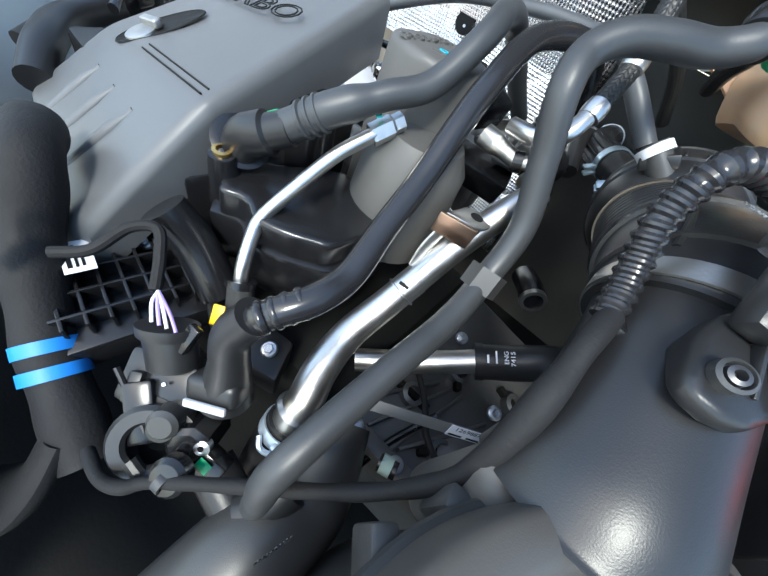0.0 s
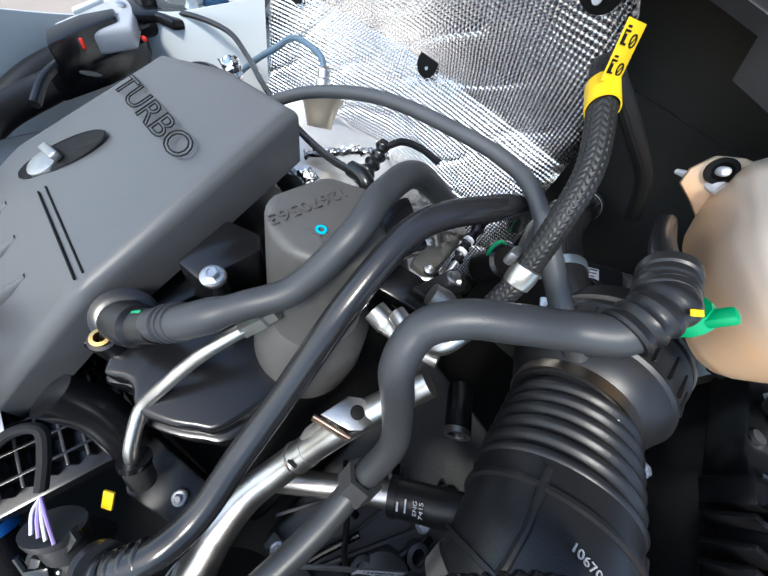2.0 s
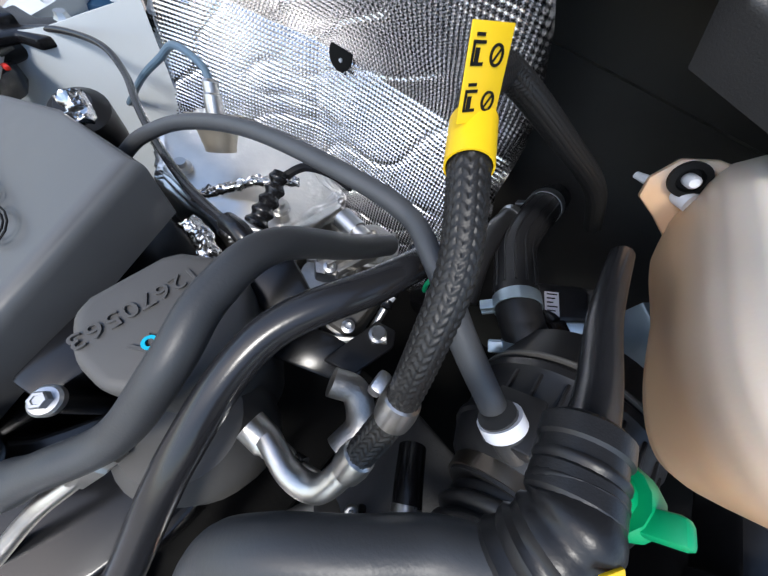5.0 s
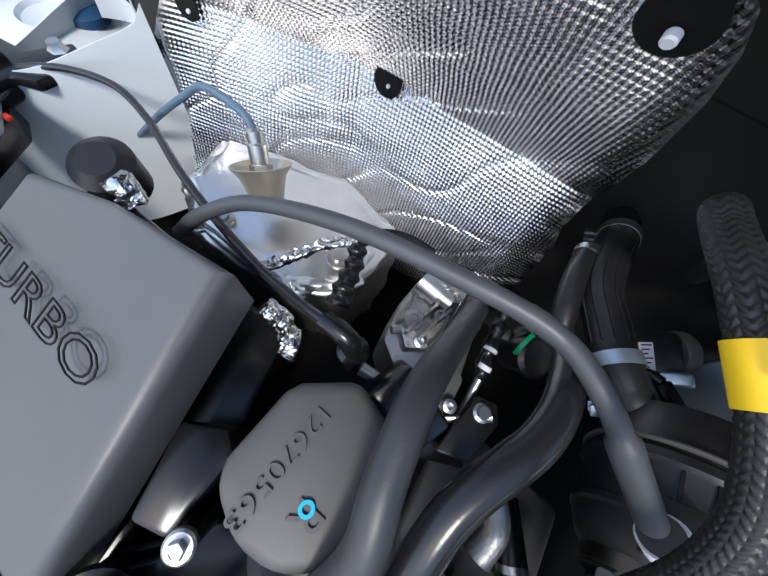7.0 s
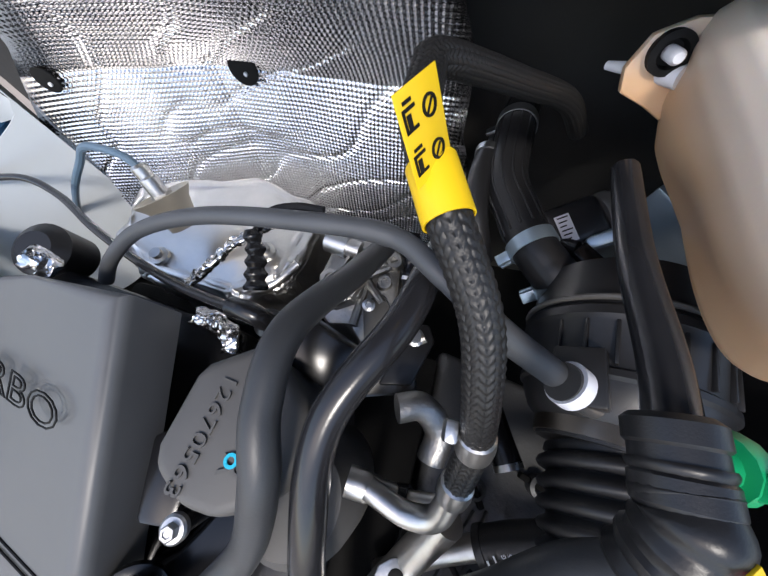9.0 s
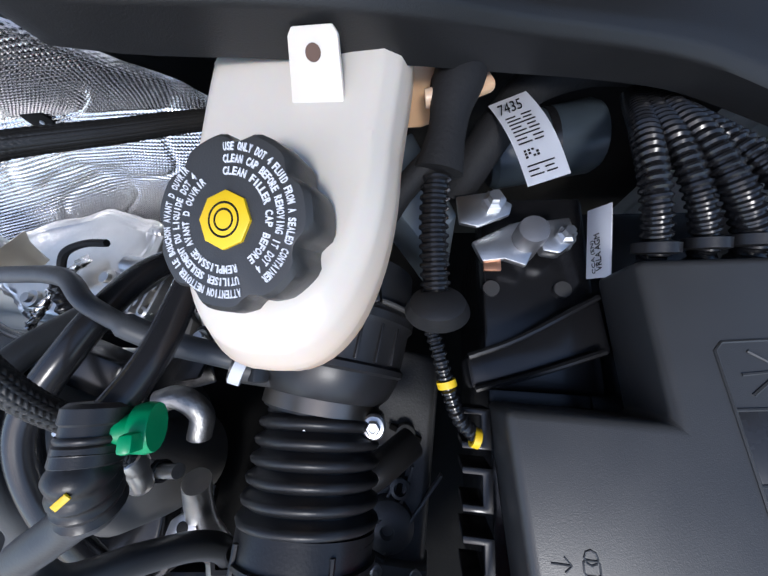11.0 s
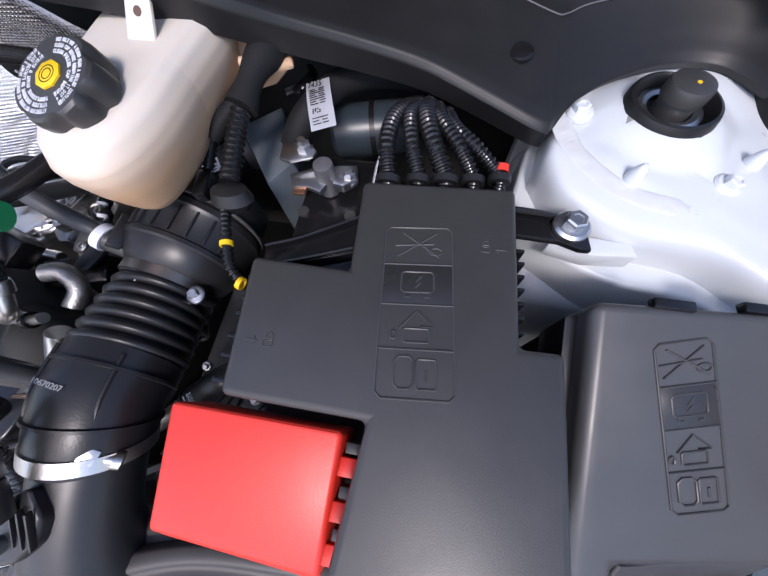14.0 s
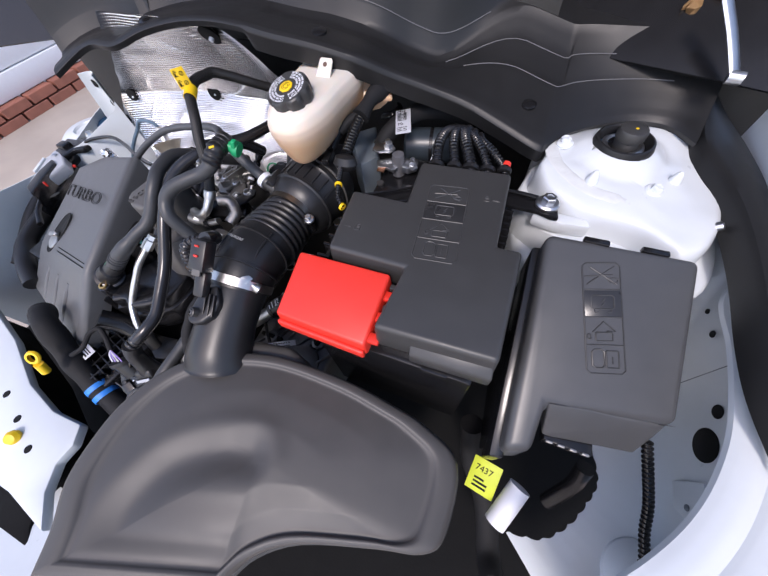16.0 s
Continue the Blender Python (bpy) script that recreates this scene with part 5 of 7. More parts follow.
part("clamp_screw", lathe([(0, -0.012), (0.0045, -0.012), (0.0045, 0.006), (0.007, 0.006), (0.007, 0.012), (0.004, 0.013), (0, 0.012)], axis((0.036, -0.128, 0.012), (1, -0.1, -0.75)), 14), M_STEEL, intake)
part("clamp_box", slab((0.012, 0.012, 0.008), axis((0.030, -0.126, 0.020), (0.6, -0.2, 0.8)), 0.001), M_STEEL, intake)
hous = thing("air_flow_housing", "black plastic air meter housing with ribs and clamp", "housing")
hm = axis((-0.003, 0.020, -0.019), (0.12, 1, -0.03))
part("drum", lathe([(0, 0.0), (0.044, 0.0), (0.046, 0.012), (0.052, 0.018), (0.057, 0.03), (0.058, 0.034), (0.0605, 0.036), (0.0605, 0.040), (0.058, 0.042), (0.060, 0.07), (0.063, 0.074), (0.063, 0.080), (0.060, 0.083), (0.056, 0.12), (0, 0.12)], hm, 52), M_DARK, hous)
part("band", lathe([(0.0445, 0.002), (0.0462, 0.002), (0.0462, 0.012), (0.0445, 0.012)], hm, 48), mat("dull bronze steel band", (0.28, 0.24, 0.2), 0.35, 1.0), hous, "dull metal clamp band")
part("clip_box", slab((0.035, 0.028, 0.012), axis((-0.042, 0.058, 0.022), (-0.6, 0, 0.8)), 0.002), M_DARK, hous)
for k in range(9):
    a = -1.1 + 0.27 * k
    part("rib", slab((0.0022, 0.028, 0.005), hm @ Matrix.Translation((0.0588 * math.sin(a), 0.0588 * math.cos(a), 0.057)) @ Matrix.Rotation(-a, 4, "Z") @ Matrix.Rotation(math.pi / 2, 4, "X"), 0.0006), M_DARK, hous)
part("rim", lathe([(0.0605, 0.0), (0.0635, 0.0), (0.0640, 0.0015), (0.0635, 0.003), (0.0605, 0.003)], hm @ Matrix.Translation((0, 0, 0.0845)), 56), M_CAST, hous, "pale worn rim")
bolt((0.044, 0.014, 0.0), (0.1, -0.1, 1), 0.0095, "hex head bolt beside the intake clamp")
tagged(part("bolt_sleeve", lathe([(0.007, -0.03), (0.007, -0.004), (0, -0.004)], axis((0.044, 0.014, 0.0), (0.1, -0.1, 1)), 16), M_GLOSS), "black sleeve under a bolt beside the intake", "sleeve")
tagged(part("paint_speck", lathe([(0.0012, 0), (0, 0.0008)], axis((0.002, 0.013, 0.0255)), 8), M_LABEL), "small white speck on the rubber hose", "speck")

# ---- brake fluid reservoir ----
tank = thing("brake_fluid_reservoir", "milky white plastic brake fluid reservoir with black cap", "reservoir")
CX = 0.020


TANK = [(0.0, 0.139), (0.55, 0.139), (0.80, 0.137), (0.93, 0.131), (1.0, 0.120), (1.0, 0.110), (0.90, 0.092), (0.76, 0.076), (0.66, 0.066), (0.56, 0.060), (0.35, 0.058), (0.0, 0.058)]


def tank_fn(u, v):
    """Round front, straight sides that draw in towards the underside."""
    a = 2 * math.pi * u
    c, s = math.cos(a), math.sin(a)
    k = v * (len(TANK) - 1)
    i = min(int(k), len(TANK) - 2)
    r, z = (TANK[i][n] + (TANK[i + 1][n] - TANK[i][n]) * (k - i) for n in (0, 1))
    low = z < 0.11 and r > 0.5
    ry = 1 - (1 - r) * 0.45 if low else r
    y = 0.146 + 0.096 * ry * (abs(s) ** (0.9 if s < 0 else 0.5)) * (1 if s > 0 else -1)
    wx = (0.048 + 0.10 * max(0.0, y - 0.15)) * r * (abs(c) ** (0.78 if s < 0 else 0.35)) * (1 if c > 0 else -1)
    return Vector((CX + wx, y, z - 0.04 * max(0.0, 0.13 - y) - 0.16 * max(0.0, y - 0.15) * (z < 0.1)))


surface("body", 64, 44, tank_fn, M_TANK, thick=0, parent=tank, kind="")
bm = prism([(-0.056, 0.100), (-0.050, 0.116), (-0.034, 0.124), (0.0, 0.128), (0.070, 0.128), (0.094, 0.118), (0.108, 0.104), (0.108, 0.086), (0.096, 0.076), (0.075, 0.070), (-0.01, 0.070), (-0.035, 0.082), (-0.052, 0.088)], 0.0, 0.006, 0.0015)
bm.transform(flat((0, 0.193, 0), (1, 0, 0), (0, 0.35, 1)) @ Matrix.Translation((0, -0.0, 0)))
part("back_plate", bm, M_TANK, tank)
for q in ((-0.039, 0.2235, 0.105), (0.091, 0.218, 0.092)):
    m = axis(q, (0, -1, 0.35))
    part("grommet", lathe([(0.0, -0.003), (0.0105, -0.003), (0.0105, 0.005), (0.007, 0.006), (0.006, 0.001), (0, 0.001)], m, 24), M_INKSHADE, tank, "black rubber grommet")
    part("lug_stud", lathe([(0.0038, -0.002), (0.0038, 0.012), (0.0025, 0.014), (0, 0.014)], m, 14), M_LABEL, tank)
TH = Vector((0.035, 0.175, 0.148))
tm = flat(TH, (1, -0.05, 0), (0, 0.75, 0.65))
bm = prism([(-0.0125, -0.035), (0.0125, -0.035), (0.0105, 0.006), (0.0085, 0.009), (-0.0085, 0.009), (-0.0105, 0.006)], 0.0, 0.003, 0.0008)
bm.transform(tm)
part("tab", bm, M_TANK, tank)
part("tab_hole", lathe([(0.0, 0.0035), (0.0032, 0.0035), (0.0032, 0.0)], tm, 16), mat("brown shadowed hole", (0.12, 0.07, 0.05), 0.8), tank)
part("nipple", tube([(-0.028, 0.215, 0.098), (-0.040, 0.228, 0.092), (-0.056, 0.247, 0.082)], lambda f: 0.006 - 0.0035 * f, 8, 14), M_LABEL, tank, "white plastic hose nipple")
part("outlet", tube([(0.078, 0.2, 0.10), (0.092, 0.202, 0.10), (0.100, 0.206, 0.098)], 0.005, 6, 14), M_TANK, tank)
cap_m = axis((0.016, 0.097, 0.154), (-0.1, -0.27, 0.95)) @ Matrix.Scale(0.88, 4)
bm = bmesh.new()
NS = 70


def cap_r(k, base, dip):
    a = 7 * 2 * math.pi * k / NS
    return base - dip * max(0.0, math.cos(a)) ** 1.5


caprings = []
for r, dip, z in ((0.030, 0.0, -0.026), (0.0345, 0.004, -0.022), (0.0355, 0.005, -0.008), (0.0345, 0.0045, -0.002), (0.0325, 0.003, 0.0), (0.029, 0.0, 0.0004), (0.0, 0.0, 0.0004)):
    caprings.append([bm.verts.new(cap_m @ Vector((cap_r(k, r, dip) * math.cos(2 * math.pi * k / NS), cap_r(k, r, dip) * math.sin(2 * math.pi * k / NS), z))) for k in range(NS)] if r else [bm.verts.new(cap_m @ Vector((0, 0, z)))])
for a, b in zip(caprings[:-1], caprings[1:]):
    for k in range(NS):
        bm.faces.new(list(dict.fromkeys((a[k], a[(k + 1) % NS], b[(k + 1) % len(b)], b[k % len(b)]))))
cap = part("cap", bm, M_PLASTIC, tank, "black scalloped screw cap with white print")
part("cap_neck", lathe([(0.026, -0.05), (0.026, -0.024)], cap_m, 32), M_TANK, tank)
part("button", lathe([(0.0112, 0.0004), (0.0112, 0.0016), (0.0105, 0.002), (0, 0.002)], cap_m @ Matrix.Rotation(0.3, 4, "Z"), 8), M_YELLOW, cap, "yellow octagonal label")
for r in (0.0035, 0.006):
    part("button_ring", lathe([(r, 0.002), (r + 0.0005, 0.0022), (r + 0.0009, 0.002)], cap_m, 24), M_INKSHADE, cap)


def arc_text(text, r, start, step, height):
    """Letters set round the cap, tops outward."""
    for k, ch in enumerate(text):
        if ch == " ":
            continue
        a = start - step * k
        w = step * (r + height / 2) * (0.86 if ch not in "I1/" else 0.30)
        m = cap_m @ Matrix.Rotation(a - math.pi / 2, 4, "Z") @ Matrix.Translation((-w / 2, r, 0.0006))
        lettering(ch, m, w, height, M_LABEL, cap, 0.0002, "letter", bold=0.025)


up_ = 1.95
arc_text("USE ONLY DOT 4 FLUID FROM A SEALED CONTAINER", 0.0262, up_, 0.0585, 0.0031)
arc_text("ATTENTION NETTOYER LE BOUCHON AVANT D OUVRIR", 0.0262, up_ - 2.95, 0.0610, 0.0031)
arc_text("CLEAN CAP BEFORE REMOVING IT DOT 4", 0.0216, up_, 0.0760, 0.0031)
arc_text("UTILISER SEULEMENT DU LIQUIDE DOT 4", 0.0216, up_ - 2.95, 0.0780, 0.0031)
arc_text("CLEAN FILLER CAP BEFORE", 0.0170, up_, 0.115, 0.0031)
arc_text("REMPLISSAGE AVANT D OUVRIR", 0.0170, up_ - 2.95, 0.110, 0.0031)

# ---- moulded air duct in front ----
SNK = [(p.x, p.y) for p in spline([(x, y, 0) for x, y in [(-0.025, -0.482), (-0.038, -0.446), (-0.059, -0.406), (-0.065, -0.357), (-0.061, -0.313), (-0.041, -0.265), (0.004, -0.222), (0.086, -0.192), (0.187, -0.187), (0.260, -0.194), (0.310, -0.204), (0.356, -0.230), (0.360, -0.302), (0.342, -0.327), (0.291, -0.341), (0.210, -0.367), (0.168, -0.396), (0.149, -0.428)]], 4)]
duct = thing("air_duct", "large matte black moulded intake air duct", "air duct")
ins = Vector((sum(p[0] for p in SNK) / len(SNK), sum(p[1] for p in SNK) / len(SNK)))
HOOK = spline([(0.050, -0.461, -0.035), (0.029, -0.422, -0.032), (0.030, -0.385, -0.032), (0.049, -0.349, -0.035), (0.088, -0.321, -0.040), (0.120, -0.309, -0.045)], 8)


def duct_z(x, y, s):
    """Height of the lid: a wall, a sloping rim band, then a broad dome with a hooked hollow."""
    rim = [(1.0, -0.032), (0.999, -0.006), (0.985, 0.001), (0.965, 0.003), (0.905, 0.005), (0.885, 0.004), (0.865, 0.001), (0.84, 0.001), (0.6, 0.008), (0.3, 0.013), (0.0, 0.014)]
    for (a, za), (b, zb) in zip(rim[:-1], rim[1:]):
        if s >= b:
            z = za + (zb - za) * (a - s) / (a - b)
            break
    d = min((Vector((x, y)) - p.xy).length for k, p in enumerate(HOOK))
    if s < 0.86:
        z -= 0.0085 * math.exp(-(d / 0.019) ** 2) - 0.0018 * math.exp(-((d - 0.034) / 0.012) ** 2)
    return z - 0.040 - 0.14 * x


bm = bmesh.new()
RS_ = [1.0, 0.999, 0.992, 0.985, 0.965, 0.935, 0.905, 0.895, 0.885, 0.875, 0.865, 0.84] + [0.84 - 0.021 * k for k in range(1, 39)]
grid_ = []
for r in RS_:
    row = []
    for x, y in [(q.x, q.y) for q in spline([(x, y, 0) for x, y in SNK], 3)]:
        px, py = ins.x + (x - ins.x) * r, ins.y + (y - ins.y) * r
        row.append(bm.verts.new((px, py, duct_z(px, py, r))))
    grid_.append(row)
for a, b in zip(grid_[:-1], grid_[1:]):
    for k in range(len(a)):
        bm.faces.new((a[k], a[(k + 1) % len(a)], b[(k + 1) % len(a)], b[k]))
bm.faces.new(grid_[-1])
part("neck_base", prism([(-0.034, -0.252), (-0.046, -0.229), (-0.018, -0.206), (0.029, -0.183), (0.094, -0.170), (0.125, -0.183), (0.098, -0.219), (0.014, -0.255)], -0.14, lambda x, y: -0.052 - 0.10 * x, 0.012, 4, 0.04), M_DUCT, duct)
part("lid", bm, M_DUCT, duct, angle=1.3)
part("rim_lip", sweep(bmesh.new(), [Vector((x, y, -0.066 - 0.14 * x)) for x, y in SNK] + [Vector((SNK[0][0], SNK[0][1], -0.066 - 0.14 * SNK[0][0]))], 0.0035, 8), M_PLASTIC, duct)
for k in range(6, 26, 3):
    x, y = SNK[k]
    part("clip_lug", slab((0.020, 0.012, 0.030), Matrix.Translation((x + (ins.x - x) * 0.0, y, -0.085 - 0.14 * x)) @ Matrix.Rotation(0.3 * k, 4, "Z"), 0.002), M_PLASTIC, duct)
part("body", prism([(x + (ins.x - x) * 0.06, y + (ins.y - y) * 0.06) for x, y in SNK], -0.26, lambda x, y: -0.066 - 0.14 * x, 0.01, 2), M_PLASTIC, duct)

# ---- hose to the brake servo, clamps, valve and wiring behind the intake ----
servo = thing("heater_hose", "ribbed black heater hose with spring clamps", "hose")
HP = [(-0.070, 0.372, -0.045), (-0.079, 0.325, -0.030), (-0.084, 0.250, -0.030), (-0.071, 0.208, -0.028), (-0.058, 0.174, -0.024), (-0.044, 0.155, -0.024), (-0.033, 0.142, -0.026), (-0.012, 0.120, -0.050)]
part("tube", tube(HP, 0.0190, 14, 36), M_RUBBER, servo)
hpts = spline(HP, 12)
for a in range(12):
    off = []
    for k in range(2, 44):
        d = (hpts[k + 1] - hpts[k - 1]).normalized()
        e1 = d.cross(Vector((0, 0, 1))).normalized()
        e2 = e1.cross(d)
        off.append(hpts[k] + 0.0191 * (math.cos(a * 0.52) * e1 + math.sin(a * 0.52) * e2))
    part("ridge", sweep(bmesh.new(), off, 0.0012, 5), M_RUBBER, servo)
M_PALEBLUE = mat("pale blue plated steel", (0.45, 0.55, 0.62), 0.35, 0.8)
for i, mt in ((1, M_ZINC), (4, M_PALEBLUE), (6, M_PALEBLUE)):
    d = Vector(HP[min(i + 1, 7)]) - Vector(HP[max(i - 1, 0)])
    cm = axis(HP[i], d)
    part("spring_clamp", lathe([(0.0200, -0.006), (0.0212, -0.006), (0.0212, 0.006), (0.0200, 0.006)], cm, 32), mt, servo, "plated spring clamp")
    for sg in (-1, 1):
        part("clamp_ear", slab((0.004, 0.016, 0.010), cm @ Matrix.Rotation(2.2, 4, "Z") @ Matrix.Translation((sg * 0.004, 0.024, 0)), 0.001), mt, servo)
part("side_branch", tube([(-0.105, 0.281, -0.032), (-0.110, 0.245, -0.030), (-0.108, 0.205, -0.034), (-0.094, 0.165, -0.055)], 0.0115, 10, 20), M_RUBBER, servo)
part("branch_clamp", lathe([(0.0116, -0.004), (0.0130, -0.004), (0.0130, 0.004), (0.0116, 0.004)], axis((-0.105, 0.281, -0.032), (-0.1, -1, 0)), 24), M_ZINC, servo, "plated spring clamp")
valve = thing("solenoid_valve", "black coolant valve motor with white label and plug", "valve")
vm = flat((-0.020, 0.215, -0.046), (0.75, 0.45, 0.1), (-0.45, 0.75, 0.25))
part("body", slab((0.058, 0.040, 0.042), vm, 0.008, 3), M_DARK, valve)
part("end_cap", lathe([(0.0, 0.0), (0.019, 0.0), (0.021, 0.003), (0.021, 0.012), (0.018, 0.016), (0, 0.017)], vm @ Matrix.Translation((0.028, 0, 0.004)) @ Matrix.Rotation(math.pi / 2, 4, "Y"), 28), M_CAST, valve)
part("label", slab((0.014, 0.026, 0.0008), vm @ Matrix.Translation((-0.012, -0.003, 0.0216)), 0.0002), M_LABEL, valve, "white printed label")
bars(vm @ Matrix.Translation((-0.017, -0.013, 0.0221)), [(0, 0.004 * k, 0.006 + 0.002 * (k % 3), 0.0012) for k in range(6)], M_INKSHADE, valve)
part("hub", lathe([(0, -0.02), (0.020, -0.02), (0.020, 0.002), (0.016, 0.005), (0.009, 0.005), (0.008, 0.002), (0, 0.002)], axis((-0.030, 0.182, -0.046), (-0.1, -0.4, 0.9)), 28), M_RUBBER, valve)
part("bracket", slab((0.026, 0.014, 0.006), flat((0.004, 0.196, -0.030), (0.6, 0.2, 0.5), (-0.3, 0.8, 0.2)), 0.003, 3), M_PALEBLUE, valve, "pale plated bracket")
part("plug", slab((0.016, 0.030, 0.014), flat((-0.015, 0.162, -0.016), (0.62, 0.75, 0.1), (0.75, -0.62, -0.05)), 0.003), M_GLOSS, valve)
part("plug_neck", tube([(-0.026, 0.171, -0.012), (-0.033, 0.176, -0.018), (-0.040, 0.178, -0.030)], 0.0055, 6, 12), M_GLOSS, valve)
part("plug_band", tube([(-0.007, 0.156, -0.015), (-0.004, 0.154, -0.015)], 0.0088, 3, 14), M_LABEL, valve)
part("lead", corrugated([(-0.004, 0.153, -0.016), (0.008, 0.146, -0.022), (0.024, 0.138, -0.034), (0.036, 0.130, -0.052)], 0.0048, 0.004, 0.0010, 10), M_GLOSS, valve)


# ---- engine under the hoses ----
block = thing("engine_block", "dark cast engine and gearbox castings", "engine")
# block coloured near-black to carry the shade under the hoses
part("block", prism([(-0.62, -0.23), (-0.12, -0.20), (-0.10, 0.10), (-0.62, 0.12)], -0.46, -0.24, 0.01), M_DEEPSHADE, block)
part("gearbox", prism([(-0.10, -0.20), (0.08, -0.20), (0.10, 0.08), (-0.10, 0.12)], -0.44, -0.262, 0.012, 3), mat("dull grey casting", (0.10, 0.102, 0.105), 0.5, 0.6, bump=0.6, grain=300), block)
for k, (x, y) in enumerate(((-0.06, -0.12), (0.0, -0.15), (0.045, -0.10), (-0.03, -0.05), (0.05, -0.03))):
    part("boss", lathe([(0.016, -0.03), (0.014, 0.012), (0.009, 0.014), (0.008, 0.004), (0, 0.004)], axis((x, y, -0.262), (0.1, -0.1, 1)), 18), mat("grey casting boss", (0.13, 0.135, 0.14), 0.45, 0.7), block)
    # webs take the same painted shade colour as the block
    part("web", slab((0.05, 0.008, 0.02), Matrix.Translation((x, y, -0.262)) @ Matrix.Rotation(0.7 * k, 4, "Z"), 0.002), M_DEEPSHADE, block)
M_RIBCAST = mat("grey casting rib", (0.13, 0.132, 0.135), 0.5, 0.6, bump=0.5, grain=300)
for k in range(7):
    part("casting_rib", slab((0.004, 0.12, 0.016), Matrix.Translation((-0.075 + 0.024 * k, -0.13, -0.262)) @ Matrix.Rotation(0.15 * (k % 3) - 0.6, 4, "Z"), 0.0012), M_RIBCAST, block)
part("casting_dome", lathe([(0.04, -0.02), (0.036, 0.006), (0.026, 0.014), (0.010, 0.016), (0.008, 0.010), (0, 0.010)], axis((0.03, -0.15, -0.262), (0.1, -0.2, 1)), 28), M_RIBCAST, block)
part("casting_flange", prism([(-0.10, -0.205), (0.085, -0.205), (0.085, -0.188), (-0.10, -0.188)], -0.30, -0.245, 0.003, 2), M_RIBCAST, block)
for k in range(4):
    bolt((-0.085 + 0.052 * k, -0.197, -0.245), (0, -0.1, 1), 0.009, "small zinc hex bolt on the gearbox", group="gearbox bolts")
tagged(part("earth_cable", tube([(-0.09, -0.09, -0.235), (-0.05, -0.13, -0.228), (-0.02, -0.16, -0.236), (0.03, -0.18, -0.24)], 0.0035, 8, 10), M_TAPE), "thin black cable lying over the gearbox", "cable")
camc = thing("cam_cover", "black moulded cam cover with wavy flange", "cam cover")
CC = [(-0.334, -0.154), (-0.302, -0.132), (-0.264, -0.077), (-0.197, -0.077), (-0.187, -0.114), (-0.194, -0.159), (-0.208, -0.172), (-0.228, -0.185), (-0.252, -0.193), (-0.273, -0.185), (-0.292, -0.196)]
CC2 = [(p.x, p.y) for p in spline([(x, y, 0) for x, y in CC], 3)]
part("panel", prism(CC2, -0.16, -0.100, 0.005, 3, 0.04), M_GLOSS, camc)
cx_, cy_ = sum(p[0] for p in CC) / len(CC), sum(p[1] for p in CC) / len(CC)
part("flange", prism([(cx_ + (x - cx_) * 1.14, cy_ + (y - cy_) * 1.14) for x, y in CC2], -0.18, -0.125, 0.004, 2), M_GLOSS, camc)
part("cover_side", prism([(-0.62, -0.16), (-0.335, -0.20), (-0.31, -0.03), (-0.33, 0.06), (-0.62, 0.09)], -0.28, -0.12, 0.008, 2), M_GLOSS, camc)
part("coil_rail", prism([(-0.321, -0.106), (-0.337, -0.046), (-0.304, -0.033), (-0.288, -0.045), (-0.292, -0.103)], -0.14, -0.055, 0.005, 2), M_GLOSS, camc)
part("boss", lathe([(0.016, -0.05), (0.012, -0.01), (0.0105, 0.0), (0.006, 0.001)], axis((-0.309, -0.179, -0.084), (0.05, -0.1, 1)), 24), M_GLOSS, camc)
part("insert", lathe([(0.0075, 0.0), (0.0075, 0.0025), (0.0045, 0.003), (0.0042, -0.006), (0, -0.006)], axis((-0.309, -0.179, -0.083), (0.05, -0.1, 1)), 24), M_BRASS, camc, "threaded brass insert")
bolt((-0.281, -0.095, -0.040), (0.05, -0.1, 1), 0.0105, "zinc flange bolt on the cam cover")
tagged(part("bolt_post", lathe([(0.009, -0.08), (0.0075, -0.004), (0, -0.004)], axis((-0.281, -0.095, -0.040), (0.05, -0.1, 1)), 16), M_GLOSS), "black post under a flange bolt", "post")
bolt((-0.356, -0.236, -0.194), (0.1, -0.3, 0.9), 0.009, "zinc hex bolt on the intake manifold", group="manifold bolts")
bolt((0.026, -0.077, -0.233), (0.1, -0.3, 0.9), 0.009, "small zinc hex bolt on the gearbox", group="gearbox bolts")
bolt((-0.057, -0.041, -0.210), (0.1, -0.3, 0.9), 0.008, "small zinc hex bolt on the gearbox", group="gearbox bolts")
bolt((-0.190, -0.223, -0.195), (0.1, -0.3, 0.9), 0.008, "zinc hex bolt on the intake manifold", group="manifold bolts")

# intake manifold with a ribbed back
mani = thing("intake_manifold", "black plastic intake manifold with a ribbed wall", "intake manifold")
Mo, Mx, My = Vector((-0.295, -0.330, -0.190)), Vector((-0.272, -0.236, -0.190)), Vector((-0.393, -0.293, -0.190))
mm = flat(Mo, Mx - Mo, My - Mo)
MW, MH = (Mx - Mo).length * 1.05, (My - Mo).length * 1.1
part("wall", slab((MW * 1.2, MH * 1.2, 0.03), mm @ Matrix.Translation((MW / 2, MH / 2, -0.027)), 0.004), M_GLOSS, mani)
for k in range(5):
    part("rib", slab((MW, 0.0028, 0.016), mm @ Matrix.Translation((MW / 2, MH * (0.1 + 0.2 * k), -0.004)), 0.0006), M_GLOSS, mani)
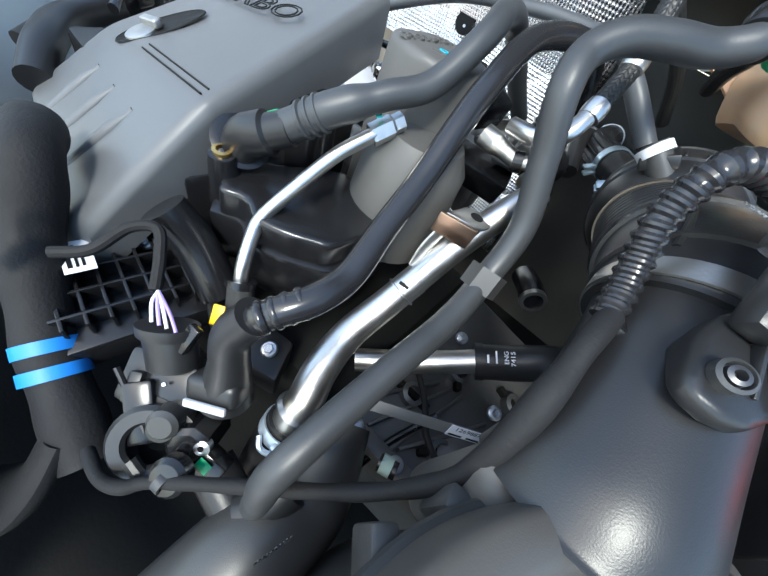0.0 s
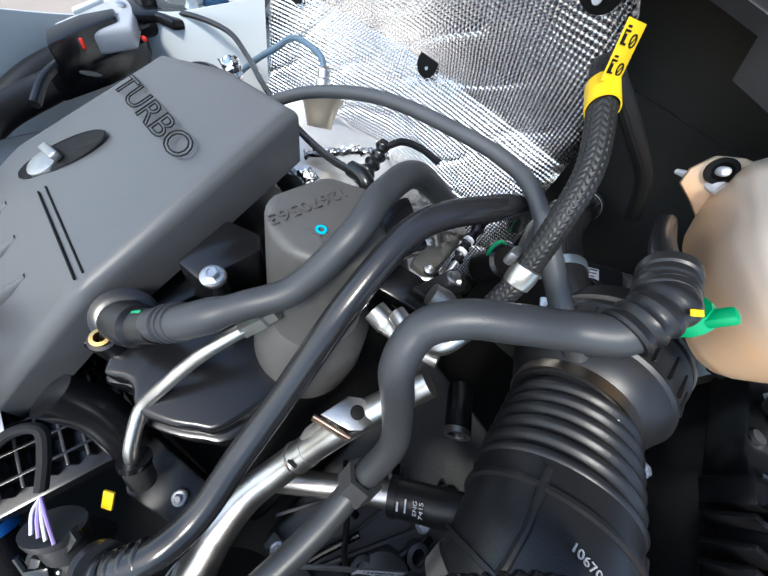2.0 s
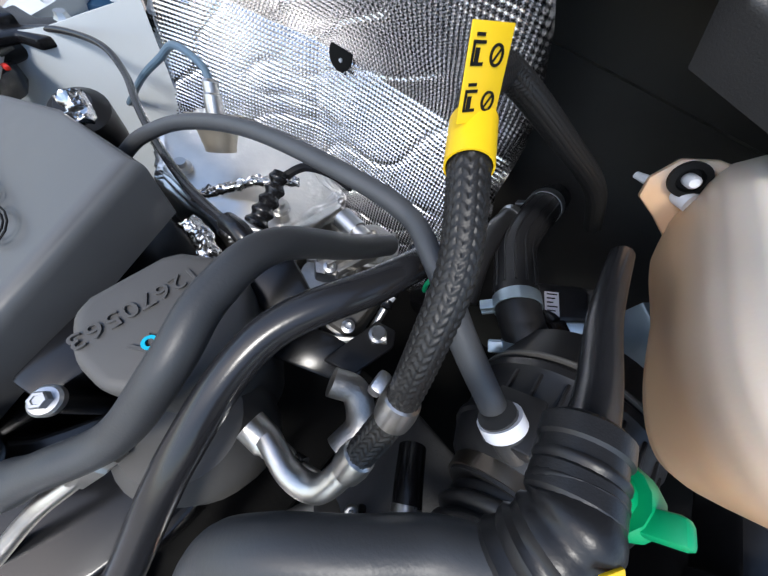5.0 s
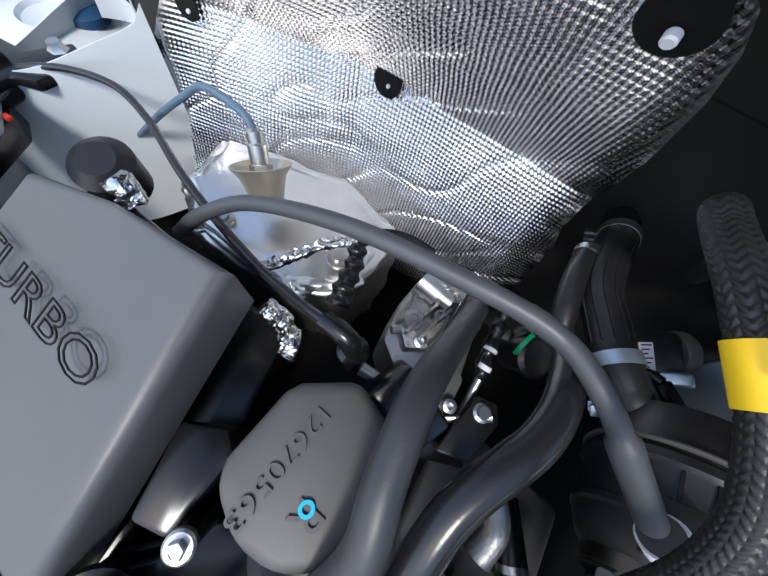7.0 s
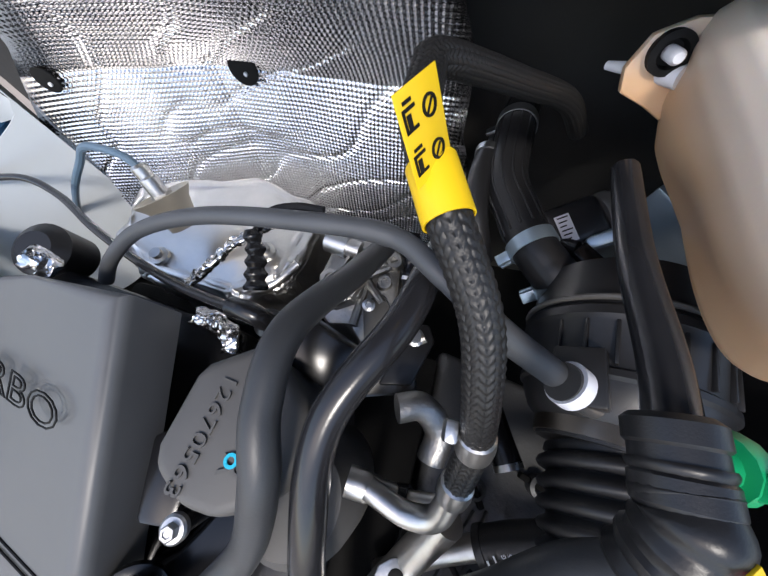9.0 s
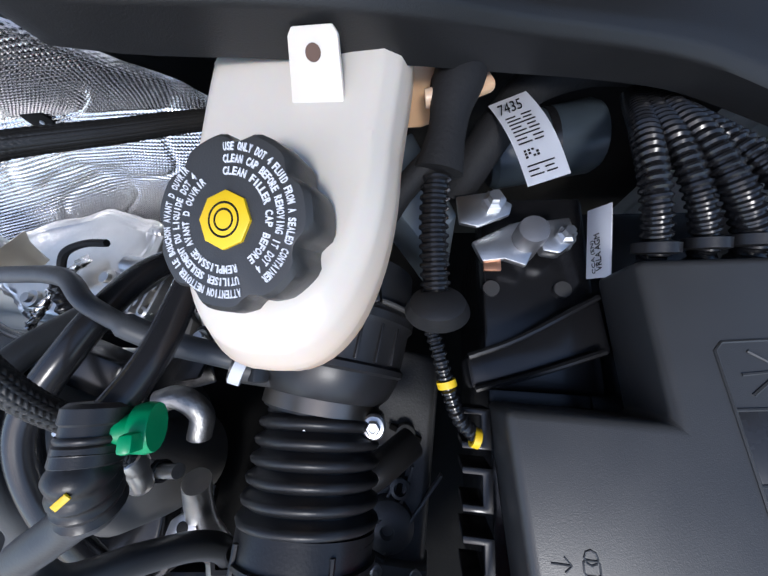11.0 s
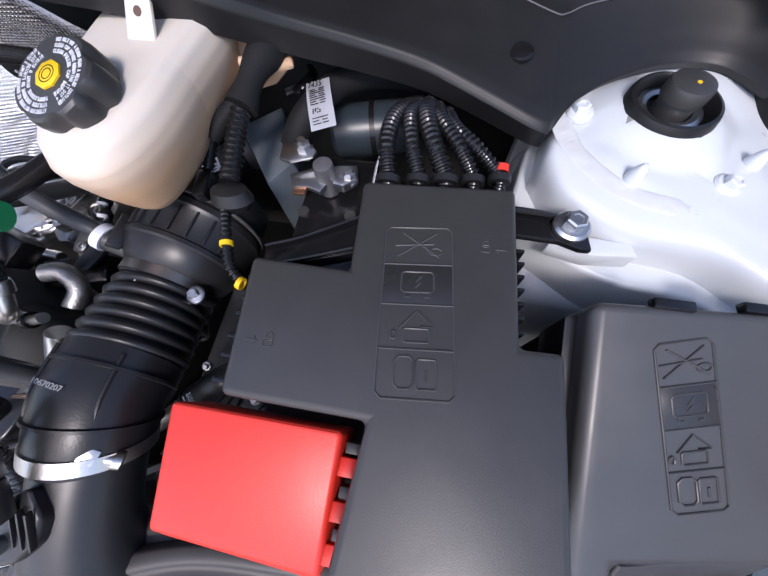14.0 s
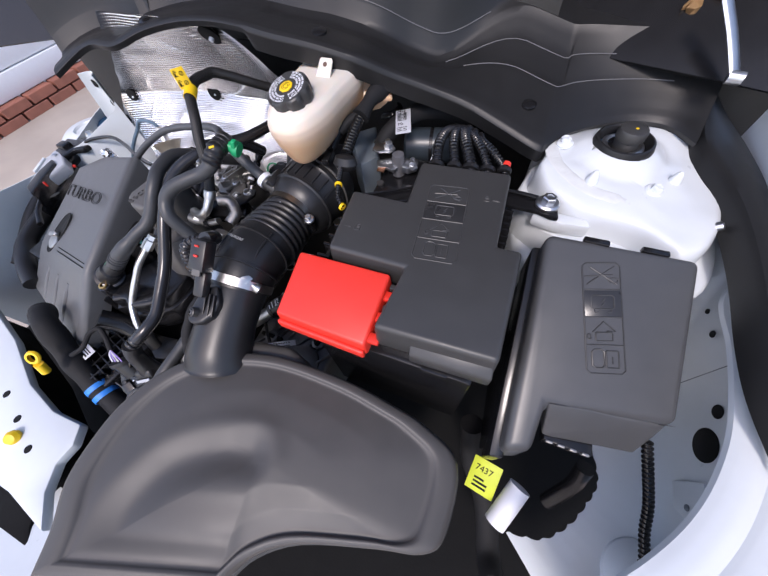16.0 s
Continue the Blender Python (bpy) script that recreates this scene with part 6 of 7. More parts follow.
for k in range(7):
    part("cross_rib", slab((0.0028, MH, 0.016), mm @ Matrix.Translation((MW * (0.06 + 0.147 * k), MH / 2, -0.0042)), 0.0006), M_GLOSS, mani)
lm = flat((-0.344, -0.296, -0.175), Mx - Mo, My - Mo)
part("label", slab((0.020, 0.034, 0.0008), lm @ Matrix.Translation((0.008, 0.0, 0.004)), 0.0001), M_LABEL, mani, "white label with square code bars")
bars(lm @ Matrix.Translation((0.001, -0.012, 0.0045)), [(0.0, 0.0, 0.003, 0.012), (0.005, 0.0, 0.002, 0.024), (0.009, 0.0, 0.002, 0.02)], M_INKSHADE, mani)
part("runner", tube([(-0.310, -0.231, -0.120), (-0.289, -0.221, -0.150), (-0.257, -0.222, -0.186)], 0.018, 6, 16), M_GLOSS, mani)
part("plate", prism([(-0.320, -0.206), (-0.261, -0.210), (-0.182, -0.200), (-0.164, -0.237), (-0.228, -0.252)], -0.24, -0.2, 0.004), M_DARK, mani)
part("thin_lead", tube([(-0.315, -0.302, -0.133), (-0.302, -0.284, -0.129), (-0.300, -0.259, -0.119), (-0.289, -0.246, -0.118), (-0.274, -0.255, -0.128), (-0.257, -0.270, -0.139)], 0.0042, 8, 10), M_TAPE, mani)

# throttle actuator, plugs and coloured wires
thr = thing("throttle_actuator", "black throttle actuator with plug and coloured wires", "actuator")
part("body", slab((0.050, 0.040, 0.03), axis((-0.220, -0.294, -0.194), (0.1, -0.5, 0.85), 0.3), 0.005), M_DARK, thr)
part("cover_plate", slab((0.040, 0.028, 0.004), axis((-0.208, -0.293, -0.178), (0.1, -0.5, 0.85), 0.15), 0.002), M_GLOSS, thr)
part("rivet", lathe([(0.0014, -0.001), (0.0014, 0.0008), (0, 0.001)], axis((-0.208, -0.299, -0.174), (0.1, -0.5, 0.85)), 10), M_ZINC, thr)
part("arch", lathe([(0.014, -0.012), (0.026, -0.012), (0.027, -0.004), (0.027, 0.008), (0.024, 0.011), (0.016, 0.011), (0.014, 0.008)], axis((-0.190, -0.322, -0.204), (0.3, -0.5, 0.8)), 30), M_DARK, thr)
part("drum", lathe([(0, -0.02), (0.011, -0.02), (0.011, 0.012), (0.009, 0.014), (0.005, 0.014), (0.004, 0.010), (0, 0.010)], axis((-0.191, -0.308, -0.193), (0.35, -0.55, 0.6)), 22), M_GLOSS, thr)
part("lug", slab((0.010, 0.022, 0.012), axis((-0.224, -0.311, -0.186), (0.1, -0.5, 0.85), 0.35), 0.002), M_DARK, thr)
part("edge_rib", tube([(-0.239, -0.313, -0.175), (-0.217, -0.318, -0.187), (-0.195, -0.323, -0.196)], 0.0022, 5, 8), M_GLOSS, thr)
part("edge_rib", tube([(-0.186, -0.338, -0.198), (-0.174, -0.338, -0.202), (-0.171, -0.332, -0.203)], 0.005, 5, 10), M_DARK, thr)
part("plug", tube([(-0.231, -0.278, -0.149), (-0.224, -0.282, -0.160), (-0.217, -0.287, -0.174)], 0.0175, 5, 24, True, 0.75), M_DARK, thr)
part("plug_collar", tube([(-0.231, -0.277, -0.145), (-0.230, -0.278, -0.147), (-0.229, -0.279, -0.150)], 0.0198, 4, 24, True, 0.75), M_DARK, thr)
part("plug_clip", slab((0.010, 0.022, 0.006), flat((-0.214, -0.274, -0.146), (1, 0, 0), (-0.05, 0.55, 0.6)), 0.0015), M_GLOSS, thr)
for dx, c in ((-14, (0.75, 0.75, 0.78)), (-4, (0.4, 0.3, 0.65)), (6, (0.7, 0.7, 0.62)), (18, (0.35, 0.25, 0.6))):
    P0 = Vector((-0.251, -0.270, -0.133))
    P1 = Vector((-0.227, -0.282, -0.137))
    P1 = P1 + Vector((0.0005 * dx, 0.0002 * dx, 0))
    part("wire", tube([P0, P0.lerp(P1, 0.5) + Vector((0.0002 * dx, 0, 0.002)), P1], 0.0012, 5, 8), mat("wire insulation", c, 0.4), thr)
part("cylinder", lathe([(0, -0.02), (0.016, -0.02), (0.016, 0.015), (0.012, 0.018), (0.006, 0.018), (0.005, 0.022), (0, 0.022)], axis((-0.171, -0.301, -0.202), (0.3, -0.6, 0.6)), 8), M_GLOSS, thr)
part("pin", lathe([(0.0, -0.03), (0.011, -0.03), (0.011, 0.012), (0.008, 0.015), (0, 0.015)], axis((-0.191, -0.306, -0.190), (0.3, -0.6, 0.6)), 20), M_PLASTIC, thr)
part("bracket", slab((0.020, 0.045, 0.016), axis((-0.209, -0.316, -0.195), (0.3, -0.5, 0.8), 0.4), 0.003), M_GLOSS, thr)
part("ring", lathe([(0.02, -0.006), (0.027, -0.006), (0.027, 0.006), (0.02, 0.006)], axis((-0.183, -0.320, -0.204), (0.2, -0.5, 0.85)), 28), M_PLASTIC, thr)
part("knob", lathe([(0.013, -0.006), (0.013, 0.002), (0.010, 0.005), (0, 0.006)], axis((-0.157, -0.327, -0.185), (0.1, -0.6, 0.7)), 20), M_GLOSS, thr)
part("screw", lathe([(0.006, -0.003), (0.006, 0.003), (0.003, 0.004), (0, 0.001)], axis((-0.159, -0.304, -0.189), (0.3, -0.6, 0.6)), 14), M_ZINC, thr)
part("plug", slab((0.024, 0.02, 0.016), axis((-0.149, -0.307, -0.202), (0.2, -0.6, 0.7), -0.3), 0.002), M_GLOSS, thr)
part("plug_face", slab((0.010, 0.008, 0.001), axis((-0.149, -0.311, -0.192), (0.2, -0.6, 0.7), -0.3), 0.0003), M_GREEN, thr)
tagged(part("yellow_tab", slab((0.009, 0.016, 0.002), axis((-0.221, -0.248, -0.150), (0.2, -0.6, 0.7), 0.2), 0.0005), M_YELLOW), "small yellow plastic lock tab", "tab")

# fuel pipe with its sleeve and nut
fp = thing("fuel_pipe", "bent bare steel fuel pipe with hex nut and black sleeve", "pipe")
part("tube", tube([(-0.228, -0.224, -0.150), (-0.236, -0.215, -0.130), (-0.247, -0.198, -0.113), (-0.251, -0.186, -0.103), (-0.246, -0.168, -0.084), (-0.241, -0.148, -0.066), (-0.234, -0.129, -0.048), (-0.224, -0.102, -0.031)], 0.0056, 10, 16), M_STEEL, fp)
part("nut", lathe([(0.0, -0.012), (0.009, -0.012), (0.009, 0.006), (0.0075, 0.008), (0.0075, 0.016), (0, 0.016)], axis((-0.223, -0.096, -0.029), (0.35, 0.75, 0.5)), 6), M_STEEL, fp, angle=0.3)
part("paint_mark", slab((0.006, 0.005, 0.0015), axis((-0.228, -0.102, -0.020), (-0.3, -0.3, 0.9)), 0.0004), mat("teal paint", (0.05, 0.5, 0.42), 0.4), fp)
part("sleeve", tube([(-0.222, -0.232, -0.180), (-0.226, -0.226, -0.160), (-0.231, -0.220, -0.143)], 0.0105, 6, 20), M_PLASTIC, fp)
part("collar", lathe([(0.0045, -0.003), (0.0122, -0.003), (0.0122, 0.003), (0.0045, 0.003)], axis((-0.231, -0.220, -0.143), (-0.4, 0.5, 0.8)), 22), M_GLOSS, fp)

# coolant pipe with bracket, spring clamp and hose
cp = thing("coolant_pipe", "shiny steel coolant pipe with pressed bracket and clamp", "pipe")
part("tube", tube([(-0.130, -0.252, -0.200), (-0.131, -0.238, -0.180), (-0.140, -0.212, -0.168), (-0.144, -0.179, -0.156), (-0.138, -0.145, -0.134), (-0.131, -0.118, -0.106), (-0.124, -0.096, -0.078), (-0.114, -0.07, -0.05), (-0.10, -0.04, -0.02)], lambda f: 0.0158 - 0.005 * f, 10, 24), M_STEEL, cp)
part("bead", lathe([(0.0155, -0.004), (0.0185, -0.001), (0.0185, 0.001), (0.0155, 0.004)], axis((-0.131, -0.243, -0.186), (0, 0.5, 0.8)), 26), M_STEEL, cp)
part("bracket", prism([(-0.143, -0.106), (-0.120, -0.099), (-0.113, -0.093), (-0.111, -0.085), (-0.114, -0.078), (-0.121, -0.074), (-0.129, -0.076), (-0.137, -0.082)], -0.050, -0.047, 0.0012), M_STEEL, cp)
part("bracket_fold", prism([(-0.146, -0.108), (-0.115, -0.100), (-0.115, -0.103), (-0.146, -0.111)], -0.066, -0.047, 0.001), mat("copper tinted steel", (0.55, 0.36, 0.26), 0.3, 1.0), cp)
# hole shade painted as a black disc on the bracket
part("bracket_hole", lathe([(0.0, 0.0008), (0.004, 0.0008), (0.0055, 0.0002)], axis((-0.124, -0.086, -0.047)), 20), M_INKSHADE, cp)
bx = Vector((0.007, 0.027, 0.028)).normalized()
part("saddle", lathe([(0.0118, -0.009), (0.0132, -0.009), (0.0132, 0.009), (0.0118, 0.009)], axis((-0.133, -0.127, -0.115), bx), 28), M_STEEL, cp)
part("saddle_lip", lathe([(0.0132, -0.0012), (0.0150, -0.0006), (0.0150, 0.0006), (0.0132, 0.0012)], axis(Vector((-0.133, -0.127, -0.115)) - bx * 0.008, bx), 28), M_STEEL, cp)
# slot shade painted as a thin black slab
part("saddle_slot", slab((0.009, 0.003, 0.0006), flat(Vector((-0.134, -0.138, -0.106)), (1, 0.1, 0), bx), 0.0002), M_INKSHADE, cp)
part("bracket_leg", tube([(-0.140, -0.118, -0.100), (-0.141, -0.112, -0.082), (-0.138, -0.104, -0.062), (-0.134, -0.098, -0.050)], 0.0058, 6, 14, True, 0.3), M_STEEL, cp)
part("bracket_leg", tube([(-0.124, -0.112, -0.098), (-0.121, -0.104, -0.080), (-0.119, -0.096, -0.062), (-0.119, -0.092, -0.050)], 0.0058, 6, 14, True, 0.3), M_STEEL, cp)
M_PALECLAMP = mat("pale plated clamp", (0.5, 0.58, 0.66), 0.4, 0.6)
part("spring_clamp", lathe([(0.0190, -0.005), (0.0203, -0.005), (0.0203, 0.005), (0.0190, 0.005)], axis((-0.130, -0.255, -0.203), (0, 0.5, 0.8)), 28), M_PALECLAMP, cp, "pale blue plated spring clamp")
part("clamp_ear", slab((0.008, 0.006, 0.014), Matrix.Translation((-0.122, -0.272, -0.196)), 0.0015), M_PALECLAMP, cp)
part("clamp_loop", tube([(-0.138, -0.274, -0.192), (-0.131, -0.279, -0.194), (-0.122, -0.276, -0.196), (-0.117, -0.268, -0.197)], 0.0022, 6, 8), M_PALECLAMP, cp)
part("hose", tube([(-0.130, -0.250, -0.197), (-0.130, -0.262, -0.216), (-0.128, -0.28, -0.25), (-0.12, -0.31, -0.30)], 0.019, 8, 20), M_RUBBER, cp)
part("data_label", slab((0.022, 0.012, 0.001), axis((-0.113, -0.061, -0.055), (0.2, -0.5, 0.8), 0.9), 0.0003), M_LABEL, cp, "white square code label")

# lower hose with printed text, ring and strip label
lh = thing("radiator_hose", "black moulded radiator hose on a steel pipe with print", "hose")
L0, L1, L2, L3 = Vector((-0.132, -0.154, -0.227)), Vector((-0.081, -0.117, -0.205)), Vector((-0.035, -0.087, -0.173)), Vector((0.024, -0.054, -0.136))
part("pipe", tube([L0, L1, L2], 0.0125, 6, 20), M_STEEL, lh)
part("hose", tube([L2, L2.lerp(L3, 0.4), L3, L3 + Vector((0.04, 0.03, -0.03))], 0.018, 8, 22), M_RUBBER, lh)
part("lip", lathe([(0.0125, -0.004), (0.0192, -0.004), (0.0192, 0.004), (0.0125, 0.004)], axis(L2, L3 - L2), 26), M_RUBBER, lh)
hd = (L3 - L2).normalized()
up0 = Vector((-0.35, -0.55, 0.75))
fm = flat(L2 + hd * 0.020 + up0.normalized() * 0.0186 + Vector((0, 0, 0.003)), hd.cross(up0), hd)
ft = fm @ Matrix.Rotation(math.pi, 4, "Z")
lettering("ENG", ft @ Matrix.Translation((-0.006, -0.008, 0)), 0.012, 0.004, M_LABEL, lh, 0.0003)
lettering("7415", ft @ Matrix.Translation((-0.008, -0.014, 0)), 0.014, 0.004, M_LABEL, lh, 0.0003)
bars(fm, [(-0.002, -0.012, 0.008, 0.002), (-0.006, -0.004, 0.012, 0.0016)], M_LABEL, lh)
wr = thing("pipe_stub", "black pipe stub with bright metal end ring", "pipe stub")
part("stub", tube([(-0.031, -0.007, -0.127), (-0.04, 0.012, -0.13), (-0.05, 0.04, -0.14)], 0.014, 6, 20), M_GLOSS, wr)
part("ring", lathe([(0.010, -0.003), (0.0142, -0.003), (0.0142, 0.003), (0.010, 0.003)], axis((-0.031, -0.008, -0.127), (0.4, -0.9, 0.1)), 26), M_STEEL, wr, "bright metal ring")
strip = thing("cable_strap", "grey strap with white printed part label", "strap")
la, lb = Vector((-0.021, -0.153, -0.191)), Vector((0.022, -0.125, -0.202))
sx = (lb - la)
sm = flat(la - sx * 1.6, sx, (0.1, 0.5, 0.75))
part("strap", slab((sx.length * 2.75, 0.013, 0.0012), sm @ Matrix.Translation((sx.length * 1.33, -0.006, -0.0008)), 0.0003), mat("grey strap", (0.16, 0.165, 0.17), 0.5), strip)
part("label", slab((sx.length, 0.0135, 0.0008), sm @ Matrix.Translation((sx.length * 2.1, -0.006, 0.0006)), 0.0001), M_LABEL, strip, "white part number label")
lettering("12698874", sm @ Matrix.Translation((sx.length * 1.75, -0.005, 0.0011)), sx.length * 0.65, 0.0045, M_INKSHADE, strip, 0.0001)
bars(sm @ Matrix.Translation((sx.length * 1.65, -0.0115, 0.001)), [(0, 0, 0.016, 0.002), (0.022, 0, 0.016, 0.002)], M_INKSHADE, strip)
tg2 = thing("ground_plug", "small green and white plug on the gearbox", "plug")
part("plug", tube([(-0.049, -0.210, -0.234), (-0.032, -0.207, -0.229)], 0.008, 4, 14), M_GLOSS, tg2)
part("band", tube([(-0.048, -0.211, -0.228), (-0.038, -0.209, -0.226)], 0.009, 4, 14), mat("pale green band", (0.5, 0.65, 0.55), 0.5), tg2)
tagged(part("gear_lever", tube([(-0.060, -0.221, -0.271), (-0.048, -0.178, -0.254), (-0.027, -0.131, -0.236)], 0.004, 4, 10), M_GLOSS), "thin black rod across the gearbox", "rod")

# big lower elbow with moulded mark
low = thing("throttle_duct", "black moulded duct elbow with raised material mark", "duct")
part("elbow", tube([(-0.105, -0.222, -0.210), (-0.088, -0.255, -0.219), (-0.080, -0.282, -0.224), (-0.088, -0.317, -0.220), (-0.093, -0.350, -0.235), (-0.098, -0.395, -0.270), (-0.100, -0.430, -0.330)], lambda f: 0.034 + 0.006 * f, 8, 24), M_PLASTIC, low)
e0, e1 = Vector((-0.082, -0.322, -0.164)), Vector((-0.075, -0.300, -0.163))
lettering(">PA6+GF15<", flat(e0, e1 - e0, (0, 0.6, 0.8)), (e1 - e0).length, 0.006, M_HOSE, low, 0.0004)
part("side_hose", tube([(-0.150, -0.306, -0.212), (-0.120, -0.311, -0.216), (-0.101, -0.314, -0.216)], 0.016, 6, 16), M_RUBBER, low)
part("cuff", tube([(-0.108, -0.309, -0.206), (-0.099, -0.292, -0.195), (-0.096, -0.279, -0.188)], 0.0165, 6, 18), M_RUBBER, low)

# ---- looms ----
ll = thing("main_loom", "thick black taped wiring loom with blue bands", "wiring loom")
LP = [(-0.440, -0.256, -0.124), (-0.396, -0.273, -0.116), (-0.376, -0.292, -0.146), (-0.352, -0.312, -0.176), (-0.323, -0.328, -0.200), (-0.290, -0.341, -0.220), (-0.250, -0.352, -0.236), (-0.222, -0.360, -0.25)]
part("trunk", tube(LP, lambda f: 0.0195 + 0.001 * math.sin(30 * f), 12, 24), M_TAPE, ll)
bq = Vector((-0.296, -0.339, -0.217))
bd = Vector(LP[5]) - Vector(LP[4])
for s in (-0.010, 0.010):
    part("blue_band", lathe([(0.0198, -0.005), (0.0214, -0.005), (0.0214, 0.005), (0.0198, 0.005)], axis(bq + bd.normalized() * s, bd), 28), M_BLUE, ll, "bright blue tape band")
part("fine_mesh", tube([(-0.25, -0.36, -0.24), (-0.24, -0.385, -0.26), (-0.25, -0.41, -0.29), (-0.28, -0.44, -0.32)], lambda f: 0.024 + 0.006 * f, 8, 20, True, 0.5), M_TAPE, ll)
fl = thing("front_loom", "thin taped loom rising to a ribbed conduit", "wiring loom")
part("lead", tube([(-0.216, -0.353, -0.215), (-0.191, -0.355, -0.205), (-0.174, -0.348, -0.195), (-0.157, -0.331, -0.185), (-0.075, -0.275, -0.125), (-0.045, -0.250, -0.085), (-0.038, -0.235, -0.058), (-0.038, -0.222, -0.040), (-0.039, -0.211, -0.027), (-0.039, -0.198, -0.017), (-0.039, -0.185, -0.009), (-0.036, -0.165, -0.003)], lambda f: 0.0042 + 0.0030 * max(0.0, f - 0.45) + 0.0022 * math.exp(-((f - 0.82) / 0.07) ** 2) + 0.0003 * math.sin(60 * f), 12, 14), M_TAPE, fl)
part("conduit", corrugated([(-0.036, -0.163, -0.006), (-0.039, -0.150, 0.005), (-0.044, -0.140, 0.018), (-0.050, -0.132, 0.036), (-0.048, -0.124, 0.056), (-0.036, -0.112, 0.062), (-0.015, -0.100, 0.060)], 0.0078, 0.0058, 0.0013, 16), M_SHINYHOSE, fl)
part("clip", slab((0.012, 0.012, 0.02), Matrix.Translation((-0.030, -0.164, -0.012)), 0.002), M_GLOSS, fl)
part("tie", lathe([(0.0046, -0.003), (0.0065, -0.003), (0.0065, 0.003), (0.0046, 0.003)], axis((-0.157, -0.331, -0.185), (1, 0.1, 0.1)), 16), M_HOSE, fl)

# sensor on the intake elbow
sen = thing("pressure_sensor", "black sensor with red lock and screw on the intake", "sensor")
def sensor_pose(x, y, z):
    return flat((x, y, z), (1, 0.05, -0.05), (-0.1, 0.78, 0.6))


part("plug", tube([(-0.016, -0.100, 0.060), (-0.012, -0.106, 0.067), (-0.011, -0.114, 0.074)], 0.0092, 6, 16), M_GLOSS, sen)
part("body", slab((0.022, 0.040, 0.020), sensor_pose(-0.010, -0.131, 0.062), 0.003), M_DARK, sen)
part("neck", slab((0.016, 0.034, 0.014), sensor_pose(-0.006, -0.158, 0.038), 0.004), M_DARK, sen)
part("lock", slab((0.006, 0.0025, 0.003), sensor_pose(-0.010, -0.128, 0.0775), 0.0012), M_RED, sen, "red lock tab")
part("lock", slab((0.006, 0.003, 0.003), sensor_pose(-0.009, -0.138, 0.0705), 0.0012), M_RED, sen, "red lock tab")
part("face", slab((0.012, 0.016, 0.002), sensor_pose(-0.007, -0.150, 0.0585), 0.0006), mat("dull tan face", (0.10, 0.095, 0.09), 0.5), sen)
part("foot", prism([(-0.018, -0.196), (-0.014, -0.202), (-0.004, -0.203), (0.006, -0.199), (0.016, -0.186), (0.018, -0.168), (0.006, -0.150), (-0.012, -0.158), (-0.018, -0.176)], 0.004, lambda x, y: 0.014 + 0.4 * max(0.0, y + 0.19), 0.004, 3), M_DARK, sen)
part("foot_boss", lathe([(0.0062, -0.006), (0.0062, 0.005), (0.0048, 0.006), (0.0042, 0.003), (0, 0.003)], axis((-0.008, -0.190, 0.018), (-0.2, -0.5, 0.85)), 22), M_PLASTIC, sen)
part("screw", lathe([(0.0036, 0.0), (0.0036, 0.006), (0.002, 0.0065), (0.0016, 0.003), (0, 0.003)], axis((-0.008, -0.190, 0.018), (-0.2, -0.5, 0.85)), 16), mat("dark phosphated screw", (0.10, 0.10, 0.105), 0.4, 0.8), sen)
for k in range(3):
    part("rib", slab((0.0018, 0.028, 0.005), flat((0.001 + 0.007 * k, -0.176, 0.022), (1, 0.2, 0), (0, 1, 0.5)), 0.0006), M_DARK, sen)
part("cradle", prism([(-0.026, -0.166), (-0.010, -0.172), (0.000, -0.160), (-0.004, -0.146), (-0.020, -0.146)], -0.03, -0.002, 0.003, 3), M_DARK, sen)

# steel fittings by the separator
fit_ = thing("fuel_fitting", "bright steel pipe union with black band and label", "fitting")
q0, q1, q2 = Vector((-0.167, -0.032, -0.012)), Vector((-0.130, -0.034, -0.014)), Vector((-0.107, -0.030, -0.006))
part("union", tube([q0, q0.lerp(q1, 0.5), q1], lambda f: 0.0095 - 0.0025 * (f > 0.4) + 0.001 * (0.4 < f < 0.5), 8, 18), M_STEEL, fit_)
part("pipe", tube([q1, q1.lerp(q2, 0.5), q2], 0.0055, 6, 14), M_STEEL, fit_)
part("band", lathe([(0.006, -0.004), (0.0085, -0.004), (0.0085, 0.004), (0.006, 0.004)], axis(q1, q2 - q1), 18), M_GLOSS, fit_)
part("bent_pipe", tube([(-0.145, 0.017, -0.012), (-0.128, 0.022, -0.016), (-0.113, 0.009, -0.027), (-0.115, -0.011, -0.033)], 0.010, 8, 18), M_ALU, fit_)
part("plate", prism([(-0.164, 0.032), (-0.150, 0.087), (-0.132, 0.090), (-0.125, 0.076), (-0.138, 0.037)], -0.050, -0.044, 0.002), M_DARK, fit_)
part("plate_bolt", lathe([(0.008, 0.0), (0.008, 0.002), (0.0055, 0.003), (0.005, 0.007), (0, 0.007)], axis((-0.142, 0.076, -0.044)), 12), M_ZINC, fit_)
part("solenoid", slab((0.035, 0.05, 0.03), axis((-0.206, 0.042, -0.009), (0.2, -0.3, 0.9), 0.6), 0.004), M_GLOSS, fit_)
alu = thing("aluminium_bracket", "machined aluminium casting behind the separator", "casting")
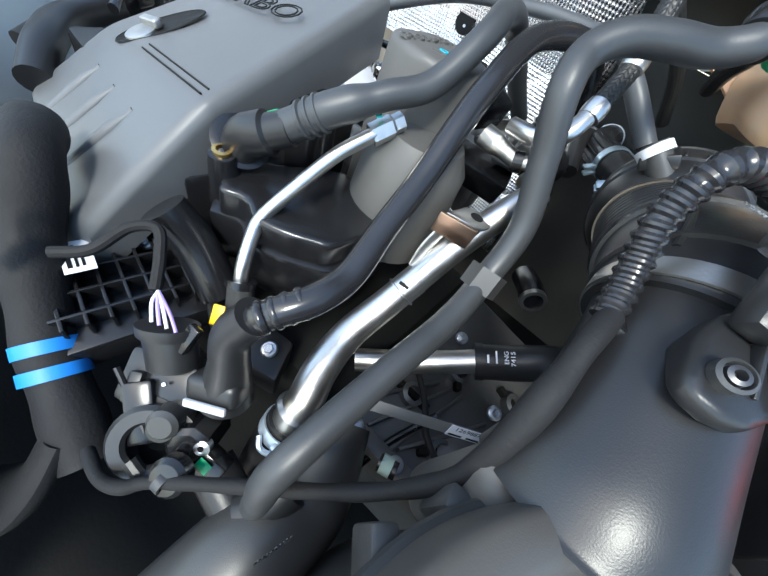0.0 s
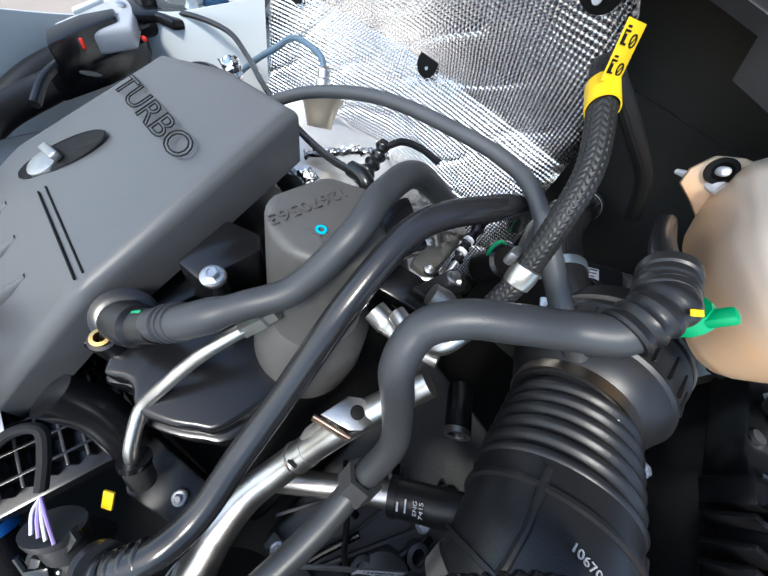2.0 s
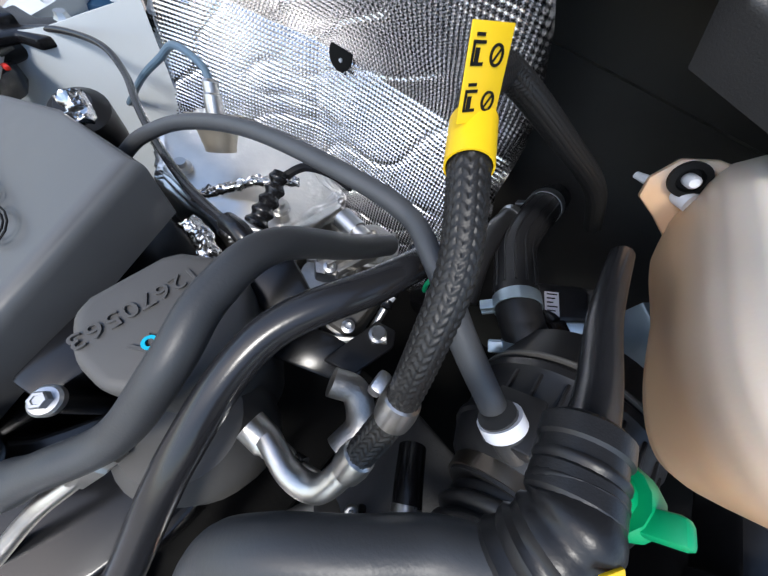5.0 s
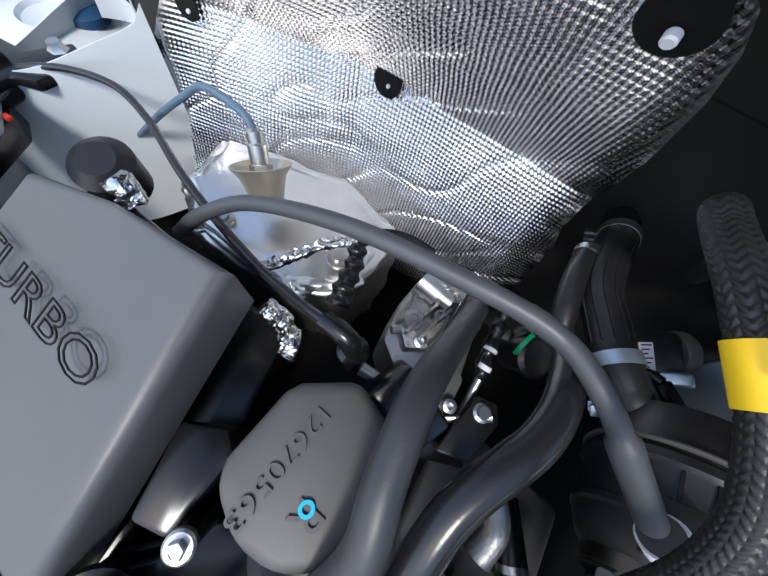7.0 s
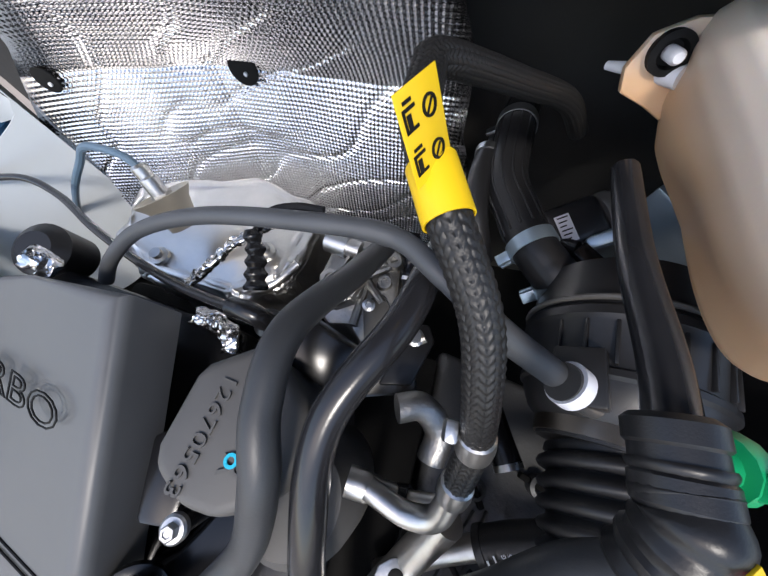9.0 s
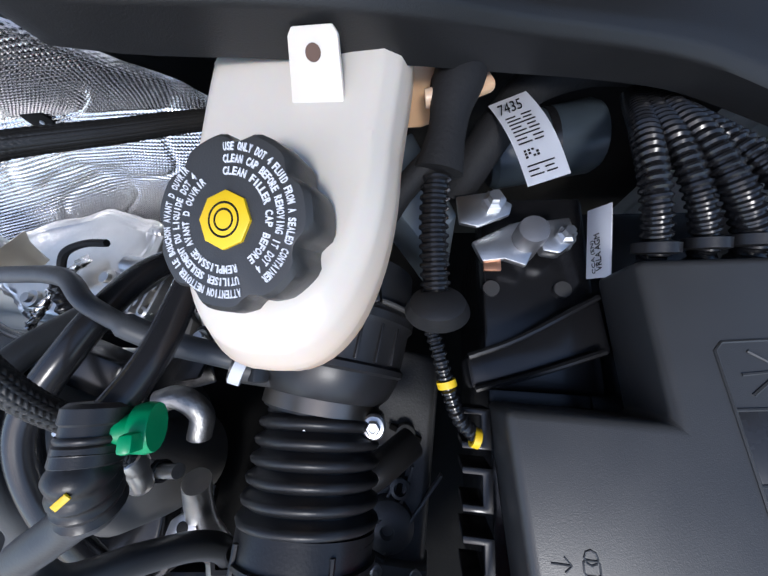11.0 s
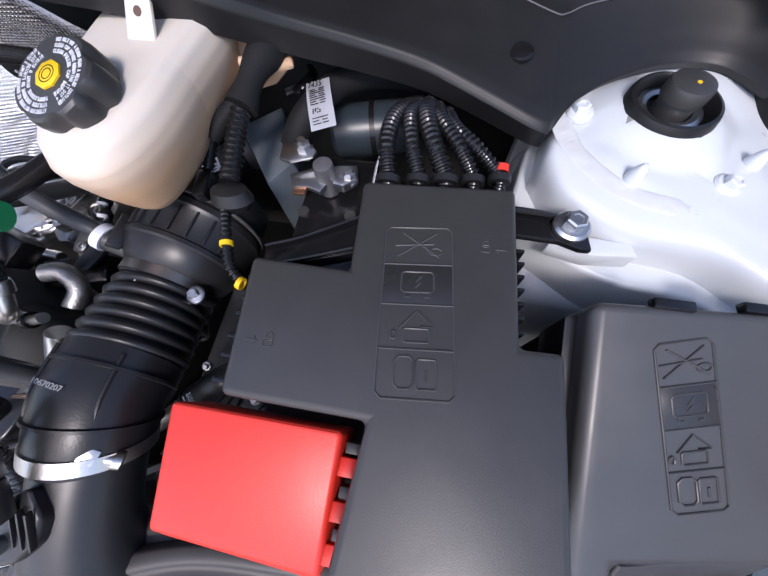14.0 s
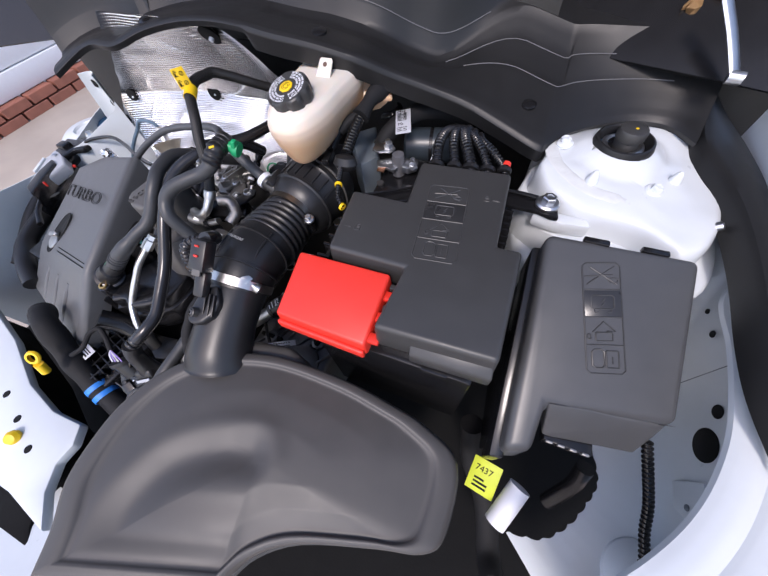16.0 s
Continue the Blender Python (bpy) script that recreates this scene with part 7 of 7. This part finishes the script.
part("casting", prism([(-0.242, 0.090), (-0.246, 0.130), (-0.241, 0.167), (-0.219, 0.189), (-0.190, 0.190), (-0.169, 0.158), (-0.163, 0.097), (-0.164, 0.058), (-0.184, 0.058), (-0.204, 0.079), (-0.224, 0.075)], -0.14, -0.06, 0.005, 2), M_ALU, alu)
part("upper_web", prism([(-0.237, 0.105), (-0.238, 0.154), (-0.213, 0.168), (-0.197, 0.159), (-0.198, 0.103), (-0.222, 0.088)], -0.07, -0.045, 0.004, 2), M_ALU, alu)
part("face", prism([(-0.196, 0.102), (-0.179, 0.114), (-0.163, 0.094), (-0.164, 0.063), (-0.185, 0.062)], -0.07, -0.052, 0.003, 2), M_CAST, alu)
part("cylinder", tube([(-0.240, 0.149, -0.035), (-0.219, 0.145, -0.035)], 0.011, 4, 20), M_ZINC, alu)
part("cylinder_end", tube([(-0.220, 0.145, -0.034), (-0.207, 0.143, -0.034)], 0.0085, 4, 20), M_STEEL, alu)
for q in ((-0.214, 0.100, -0.043), (-0.167, 0.068, -0.050), (-0.189, 0.098, -0.050)):
    part("screw", lathe([(0.006, -0.002), (0.006, 0.004), (0.003, 0.005), (0.0025, 0.001), (0, 0.001)], axis(q, (0.1, -0.2, 1)), 12), M_ZINC, alu)
for k in range(3):
    part("web", slab((0.0035, 0.045, 0.014), Matrix.Translation(Vector((-0.222, 0.120, -0.043)) + Vector((0.012 * k, 0.0, 0))) @ Matrix.Rotation(-0.3, 4, "Z"), 0.001), M_ALU, alu)
for x, y, r in ((-0.228, 0.112, 0.0095), (-0.208, 0.128, 0.0075), (-0.231, 0.146, 0.007), (-0.206, 0.155, 0.0085), (-0.180, 0.124, 0.007), (-0.176, 0.148, 0.008)):
    part("boss", lathe([(r * 1.25, -0.03), (r, -0.002), (r * 0.9, 0.0), (r * 0.5, 0.0), (r * 0.45, -0.004), (0, -0.004)], axis((x, y, -0.036 if x < -0.19 else -0.050), (0.1, -0.15, 1)), 20), M_ALU, alu)
for a, b in (((-0.240, 0.098, -0.050), (-0.170, 0.150, -0.056)), ((-0.236, 0.160, -0.050), (-0.178, 0.104, -0.054)), ((-0.200, 0.078, -0.056), (-0.194, 0.186, -0.058))):
    part("rib", tube([a, Vector(a).lerp(Vector(b), 0.5), b], 0.0042, 5, 10), M_ALU, alu)
part("box", slab((0.075, 0.035, 0.03), axis((-0.173, 0.042, -0.071), (0.15, -0.25, 0.9), -0.25), 0.003), M_GLOSS, alu, "black control box")
part("box_mark", lathe([(0, 0.0006), (0.0012, 0.0006), (0.0014, 0)], axis((-0.157, 0.049, -0.047), (0.15, -0.25, 0.9)), 10), M_RED, alu)
part("steel_bar", tube([(-0.173, 0.052, -0.057), (-0.156, 0.062, -0.052), (-0.133, 0.076, -0.041)], 0.0035, 4, 10, True, 0.5), M_STEEL, alu)
part("sensor_body", tube([(-0.162, 0.165, -0.024), (-0.160, 0.143, -0.033), (-0.157, 0.120, -0.042), (-0.152, 0.104, -0.049)], lambda f: 0.0065 + 0.0012 * math.sin(25 * f), 8, 14), M_GLOSS, alu)
part("sensor_stripe", tube([(-0.158, 0.127, -0.035), (-0.158, 0.124, -0.036)], 0.0062, 3, 12), M_LABEL, alu)
part("sensor_stripe", tube([(-0.155, 0.113, -0.040), (-0.155, 0.109, -0.042)], 0.0062, 3, 12), M_LABEL, alu)
part("steel_rod", tube([(-0.152, 0.103, -0.050), (-0.150, 0.081, -0.063), (-0.149, 0.064, -0.073)], 0.0036, 5, 12), M_STEEL, alu)
part("pulley", lathe([(0.0, -0.02), (0.020, -0.02), (0.020, 0.004), (0.017, 0.007), (0.012, 0.007), (0.011, 0.003), (0, 0.003)], axis((-0.119, 0.161, -0.053), (-0.2, -0.5, 0.85)), 28), M_GLOSS, alu)
part("tube", tube([(-0.245, 0.057, -0.061), (-0.223, 0.057, -0.061), (-0.204, 0.055, -0.060)], 0.006, 5, 12), M_STEEL, alu)
part("green_ring", lathe([(0.011, -0.002), (0.013, -0.002), (0.013, 0.002), (0.011, 0.002)], axis((-0.129, 0.152, -0.043), (1, -0.4, 0.3)), 22), M_GREEN, alu)
part("pot", lathe([(0, -0.04), (0.02, -0.04), (0.02, 0.005), (0.016, 0.008), (0, 0.008)], axis((-0.115, 0.150, -0.050), (0.3, -0.3, 0.9)), 24), M_GLOSS, alu)

# ---- left side of the bay ----
surface("inner_wing_far", 30, 30, lambda u, v: Vector((-0.93 + 0.10 * v + 0.03 * math.sin(5 * u), -0.30 + 0.62 * u, -0.45 + 0.36 * v + 0.02 * math.sin(7 * u))), M_WHITE, "pale painted far inner wing panel", "inner wing")
surface("body_side", 24, 20, lambda u, v: Vector((-0.655 - 0.205 * u, 0.246 - 0.168 * u - 0.02 * math.sin(math.pi * u), -0.010 - 0.095 * u ** 0.5 - 0.29 * v + 0.004 * math.sin(9 * u))), M_WHITE, "pale painted panel running down behind the engine", "panel")
pillar = tagged(new("rear_pillar"), "pale grey painted pillar sheet with punched holes", "panel", kind="structure")
surface("sheet", 10, 14, lambda u, v: Vector((-0.72 - 0.085 * u + 0.03 * v * u, 0.275 + 0.02 * math.sin(math.pi * u), -0.090 + 0.12 * v)), M_WHITE, "", "", "", 0.002, pillar)
for x, z in ((-0.745, -0.048), (-0.760, 0.002)):
    # black disc on the sheet paints the dark inside of the hole
    part("punched_hole", lathe([(0, 0.0012), (0.009, 0.0012), (0.010, 0.0)], axis((x, 0.288, z), (0, -1, 0)), 22), M_INKSHADE, pillar, "black disc for the shade in a punched hole")
farm = thing("far_strut_mount", "white far strut tower top with blue cap", "strut mount")
fs = Vector((-0.917, 0.259, -0.126))
part("dome", lathe([(0.12, -0.10), (0.10, -0.02), (0.07, 0.0), (0.04, 0.004), (0.036, -0.002), (0, -0.01)], axis(fs), 36), M_WHITE, farm)
part("cap", lathe([(0.03, 0.0), (0.03, 0.012), (0.018, 0.02), (0, 0.02)], axis(fs + Vector((0.04, 0.03, 0))), 24), mat("dark blue rubber", (0.02, 0.07, 0.15), 0.4), farm)
fb_ = thing("wing_bracket", "black steel bracket bolted to the far wing", "bracket")
part("arm", prism([(-0.817, 0.107), (-0.835, 0.161), (-0.794, 0.164), (-0.774, 0.210), (-0.740, 0.189), (-0.741, 0.135), (-0.767, 0.125), (-0.770, 0.091)], -0.10, -0.085, 0.004), M_GLOSS, fb_)
part("tab", slab((0.03, 0.025, 0.05), Matrix.Translation((-0.801, 0.129, -0.100)), 0.004), M_GLOSS, fb_)
part("bolt_head", lathe([(0.012, 0.0), (0.009, 0.004), (0.0075, 0.01), (0, 0.01)], axis((-0.772, 0.189, -0.085)), 6), M_ZINC, fb_)
rail = thing("wing_rail", "pale painted bracket rail with black module", "rail")
M_GREYSTEEL = mat("pale grey coated steel", (0.55, 0.57, 0.60), 0.45, 0.2)
part("rail", prism([(-0.763, -0.011), (-0.811, 0.074), (-0.823, 0.111), (-0.787, 0.107), (-0.734, 0.073), (-0.729, 0.015), (-0.707, -0.033)], -0.115, -0.085, 0.006, 3), M_GREYSTEEL, rail)
part("strip", prism([(-0.789, 0.024), (-0.817, 0.075), (-0.806, 0.073), (-0.777, 0.021)], -0.090, -0.081, 0.002), M_WHITE, rail)
part("module", prism([(-0.737, -0.028), (-0.764, 0.024), (-0.775, 0.073), (-0.750, 0.063), (-0.723, 0.006), (-0.697, -0.043)], -0.13, -0.078, 0.004, 2), M_GLOSS, rail)
part("rail_lower", prism([(-0.734, -0.045), (-0.752, 0.027), (-0.784, 0.110), (-0.754, 0.091), (-0.720, 0.013), (-0.701, -0.058)], -0.15, -0.115, 0.006), M_GLOSS, rail)
part("red_tab", slab((0.010, 0.007, 0.006), Matrix.Translation((-0.742, 0.087, -0.105)), 0.002), M_RED, rail)
part("red_tab", slab((0.004, 0.004, 0.012), Matrix.Translation((-0.692, -0.006, -0.078)), 0.001), M_RED, rail)
part("rail_screw", lathe([(0.006, 0), (0.006, 0.003), (0.003, 0.004), (0, 0.003)], axis((-0.792, 0.090, -0.084)), 10), M_ZINC, rail)

lt = thing("left_hoses", "black coolant hoses running along the far wing", "hoses")
part("hose", tube([(-0.719, -0.179, -0.184), (-0.748, -0.119, -0.165), (-0.771, -0.048, -0.140), (-0.794, 0.054, -0.124), (-0.790, 0.134, -0.107)], 0.016, 8, 16), M_RUBBER, lt)
part("hose", tube([(-0.656, -0.092, -0.116), (-0.698, -0.055, -0.108), (-0.746, 0.015, -0.108), (-0.779, 0.113, -0.102)], 0.006, 8, 12), M_GLOSS, lt)
part("hose", tube([(-0.584, -0.212, -0.161), (-0.638, -0.177, -0.146), (-0.692, -0.130, -0.143), (-0.727, -0.038, -0.135)], 0.018, 8, 16), M_RUBBER, lt)
part("boot", lathe([(0, -0.05), (0.03, -0.05), (0.034, 0.0), (0.02, 0.012), (0, 0.012)], axis((-0.612, 0.099, -0.100), (0.2, -0.2, 1)), 24), M_RUBBER, lt)

# radiator support, dipstick and clips at the front
RS = [(-0.840, -0.246), (-0.557, -0.325), (-0.432, -0.379), (-0.340, -0.398), (-0.269, -0.396), (-0.253, -0.426), (-0.257, -0.456), (-0.238, -0.493), (-0.195, -0.531), (-0.299, -0.516), (-0.499, -0.514)]
rad = thing("radiator_support", "white painted radiator support panel with holes", "radiator support")
part("panel", prism(RS, -0.22, -0.20, 0.004), M_WHITE, rad)
# lower part painted near-black for the shade below the panel
part("lower", prism([(x - 0.02, y - 0.06) for x, y in RS], -0.40, -0.24, 0.004), M_DEEPSHADE, rad)
for p in [(-0.394, -0.432, -0.199), (-0.326, -0.459, -0.199), (-0.460, -0.409, -0.199)]:
    # uncut panel, hole shade painted with a black disc
    part("hole", lathe([(0, 0.0), (0.006, 0.0), (0.007, -0.001)], axis(p), 16), M_INKSHADE, rad)
dip = thing("dipstick", "yellow plastic oil dipstick loop handle", "dipstick")
part("loop", lathe([(0.007, -0.003), (0.011, -0.003), (0.0125, 0), (0.011, 0.003), (0.007, 0.003)], axis((-0.342, -0.326, -0.105), (0.3, -0.6, 0.6)), 24), M_YELLOW, dip)
part("stem", tube([(-0.339, -0.332, -0.117), (-0.341, -0.340, -0.139)], 0.007, 4, 12), M_YELLOW, dip)
tagged(part("yellow_clip", lathe([(0.006, -0.008), (0.012, -0.006), (0.013, 0.0), (0.009, 0.006), (0, 0.008)], axis((-0.366, -0.456, -0.195), (0.4, -0.4, 0.8)), 10), M_YELLOW), "yellow plastic push clip on white panel", "clip")
surface("front_apron", 10, 6, lambda u, v: Vector((-0.45 + 0.55 * u, -0.50 - 0.12 * v, -0.26 + 0.03 * v)), M_WHITE, "white front panel below the grille", "front panel")

# tags and leads by the relay box
gt = thing("green_tag", "yellow green harness tag beside a white sleeve", "tag")
part("tag", slab((0.040, 0.05, 0.001), axis((0.403, -0.226, -0.18), (-0.2, -0.5, 0.8), 0.25), 0.0003), mat("yellow green paper", (0.55, 0.62, 0.03), 0.5), gt)
gm = axis((0.403, -0.226, -0.18), (-0.2, -0.5, 0.8), 0.25) @ Matrix.Translation((0, 0, 0.0006))
lettering("7437", gm @ Matrix.Translation((-0.014, 0.006, 0.0)), 0.024, 0.009, M_INKSHADE, gt, 0.0003)
bars(gm @ Matrix.Translation((-0.012, -0.018, 0.0)), [(0, 0, 0.02, 0.003), (0, 0.006, 0.02, 0.003), (0, 0.012, 0.014, 0.003)], M_INKSHADE, gt)
part("sleeve", tube([(0.449, -0.221, -0.167), (0.439, -0.247, -0.178), (0.429, -0.273, -0.189)], 0.0145, 5, 18), M_LABEL, gt, "white paper sleeve")
part("trunk", tube([(0.379, -0.151, -0.235), (0.402, -0.194, -0.319), (0.439, -0.247, -0.336), (0.460, -0.316, -0.350), (0.470, -0.353, -0.323)], 0.02, 8, 16), M_TAPE, gt)
rl = thing("relay_lead", "ribbed black cable below the relay box", "cable")
part("cable", corrugated([(0.556, -0.130, -0.080), (0.567, -0.155, -0.100), (0.583, -0.188, -0.130), (0.590, -0.216, -0.152), (0.598, -0.248, -0.170), (0.596, -0.285, -0.186), (0.590, -0.320, -0.200)], 0.0062, 0.006, 0.0016, 14), M_GLOSS, rl)
part("plug", tube([(0.540, -0.161, -0.194), (0.541, -0.185, -0.241), (0.525, -0.215, -0.292)], 0.012, 6, 14), M_GLOSS, rl)

# dry leaf and hinge strap at the cowl's outer end
bm = bmesh.new()
lc = Vector((0.517, 0.415, 0.152))
g = [[bm.verts.new(lc + Vector((0.058 * (i / 8 - 0.5), 0.01 * math.sin(0.9 * i + j), 0.046 * (j / 6 - 0.5) * math.sin(math.pi * (i + 0.6) / 9.2))) + Vector((noise.noise(Vector((i * 0.7, j * 0.6, 0))), noise.noise(Vector((i * 0.6, j * 0.7, 5))), noise.noise(Vector((i * 0.5, j * 0.8, 9))))) * 0.011) for j in range(7)] for i in range(9)]
for i in range(8):
    for j in range(6):
        bm.faces.new((g[i][j], g[i + 1][j], g[i + 1][j + 1], g[i][j + 1]))
bmesh.ops.solidify(bm, geom=bm.faces[:], thickness=0.0005)
tagged(part("dry_leaf", bm, mat("dry tan leaf", (0.42, 0.25, 0.11), 0.7, vary=0.3, scale=90)), "dry curled tan leaf lying on the cowl", "leaf")
hinge = thing("bonnet_hinge", "pale steel bonnet hinge strap beside the cowl", "hinge")
part("strap", tube([(0.513, 0.349, 0.183), (0.537, 0.331, 0.153), (0.562, 0.307, 0.117)], 0.008, 8, 12, True, 0.35), M_ZINC, hinge)
part("knuckle", lathe([(0, -0.008), (0.008, -0.008), (0.008, 0.008), (0, 0.008)], axis((0.562, 0.307, 0.117), (1, -0.2, 0)), 18), M_ZINC, hinge)
